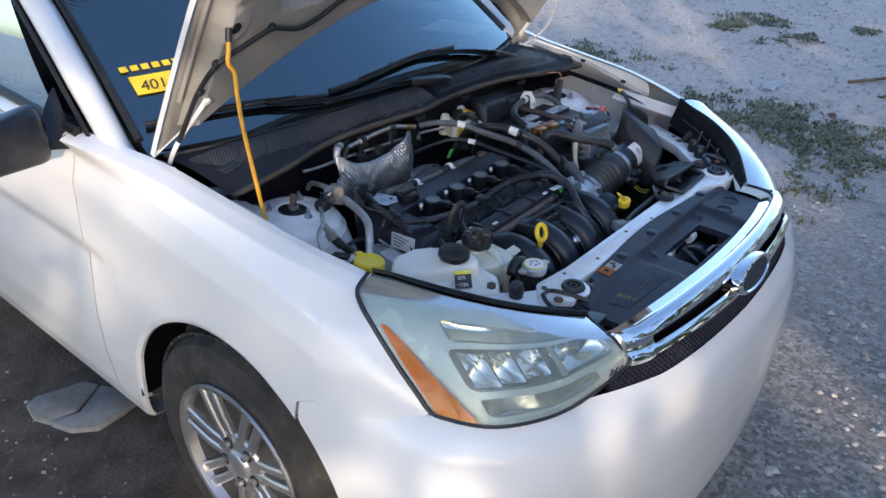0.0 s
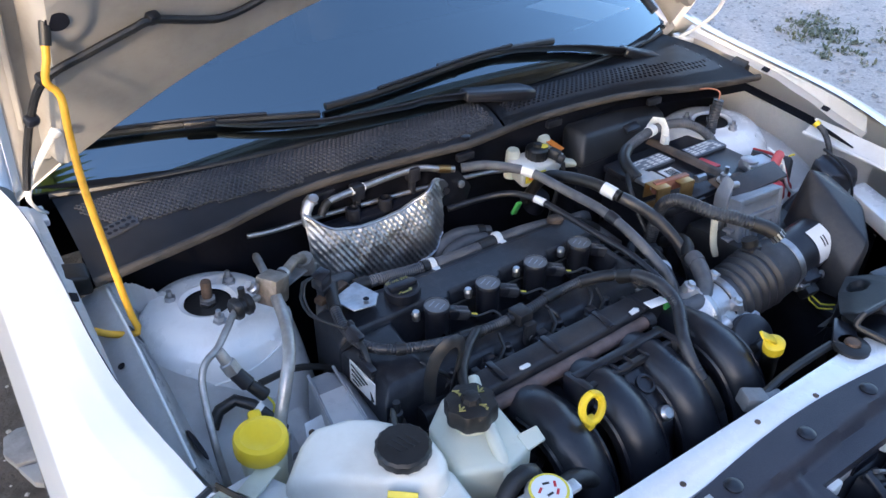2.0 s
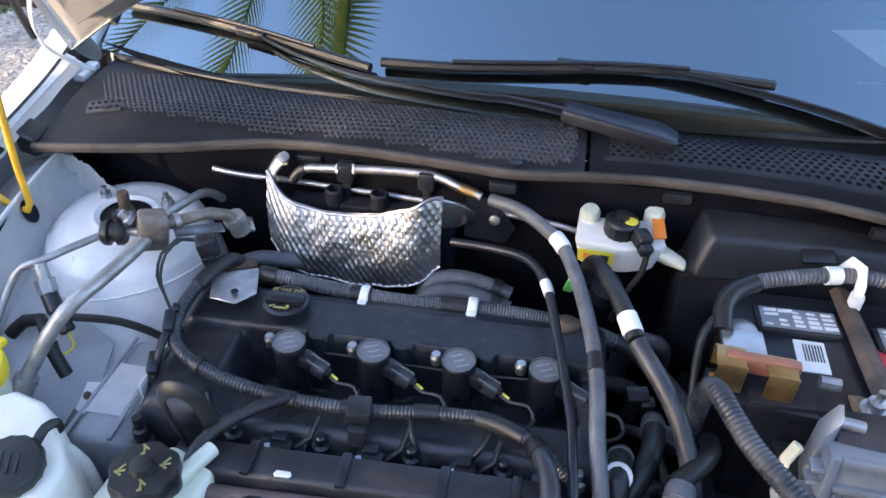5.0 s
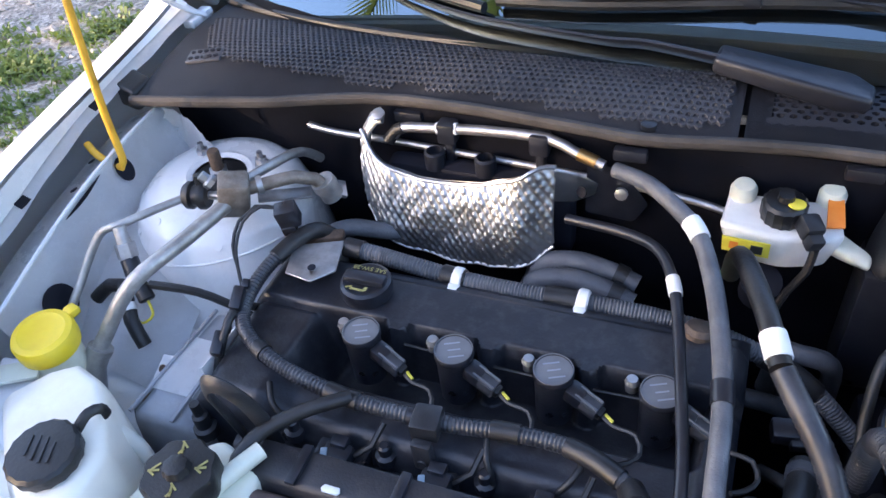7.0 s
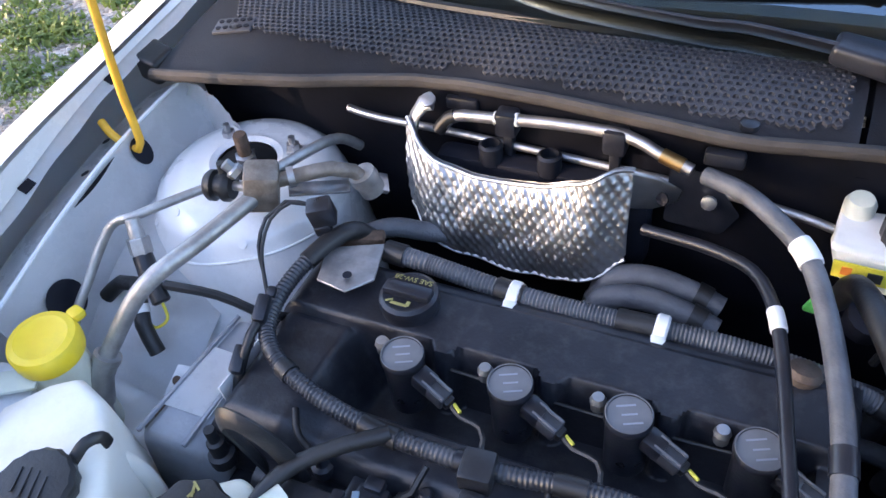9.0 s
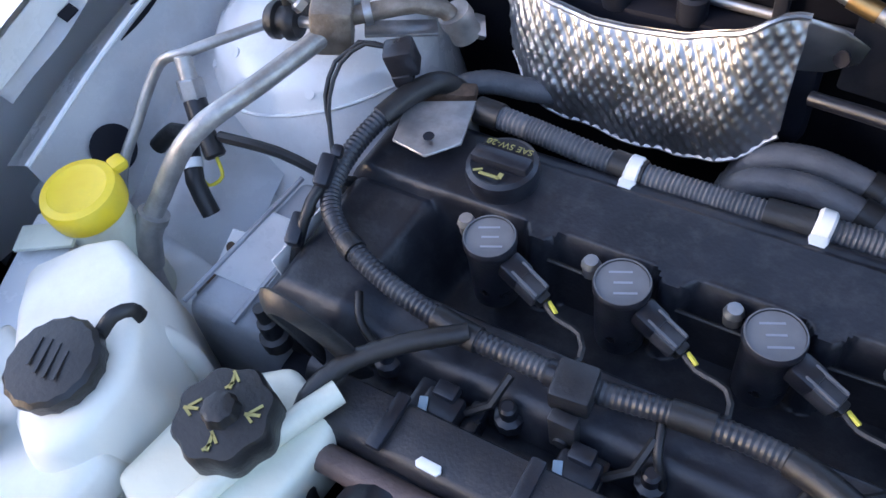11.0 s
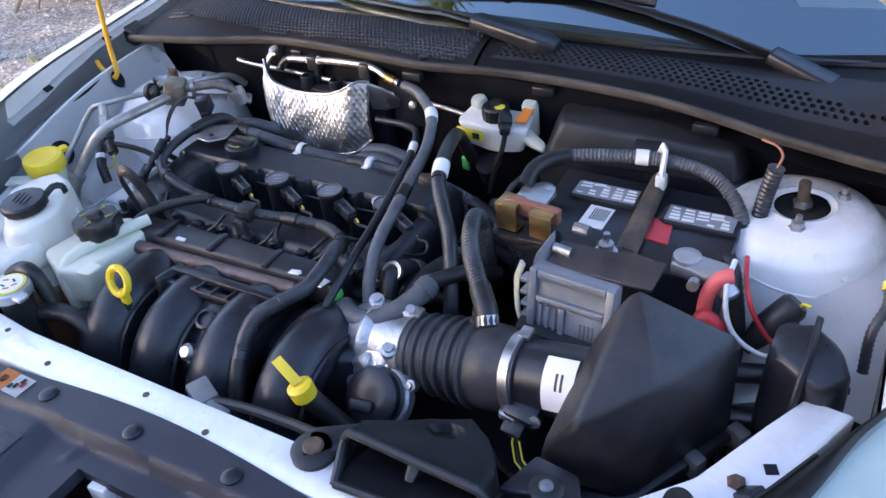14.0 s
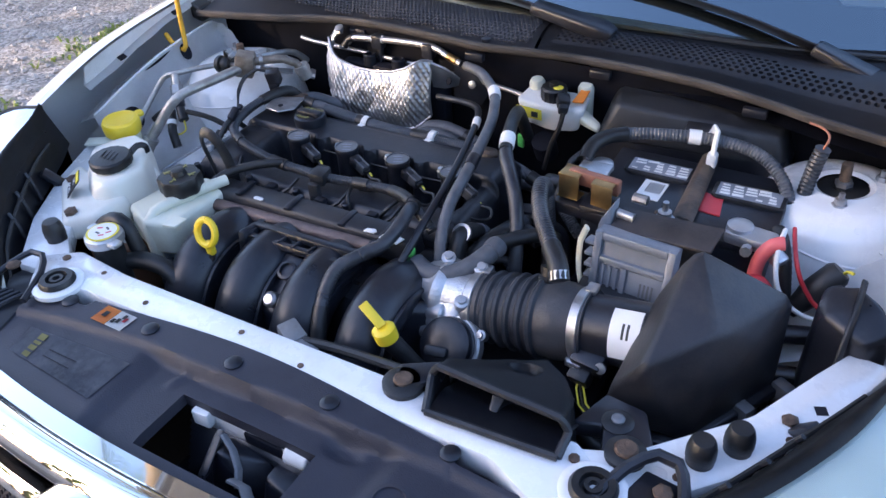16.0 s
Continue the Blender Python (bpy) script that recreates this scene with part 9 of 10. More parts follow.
# ---- battery and its neighbours ----
def build_battery():
    b = thing("car_battery", (0.35, 0.83, 0.68), "black car battery with a rusty hold-down strap", "battery")
    Shape().box((0.352, 0.838, 0.765), (0.246, 0.176, 0.17), 0.008).done("case", BLACK, b)
    Shape().box((0.352, 0.838, 0.854), (0.250, 0.180, 0.014), 0.004).done("lid", BLACK, b)
    for x, y in ((0.300, 0.878), (0.428, 0.862)):
        v = Shape().prism([(x - 0.048, y - 0.016), (x - 0.040, y - 0.022), (x + 0.040, y - 0.022), (x + 0.048, y - 0.016), (x + 0.048, y + 0.016), (x + 0.040, y + 0.022), (x - 0.040, y + 0.022), (x - 0.048, y + 0.016)], 0.858, 0.8665, 0.002).done("vent_cap", BLACK_DUSTY, b)
        Shape().box((x, y, 0.8667), (0.084, 0.034, 0.0006), 0).done("print_plate", STEEL_GREY2, v)
        for k in range(5):
            for j in range(4):
                q = (k * 37 + j * 53 + int(x * 1000)) % 17 / 17
                if q > 0.84:
                    continue
                Shape().box((x - 0.034 + 0.016 * k + 0.006 * q, y + 0.011 - 0.0075 * j + 0.002 * q, 0.8669), (0.008 + 0.010 * q, 0.0030 + 0.0030 * ((q * 7) % 1), 0.0006), 0, (0, 0, 14 * (q - 0.4))).done("print_bar", PAPER, v)
    lab = Shape().box((0.305, 0.825, 0.8618), (0.033, 0.048, 0.0012), 0, (0, 0, -2)).done("barcode_label", PAPER, b, "white barcode label")
    for k in range(7):
        Shape().box((0.298 + 0.0032 * k, 0.830, 0.8627), (0.0014, 0.026, 0.0005), 0, (0, 0, -2)).done("bar_mark", INK, lab)
    Shape().prism([(0.376, 0.802), (0.404, 0.800), (0.398, 0.846), (0.366, 0.849)], 0.8605, 0.8630, 0).done("red_triangle", RED, b, "red printed patch")
    # strap over the middle
    s = Shape()
    s.hull([(0.344, 0.935, 0.869), (0.370, 0.932, 0.869), (0.350, 0.760, 0.869), (0.380, 0.758, 0.869), (0.352, 0.935, 0.877), (0.362, 0.932, 0.877), (0.360, 0.760, 0.875), (0.372, 0.758, 0.875)], 0.0015)
    s.hull([(0.325, 0.768, 0.868), (0.405, 0.756, 0.866), (0.400, 0.718, 0.850), (0.335, 0.728, 0.852), (0.330, 0.765, 0.874), (0.400, 0.754, 0.872), (0.396, 0.720, 0.856), (0.338, 0.730, 0.858)], 0.002)
    s.hull([(0.340, 0.728, 0.856), (0.395, 0.720, 0.854), (0.395, 0.716, 0.78), (0.345, 0.722, 0.78), (0.342, 0.733, 0.856), (0.395, 0.726, 0.854)], 0.002)
    strap = s.done("hold_down_strap", RUST_STRAP, b, "rusty steel hold-down strap")
    Shape().lathe([(0.014, 0), (0.014, 0.003), (0.009, 0.004), (0.009, 0.014), (0.004, 0.015), (0.004, 0.028)], (0.345, 0.746, 0.872), n=12).done("strap_bolt", STEEL, strap)
    # far terminal with clamp
    c = Shape()
    c.box((0.452, 0.760, 0.868), (0.060, 0.034, 0.018), 0.005, (0, 0, -8))
    c.lathe([(0.017, 0), (0.016, 0.009), (0.010, 0.012)], (0.436, 0.764, 0.872), n=18)
    c.box((0.484, 0.745, 0.862), (0.030, 0.020, 0.014), 0.004, (0, 20, -30))
    c.done("negative_clamp", ALU, b, "grey lead battery clamp")
    Shape().lathe([(0.007, 0), (0.007, 0.012)], (0.452, 0.738, 0.866), (0, -1, 0.2), 8).done("clamp_bolt", STEEL, b)
    # near terminal fuse carrier
    f = thing("terminal_fuse", (0.235, 0.775, 0.87), "brassy battery terminal fuse carrier", "fuse")
    Shape().lathe([(0.017, 0), (0.016, 0.010), (0.011, 0.013)], (0.228, 0.835, 0.872), n=18).box((0.225, 0.805, 0.882), (0.045, 0.05, 0.008), 0.002).done("clamp", ALU, f)
    Shape().box((0.238, 0.778, 0.886), (0.076, 0.012, 0.022), 0.003, (0, 0, -6)).done("insulator", BRICKRED, f)
    for x, y in ((0.206, 0.778), (0.256, 0.770)):
        br = Shape()
        br.box((x, y, 0.893), (0.030, 0.030, 0.003), 0.001, (0, 0, -6))
        br.box((x, y - 0.014, 0.876), (0.030, 0.003, 0.036), 0.001, (0, 0, -6))
        br.box((x, y + 0.014, 0.880), (0.030, 0.003, 0.028), 0.001, (0, 0, -6))
        br.box((x, y - 0.005, 0.859), (0.032, 0.022, 0.003), 0.001, (0, 0, -6))
        br.done("brass_clip", COPPER, f)
    Shape().lathe([(0.007, 0), (0.007, 0.02)], (0.296, 0.770, 0.880), (1, -0.1, 0), 8).done("stud", STEEL, f)
    Shape().box((0.245, 0.770, 0.846), (0.115, 0.045, 0.018), 0.004, (0, 0, -6)).done("carrier", BLACK, f)
    tr = thing("battery_tray", (0.35, 0.80, 0.55), "black plastic battery tray and shelf", "tray")
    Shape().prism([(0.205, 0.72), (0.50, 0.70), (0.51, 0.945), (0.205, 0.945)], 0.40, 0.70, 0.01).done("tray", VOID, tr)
    Shape().prism([(0.27, 0.64), (0.44, 0.63), (0.45, 0.74), (0.26, 0.745)], 0.70, 0.815, 0.006).done("step", BLACK_DUSTY, tr)


build_battery()


def build_module():
    m = thing("control_module", (0.31, 0.66, 0.70), "grey finned control module on its bracket", "control module")
    Shape().box((0.334, 0.668, 0.830), (0.104, 0.022, 0.115), 0.004, (-10, 0, -4)).done("case", STEEL_GREY2, m)
    turn = Matrix.Translation((0.334, 0.668, 0.830)) @ Matrix.Rotation(radians(-4), 4, "Z") @ Matrix.Rotation(radians(-10), 4, "X")
    def face(x0, x1, z0, z1, deep, name, mat, bev=0.002):
        pts = [turn @ Vector((x, y, z)) for x in (x0, x1) for z in (z0, z1) for y in (-0.011 - deep, -0.009)]
        return Shape().hull(pts, bev).done(name, mat, m)
    for x0, x1, z0, z1 in ((-0.052, -0.042, -0.057, 0.057), (0.042, 0.052, -0.057, 0.057), (-0.042, 0.042, 0.046, 0.057), (-0.042, 0.042, 0.016, 0.024), (-0.042, 0.042, -0.057, -0.046), (-0.012, -0.004, -0.046, 0.016)):
        face(x0, x1, z0, z1, 0.006, "frame_bar", STEEL_GREY2)
    face(-0.004, 0.042, -0.044, 0.014, 0.0025, "raised_panel", STEEL_GREY2, 0.001)
    for k in range(4):
        face(0.014 + 0.005 * k, 0.0165 + 0.005 * k, -0.032, 0.002, 0.0035, "moulded_mark", STEEL_GREY, 0.0004)
    for k in range(3):
        face(-0.038 + 0.009 * k, -0.034 + 0.009 * k, -0.042, 0.012, 0.003, "rib", STEEL_GREY2, 0.0006)
    Shape().hull([(0.292, 0.684, 0.884), (0.420, 0.676, 0.892), (0.300, 0.720, 0.896), (0.425, 0.712, 0.904), (0.292, 0.684, 0.879), (0.420, 0.676, 0.887), (0.300, 0.720, 0.890), (0.425, 0.712, 0.898)], 0.001).done("dusty_plate", AIRBOX, m, "dusty brown cover plate")
    for k in range(5):
        Shape().box((0.276, 0.672, 0.868 - 0.018 * k), (0.012, 0.018, 0.005), 0.001, (-10, 0, -4)).done("fin", STEEL_GREY2, m)
    Shape().hull([(0.276, 0.690, 0.82), (0.290, 0.690, 0.82), (0.276, 0.685, 0.885), (0.292, 0.690, 0.912), (0.296, 0.715, 0.918), (0.284, 0.72, 0.88), (0.280, 0.715, 0.82)], 0.003).done("side_arm", STEEL_GREY2, m)
    Shape().tube([(0.262, 0.690, 0.872), (0.255, 0.688, 0.850), (0.257, 0.682, 0.805), (0.266, 0.678, 0.780)], 0.006, 8, flat=0.5).done("side_clip", TANK_OLD, m)
    Shape().cyl((0.296, 0.705, 0.895), (0.318, 0.702, 0.894), 0.006, 0.006, 10).done("peg", STEEL, m)


build_module()


def build_fusebox():
    f = thing("fuse_box", (0.32, 1.0, 0.72), "long black plastic fuse box under the cowl", "fuse box")
    Shape().hull([(0.172, 0.985, 0.86), (0.182, 0.935, 0.86), (0.455, 0.965, 0.85), (0.462, 1.035, 0.85), (0.192, 0.990, 0.924), (0.205, 0.955, 0.916), (0.440, 0.980, 0.896), (0.445, 1.030, 0.908), (0.195, 1.015, 0.92)], 0.008, 3).done("lid", BLACK_DUSTY, f)
    Shape().prism([(0.175, 0.94), (0.455, 0.965), (0.46, 1.03), (0.175, 1.0)], 0.70, 0.862, 0.006).done("base", BLACK, f)
    Shape().box((0.33, 0.962, 0.897), (0.04, 0.018, 0.006), 0.002, (28, 0, 5)).done("moulded_mark", BLACK, f)


build_fusebox()


def build_brake():
    t = thing("brake_fluid_reservoir", (0.10, 0.95, 0.80), "white brake fluid reservoir with a dark cap and warning label", "reservoir")
    Shape().hull([(0.040, 0.944, 0.898), (0.044, 0.992, 0.902), (0.148, 0.998, 0.900), (0.154, 0.952, 0.894), (0.100, 0.938, 0.894),
                  (0.052, 0.950, 0.856), (0.056, 0.985, 0.858), (0.138, 0.985, 0.856), (0.142, 0.958, 0.850), (0.100, 0.944, 0.850)], 0.009, 4).done("tank", WHITE, t)
    for x, y in ((0.058, 0.990), (0.138, 1.000)):
        Shape().lathe([(0.0125, -0.03), (0.0130, 0.020), (0.010, 0.026), (0.005, 0.027)], (x, y, 0.890), (0, -0.1, 1), 18).done("ear", TANK_OLD, t)
    c = Shape().lathe([(0.020, 0), (0.0205, 0.004), (0.0205, 0.018), (0.018, 0.021), (0.008, 0.022), (0.007, 0.028)], (0.096, 0.968, 0.898), (0, -0.05, 1), 32, 0.03, 16).done("cap", RUBBER, t, "dark ribbed cap")
    Shape().lathe([(0.008, 0), (0.008, 0.0012)], (0.106, 0.961, 0.9195), n=14).done("cap_mark", YELLOW_INK, c)
    Shape().box((0.120, 0.948, 0.906), (0.020, 0.022, 0.018), 0.004, (15, 10, 30)).box((0.125, 0.936, 0.899), (0.015, 0.014, 0.015), 0.003, (15, 10, 30)).done("level_switch", BLACK_DUSTY, t)
    Shape().tube([(0.127, 0.931, 0.894), (0.124, 0.925, 0.870), (0.112, 0.925, 0.84), (0.10, 0.925, 0.79)], 0.004, 8).done("switch_lead", RUBBER, t)
    Shape().plate([(0.134, 0.950, 0.9050), (0.150, 0.955, 0.9040), (0.148, 0.990, 0.9085), (0.134, 0.990, 0.9095)], 0.002).done("orange_tag", ORANGE, t, "orange warning tag")
    lab = Shape().plate([(0.0470, 0.9370, 0.8730), (0.0900, 0.9350, 0.8720), (0.0895, 0.9340, 0.8900), (0.0455, 0.9360, 0.8910)], 0.0014).done("warning_label", YELLOW_INK, t, "yellow warning label")
    Shape().box((0.0780, 0.9330, 0.8810), (0.011, 0.002, 0.009), 0, (0, 0, -3)).done("pictogram", INK, lab)
    Shape().box((0.0570, 0.9345, 0.8820), (0.008, 0.002, 0.008), 0, (0, 0, -3)).done("pictogram", ORANGE, lab)
    Shape().hull([(0.142, 0.955, 0.882), (0.146, 0.980, 0.884), (0.182, 0.958, 0.874), (0.178, 0.944, 0.868), (0.142, 0.958, 0.866), (0.180, 0.952, 0.858)], 0.003).done("outlet", TANK_OLD, t)
    Shape().cyl((0.09, 0.96, 0.80), (0.09, 0.945, 0.83), 0.02, 0.02, 14).done("master_neck", VOID, t)
    g = Shape().box((0.045, 0.955, 0.815), (0.012, 0.006, 0.030), 0.002, (20, 10, 0)).done("green_tag", GREEN)
    tagged(g, "bright green cable tag hanging by the firewall", "tag")


build_brake()


hose("battery_cable", "corrugated battery cable arching over the battery", [(0.205, 0.825, 0.885), (0.208, 0.855, 0.898), (0.235, 0.885, 0.904), (0.30, 0.908, 0.906), (0.362, 0.922, 0.904), (0.415, 0.918, 0.900), (0.450, 0.902, 0.888), (0.475, 0.88, 0.862), (0.482, 0.865, 0.82)], 0.0095, HOSE, "cable", ridge=0.0014, pitch=0.0048, bands=((0.0, 0.09, RUBBER, "tape_wrap"), (0.44, 0.016, PAPER, "white_tape"), (0.90, 0.03, RUBBER, "end_sleeve")))
tagged(Shape().tube([(0.352, 0.935, 0.900), (0.358, 0.93, 0.917), (0.363, 0.918, 0.918), (0.364, 0.908, 0.903), (0.364, 0.905, 0.885)], 0.008, 8, flat=0.5).box((0.364, 0.905, 0.882), (0.014, 0.014, 0.022), 0.003).done("white_clip", WHITE), "white plastic clip on the battery cable", "clip", "white clips")
hose("earth_cable", "thin black cable beside the battery", [(0.205, 0.845, 0.892), (0.186, 0.825, 0.880), (0.180, 0.79, 0.84), (0.182, 0.75, 0.79), (0.185, 0.73, 0.72)], 0.005, RUBBER, "cable")
hose("red_cable", "thick faded red cable with its boot", [(0.492, 0.742, 0.884), (0.480, 0.738, 0.880), (0.470, 0.735, 0.862), (0.467, 0.735, 0.838), (0.468, 0.733, 0.81), (0.47, 0.73, 0.77)], 0.0088, PINK, "cable", step=0.006)
tagged(Shape().hull([(0.452, 0.712, 0.80), (0.498, 0.710, 0.80), (0.498, 0.740, 0.81), (0.456, 0.742, 0.81), (0.456, 0.716, 0.838), (0.492, 0.714, 0.840), (0.470, 0.730, 0.846)], 0.008, 3).done("red_boot", RED), "red plastic terminal boot by the airbox", "terminal boot")
hose("white_wire", "thin white wire looping by the airbox", [(0.488, 0.765, 0.888), (0.487, 0.735, 0.880), (0.492, 0.722, 0.85), (0.503, 0.718, 0.825), (0.522, 0.718, 0.808), (0.544, 0.720, 0.801), (0.566, 0.722, 0.812)], 0.0030, WHITE, "wire", step=0.006)
hose("red_wire", "thin red wire running down past the tower", [(0.496, 0.80, 0.870), (0.503, 0.76, 0.872), (0.512, 0.742, 0.856), (0.522, 0.738, 0.836), (0.537, 0.738, 0.815), (0.553, 0.738, 0.794), (0.558, 0.738, 0.74)], 0.0028, RED, "wire", step=0.006)
hose("black_wire_loom", "black taped loom behind the battery clamp", [(0.478, 0.790, 0.868), (0.488, 0.768, 0.866), (0.496, 0.752, 0.85), (0.502, 0.748, 0.82), (0.506, 0.745, 0.79), (0.508, 0.74, 0.70)], 0.0095, RUBBER, "wiring loom", ridge=0.0008, pitch=0.007)
tagged(Shape().lathe([(0.013, 0), (0.017, 0.006), (0.018, 0.045), (0.015, 0.055), (0.010, 0.080)], (0.560, 0.770, 0.846), (-0.55, -0.35, -0.75), 20).done("rubber_boot", RUBBER), "black rubber boot with loose yellow wire ends", "rubber boot")
hose("yellow_wire", "short bare yellow wire ends", [(0.560, 0.765, 0.838), (0.566, 0.764, 0.850), (0.574, 0.760, 0.852)], 0.002, YELLOW_INK, "wire", step=0.004)
hose("cut_wire_loom", "cut stub of ribbed conduit with bare wires", [(0.500, 0.90, 0.934), (0.496, 0.90, 0.91), (0.493, 0.90, 0.885), (0.490, 0.895, 0.85), (0.488, 0.885, 0.80)], 0.0105, CONDUIT, "wiring loom", ridge=0.0014, pitch=0.006)
hose("copper_wire", "thin bare wire end sticking up by the fuse box", [(0.500, 0.90, 0.932), (0.504, 0.905, 0.948), (0.494, 0.92, 0.952), (0.475, 0.93, 0.952)], 0.0016, BRICKRED, "wire", step=0.004)


def build_resonator():
    r = thing("resonator_box", (0.58, 0.70, 0.45), "black plastic resonator box beside the airbox", "resonator")
    Shape().hull([(0.548, 0.705, 0.869), (0.575, 0.715, 0.876), (0.612, 0.690, 0.870), (0.628, 0.660, 0.854), (0.545, 0.670, 0.859), (0.60, 0.640, 0.844), (0.540, 0.74, 0.55), (0.62, 0.73, 0.55), (0.625, 0.66, 0.55), (0.54, 0.66, 0.55)], 0.014, 4).done("box", BLACK, r)
    Shape().tube([(0.585, 0.712, 0.880), (0.584, 0.670, 0.866), (0.580, 0.634, 0.824), (0.578, 0.625, 0.674)], 0.0045, 8, flat=0.6).done("groove_rib", BLACK_DUSTY, r)


build_resonator()
hose("lamp_loom", "black and yellow wires by the far headlamp", [(0.640, 0.772, 0.898), (0.642, 0.750, 0.884), (0.634, 0.728, 0.862), (0.636, 0.715, 0.82)], 0.006, CONDUIT, "wiring loom", ridge=0.001, pitch=0.006, bands=((0.0, 0.009, YELLOW, "yellow_plug"),))
hose("tower_hose", "black rails under the resonator", [(0.46, 0.70, 0.76), (0.55, 0.72, 0.775), (0.63, 0.73, 0.77)], 0.012, BLACK, "rail")
hose("tower_hose", "black rails under the resonator", [(0.46, 0.665, 0.73), (0.55, 0.68, 0.74), (0.63, 0.69, 0.735)], 0.012, BLACK, "rail")

# lower front odds and ends behind the radiator support
hose("radiator_hose", "black radiator hose curving down", [(-0.255, 0.43, 0.75), (-0.235, 0.425, 0.72), (-0.225, 0.43, 0.66), (-0.25, 0.45, 0.60)], 0.018, RUBBER)
tagged(Shape().box((-0.005, 0.402, 0.812), (0.034, 0.026, 0.022), 0.003, (0, 10, -25)).box((0.024, 0.394, 0.808), (0.03, 0.018, 0.016), 0.004, (0, 10, -20)).done("sensor_plug", STEEL_GREY), "grey electrical plug behind the radiator support", "connector")
tagged(Shape().cyl((0.062, 0.575, 0.80), (0.07, 0.565, 0.75), 0.012, 0.012, 16, 0.002).lathe([(0.0128, 0), (0.0128, 0.004)], (0.0695, 0.566, 0.752), (0.15, -0.2, -1), 16).done("vacuum_valve", BLACK), "small black valve with a red band", "valve")
hose("crank_hose", "dark connector hoses behind the throttle", [(0.105, 0.705, 0.80), (0.10, 0.675, 0.825), (0.095, 0.65, 0.83), (0.10, 0.63, 0.80)], 0.013, RUBBER, bands=((0.12, 0.012, HOSE, "end_collar"),))
hose("crank_hose", "dark connector hoses behind the throttle", [(0.105, 0.648, 0.79), (0.122, 0.672, 0.812), (0.136, 0.71, 0.815), (0.142, 0.76, 0.80)], 0.012, RUBBER, bands=((0.86, 0.012, HOSE, "end_collar"),))
tagged(Shape().tube([(0.096, 0.652, 0.836), (0.0965, 0.656, 0.832)], 0.0142, 16).done("hose_clip", STEEL), "bright steel spring clip on a black hose", "clip")


# ---- plants and loose stones round the car ----
rng = random.Random(7)


def leaf_quads(bm, centre, radius, count, size, squash=0.8):
    for _ in range(count):
        d = Vector((rng.gauss(0, 1), rng.gauss(0, 1), rng.gauss(0, 1) * squash)).normalized() * radius * rng.random() ** 0.45
        p = centre + Vector((d.x, d.y, d.z * squash))
        n = Vector((rng.uniform(-1, 1), rng.uniform(-1, 1), rng.uniform(-0.2, 1))).normalized()
        a = n.orthogonal().normalized()
        a.rotate(Matrix.Rotation(rng.uniform(0, 6.28), 3, n))
        b = n.cross(a)
        k = size * rng.uniform(0.6, 1.4)
        bm.faces.new([bm.verts.new(p + a * k * u + b * k * w * 0.55 + n * k * h) for u, w, h in ((-1, 0, 0), (0, -1, 0.1), (1, 0, -0.15), (0, 1, 0.1))])


def build_tree():
    t = thing("tree", (0, 0, 0), "broad leafy green tree beside the lot", "tree", "trees round the lot")
    tr = Shape().tube([(0, 0, -0.2), (0.05, 0, 0.8), (-0.05, 0.08, 1.7), (0.05, 0.0, 2.8), (0.0, 0.05, 4.2)], lambda u: 0.20 - 0.15 * u, 10, step=0.3)
    tips = []
    for i in range(9):
        a = i * 2.4
        z0 = 1.1 + 0.32 * i
        r = 1.5 + 0.5 * math.sin(i * 1.7)
        tip = Vector((r * math.cos(a), r * math.sin(a), z0 + 0.9 + 0.3 * math.cos(i)))
        tr.tube([(0, 0.02, z0), Vector((0.4 * math.cos(a), 0.4 * math.sin(a), z0 + 0.35)), tip], lambda u: 0.07 - 0.055 * u, 7, step=0.25)
        tips.append(tip)
    tr.done("trunk", BARK, t)
    c = Shape()
    for tip in tips + [Vector((0, 0, 4.4)), Vector((0.5, 0.3, 3.6)), Vector((-0.5, 0.4, 3.2))]:
        for _ in range(3):
            q = tip + Vector((rng.gauss(0, 0.4), rng.gauss(0, 0.4), rng.gauss(0, 0.35)))
            leaf_quads(c.bm, q, rng.uniform(0.20, 0.36), 105, 0.070)
    c.done("crown", LEAF, t, solid=False)
    return t


first_tree = build_tree()
first_tree.matrix_basis = pose(-6.9, -5.9, 0)
for x, y, turn, k in ((-8.4, -8.5, 70, 1.2), (-9.6, -3.6, 200, 1.2), (-3.2, -9.0, 260, 1.8), (0.4, -9.6, 310, 1.7), (3.8, -9.4, 30, 1.7), (-10.5, -0.6, 95, 1.1), (7.5, -8.0, 210, 1.1),
                      (-4.4, -6.9, 20, 0.75), (-2.6, -6.6, 140, 0.7), (-0.9, -6.9, 250, 0.75), (0.8, -6.5, 75, 0.7), (2.5, -6.8, 190, 0.75), (4.3, -6.5, 320, 0.7), (-3.5, -7.8, 65, 0.9), (-1.6, -7.7, 285, 0.95), (0.2, -7.9, 155, 0.9), (2.0, -7.7, 20, 0.95), (3.8, -7.9, 240, 0.9), (5.6, -7.4, 110, 0.95), (7.0, -5.6, 60, 0.9)):
    c = copy_thing(first_tree, pose(x, y, 0, 0, 0, turn))
    c.scale = (k, k, k)

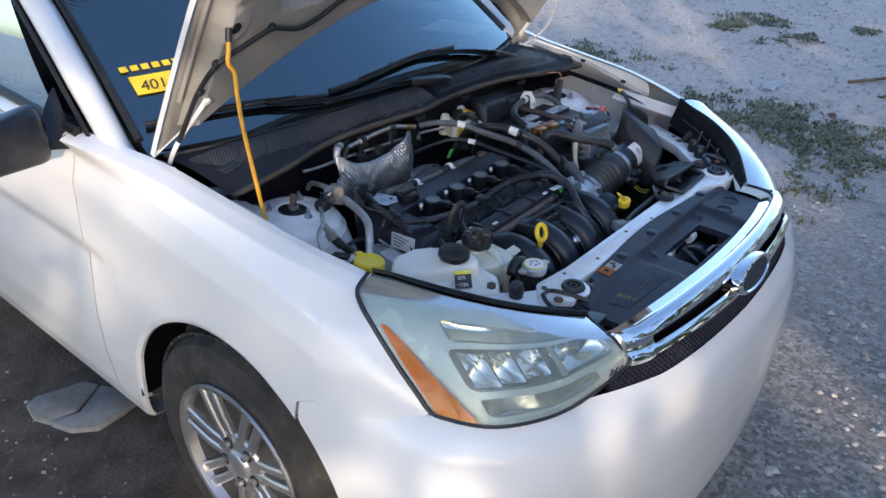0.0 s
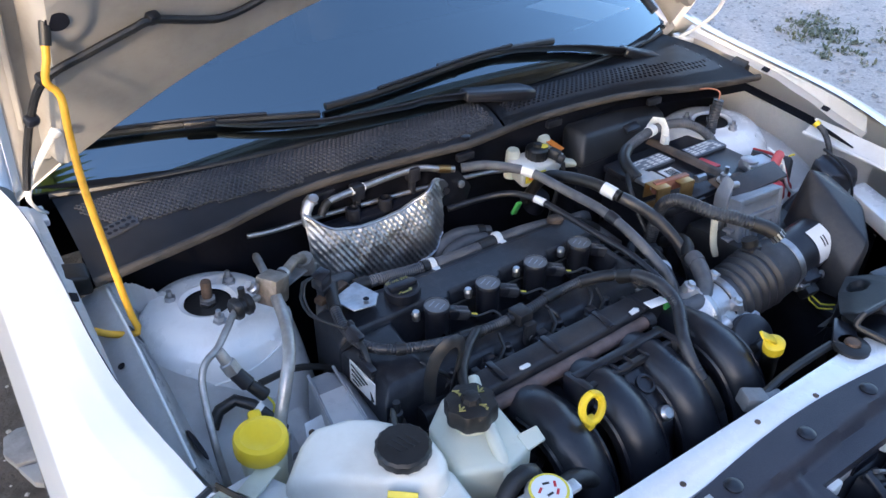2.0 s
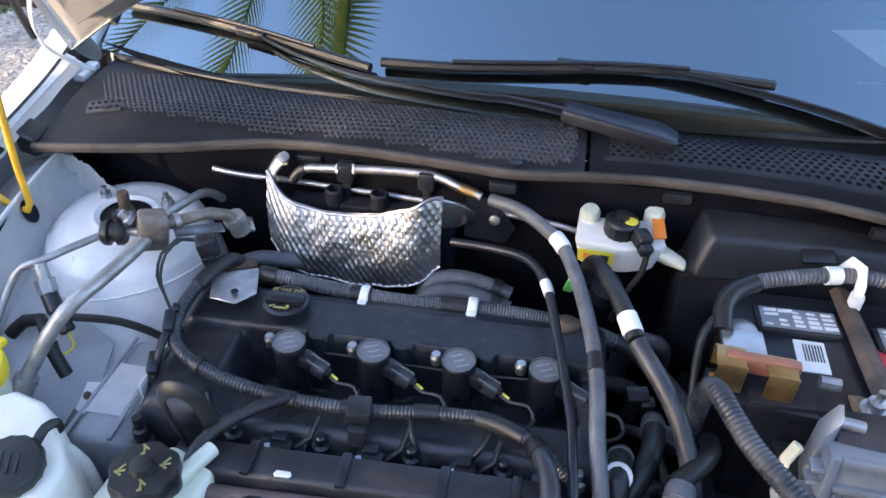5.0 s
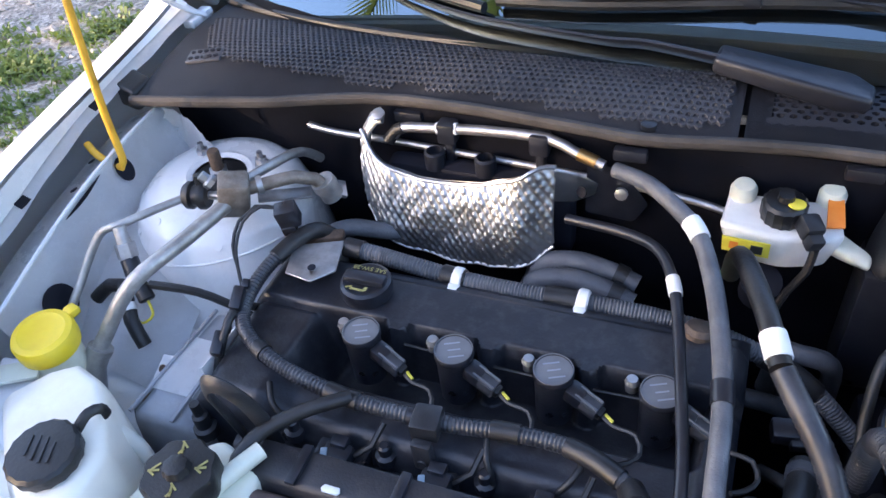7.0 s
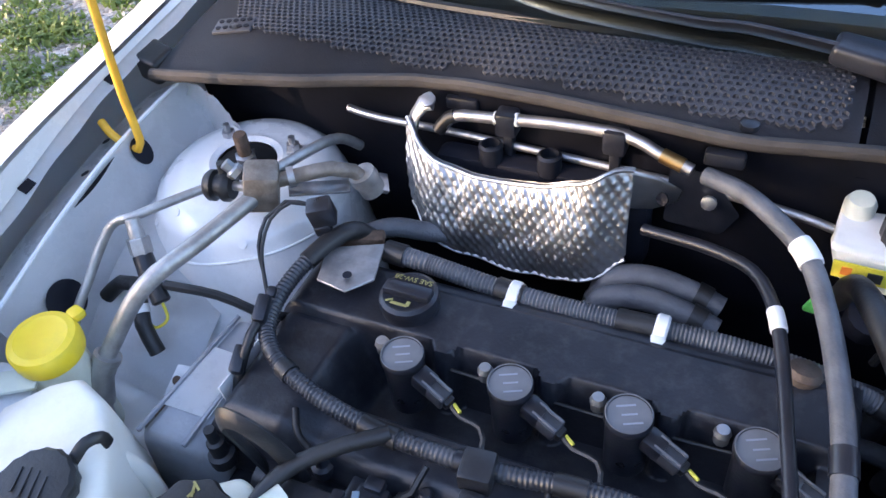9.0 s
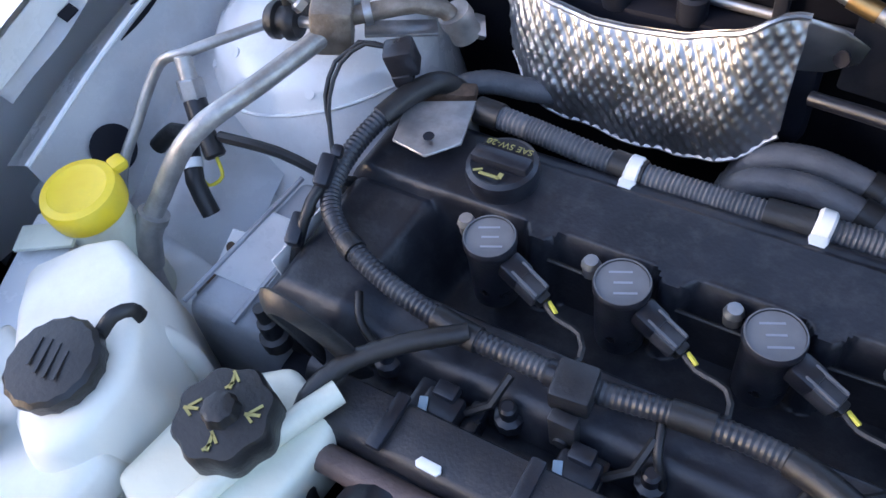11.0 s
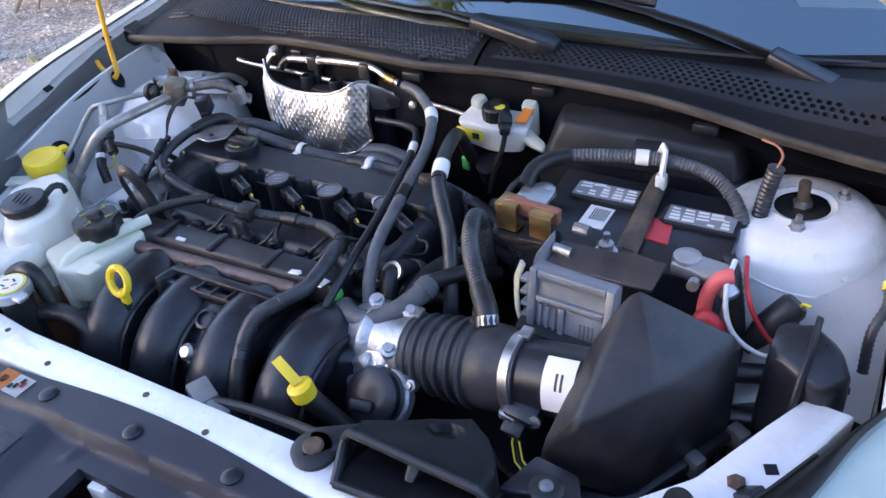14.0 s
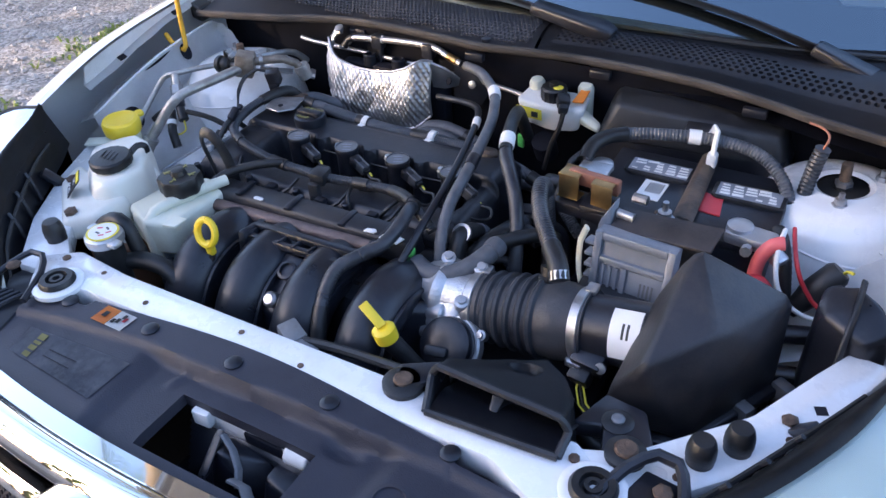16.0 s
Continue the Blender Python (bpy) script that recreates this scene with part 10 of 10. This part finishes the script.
for x, y, turn, k in ((-6.6, -3.6, 50, 0.42), (-5.9, -4.6, 160, 0.46), (-5.2, -5.5, 280, 0.42), (6.2, -1.6, 15, 0.5), (6.6, -2.9, 110, 0.55), (6.3, -4.2, 230, 0.5), (5.6, -5.3, 330, 0.55), (8.2, -3.4, 75, 0.8),
                      (-3.6, -6.0, 35, 0.45), (-2.2, -5.8, 170, 0.48), (-0.9, -6.0, 260, 0.45), (0.4, -5.8, 80, 0.5), (1.7, -6.0, 300, 0.45), (3.0, -5.8, 120, 0.5), (4.4, -5.7, 200, 0.48)):
    c = copy_thing(first_tree, pose(x, y, -0.3, 0, 0, turn))
    c.scale = (k, k, k)
    tagged(c, "low leafy green bush at the lot's edge", "bush", "bushes round the lot")


def build_palm():
    t = thing("palm_tree", (-3.75, 3.15, 0), "palm tree with a fibrous trunk and arching fronds", "palm tree")
    b = Vector((-3.75, 3.15, 0))
    Shape().tube([b + Vector(p) for p in ((0, 0, -0.2), (0.10, 0, 1.0), (0.45, -0.08, 2.7), (1.0, -0.2, 4.4))], lambda u: 0.17 - 0.05 * u, 14, step=0.12, ridge=0.015, pitch=0.16).done("trunk", DRY, t)
    top = b + Vector((1.0, -0.2, 4.4))
    for i in range(15):
        a = i * 2.399
        out = Vector((math.cos(a), math.sin(a), 0))
        L = 2.7 + 0.4 * math.sin(i)
        rise = 0.9 - 0.06 * i
        pts = [top, top + out * L * 0.3 + Vector((0, 0, rise * 0.8)), top + out * L * 0.65 + Vector((0, 0, rise * 0.8)), top + out * L * 0.95 + Vector((0, 0, rise * 0.3 - 0.5))]
        s = Shape().tube(pts, lambda u: 0.02 - 0.016 * u, 5, step=0.15)
        line = smooth_line(pts, 0.05)
        for k, p in enumerate(line[6:]):
            w = 0.34 * math.sin(math.pi * min(1, (k + 4) / len(line))) + 0.1
            side = out.cross(Vector((0, 0, 1)))
            for sg in (-1, 1):
                tip = p + side * sg * w + out * 0.25 - Vector((0, 0, 0.18))
                q = out * 0.022
                s.bm.faces.new([s.bm.verts.new(v) for v in (p - q, p + q, tip)])
        s.done("frond", LEAF, t, solid=False)
    # dry leaf bases round the foot
    d = Shape()
    for i in range(70):
        a, h = rng.uniform(0, 6.28), rng.uniform(0.02, 0.9)
        o = Vector((math.cos(a), math.sin(a), 0))
        p = b + o * 0.16 + Vector((0, 0, h))
        d.tube([p, p + o * 0.12 + Vector((0, 0, 0.12)), p + o * rng.uniform(0.2, 0.45) + Vector((0, 0, rng.uniform(-0.15, 0.15)))], lambda u: 0.02 - 0.014 * u, 5, step=0.08)
    tagged(d.done("dry_leaf_bases", DRY, t), kind="stuff")


build_palm()


def scatter_stones():
    s = Shape()
    spots = [(1.15, 7.5, -1.8, 4.5, 15000), (-0.4, 2.6, -1.7, 0.0, 2600), (-5.2, -1.9, 0.6, 4.8, 11000), (-2.2, -0.85, 0.4, 2.6, 420)]
    for x0, x1, y0, y1, n in spots:
        for _ in range(n):
            x, y = rng.uniform(x0, x1), rng.uniform(y0, y1)
            r = 0.004 + (0.018 if n > 500 else 0.006) * rng.random() ** 3.5
            z = ground_height(x, y)
            m = Matrix.Rotation(rng.uniform(0, 6.28), 3, "Z")
            vs = [s.bm.verts.new(Vector((x, y, z + r * 0.25)) + m @ Vector((dx * r * rng.uniform(0.7, 1.3), dy * r * rng.uniform(0.7, 1.2), dz * r * rng.uniform(0.4, 0.8)))) for dx, dy, dz in ((1, 0, 0), (0, 1, 0), (-1, 0, 0), (0, -1, 0), (0.2, 0.1, 1))]
            for k in range(4):
                s.bm.faces.new((vs[k], vs[(k + 1) % 4], vs[4]))
    tagged(s.done("gravel_stones", STONE, solid=False), "loose pale gravel stones", "gravel", kind="stuff")


scatter_stones()


def scatter_grass(patches, mat, words, size, blades):
    s = Shape()
    tufts = []
    for cx, cy, sx, sy, n in patches:
        for _ in range(n):
            px, py = rng.gauss(cx, sx), rng.gauss(cy, sy)
            w = rng.uniform(0.06, 0.17)
            tufts += [(rng.gauss(px, w), rng.gauss(py, w * 0.8)) for _ in range(rng.randint(8, 24))]
    for x, y in tufts:
        if -1.7 < x < 1.05:
            continue
        z = ground_height(x, y)
        for _ in range(blades):
            a, L = rng.uniform(0, 6.28), rng.uniform(0.010, size)
            o = Vector((math.cos(a), math.sin(a), 0))
            p = Vector((x + rng.gauss(0, 0.03), y + rng.gauss(0, 0.03), z - 0.004))
            w = o.cross(Vector((0, 0, 1))) * rng.uniform(0.003, 0.009)
            mid, tip = p + o * L * 0.4 + Vector((0, 0, L * 0.7)), p + o * L * 1.1 + Vector((0, 0, L * rng.uniform(0.3, 0.9)))
            v = [s.bm.verts.new(q) for q in (p - w, p + w, mid + w, mid - w, tip)]
            s.bm.faces.new((v[0], v[1], v[2], v[3]))
            s.bm.faces.new((v[3], v[2], v[4]))
    tagged(s.done("weeds", mat, solid=False), words, "weeds", kind="stuff")


scatter_grass(((3.20, 1.47, 0.13, 0.10, 2), (3.12, 1.22, 0.16, 0.10, 3), (3.11, 0.97, 0.20, 0.10, 4), (2.98, 0.70, 0.18, 0.10, 4), (2.89, 0.44, 0.18, 0.10, 4), (3.45, 0.98, 0.18, 0.09, 2), (3.72, 0.55, 0.20, 0.10, 2),
               (5.56, 2.02, 0.22, 0.12, 3), (5.41, 1.78, 0.20, 0.10, 2), (5.22, 2.20, 0.18, 0.10, 2), (3.67, 2.36, 0.10, 0.08, 1), (3.66, 2.70, 0.12, 0.10, 2), (6.1, 1.15, 0.25, 0.15, 2), (6.4, 3.2, 0.8, 0.5, 2)),
              GRASS, "low dull green weeds in patches on the gravel", 0.042, 12)
scatter_grass(((-2.85, 2.34, 0.10, 0.08, 2), (-2.66, 2.22, 0.10, 0.07, 2), (-2.60, 2.39, 0.09, 0.06, 1), (-2.50, 2.31, 0.08, 0.06, 1), (-2.39, 1.93, 0.07, 0.05, 1), (-2.53, 2.06, 0.08, 0.06, 1), (-2.51, 2.64, 0.08, 0.06, 1),
               (-2.80, 0.91, 0.09, 0.05, 2), (-2.73, 0.98, 0.09, 0.05, 1), (-3.22, 1.17, 0.09, 0.06, 1), (-2.64, 1.12, 0.07, 0.05, 1), (-3.04, 1.40, 0.10, 0.06, 1), (-2.84, 1.45, 0.10, 0.06, 2), (-2.58, 0.80, 0.06, 0.04, 1),
               (-3.5, 2.6, 0.6, 0.4, 3), (-3.3, 3.2, 0.7, 0.4, 2), (-2.2, 1.60, 0.12, 0.10, 1)),
              LUSH, "bright leafy weeds growing through the gravel", 0.050, 12)

sl = Shape().prism([(-0.895, 1.825), (-0.86, 1.842), (-0.80, 1.822), (-0.72, 1.80), (-0.70, 1.752), (-0.805, 1.690), (-0.885, 1.712), (-0.905, 1.765)], -0.01, 0.020, 0.004)
sl.prism([(-0.694, 1.750), (-0.655, 1.66), (-0.64, 1.60), (-0.72, 1.585), (-0.80, 1.58), (-0.86, 1.63), (-0.884, 1.703), (-0.803, 1.681)], -0.01, 0.016, 0.004)
tagged(sl.done("paving_slab", SLAB), "broken grey concrete slab with a crack on dark earth", "slab")
for x, y, a in ((3.06, 0.62, 20), (3.62, 0.80, 70), (4.25, 0.62, 120), (-2.64, 1.05, 40), (-2.93, 1.27, 100), (-2.55, 2.75, 10)):
    z = ground_height(x, y)
    lf = Shape().grid(lambda u, v: Vector((x, y, z + 0.008)) + Matrix.Rotation(radians(a), 3, "Z") @ Vector(((u - 0.5) * 0.11, (v - 0.5) * 0.06 * math.sin(math.pi * (0.1 + 0.8 * u)), 0.014 * math.sin(5 * u + 3 * v))), 6, 4, 0.001)
    tagged(lf.done("dry_leaf", BRICKRED if a % 3 else DRY), "curled dry fallen leaf on the gravel", "leaf", "fallen leaves")
pp = Shape().grid(lambda u, v: Vector((3.82 + 0.26 * u, 1.22 + 0.09 * v, ground_height(3.9, 1.25) + 0.012 + 0.01 * math.sin(7 * u + 4 * v))), 6, 4, 0.001)
tagged(pp.done("paper_scrap", PAPER), "crumpled white paper scrap on the gravel", "litter")
br = Shape().tube([(4.4, 0.9, 0.02), (4.7, 0.7, 0.03), (5.1, 0.6, 0.02), (5.5, 0.35, 0.02)], 0.012, 6, step=0.08)
tagged(br.done("fallen_branch", BARK), "dry fallen branch lying on the gravel", "branch")
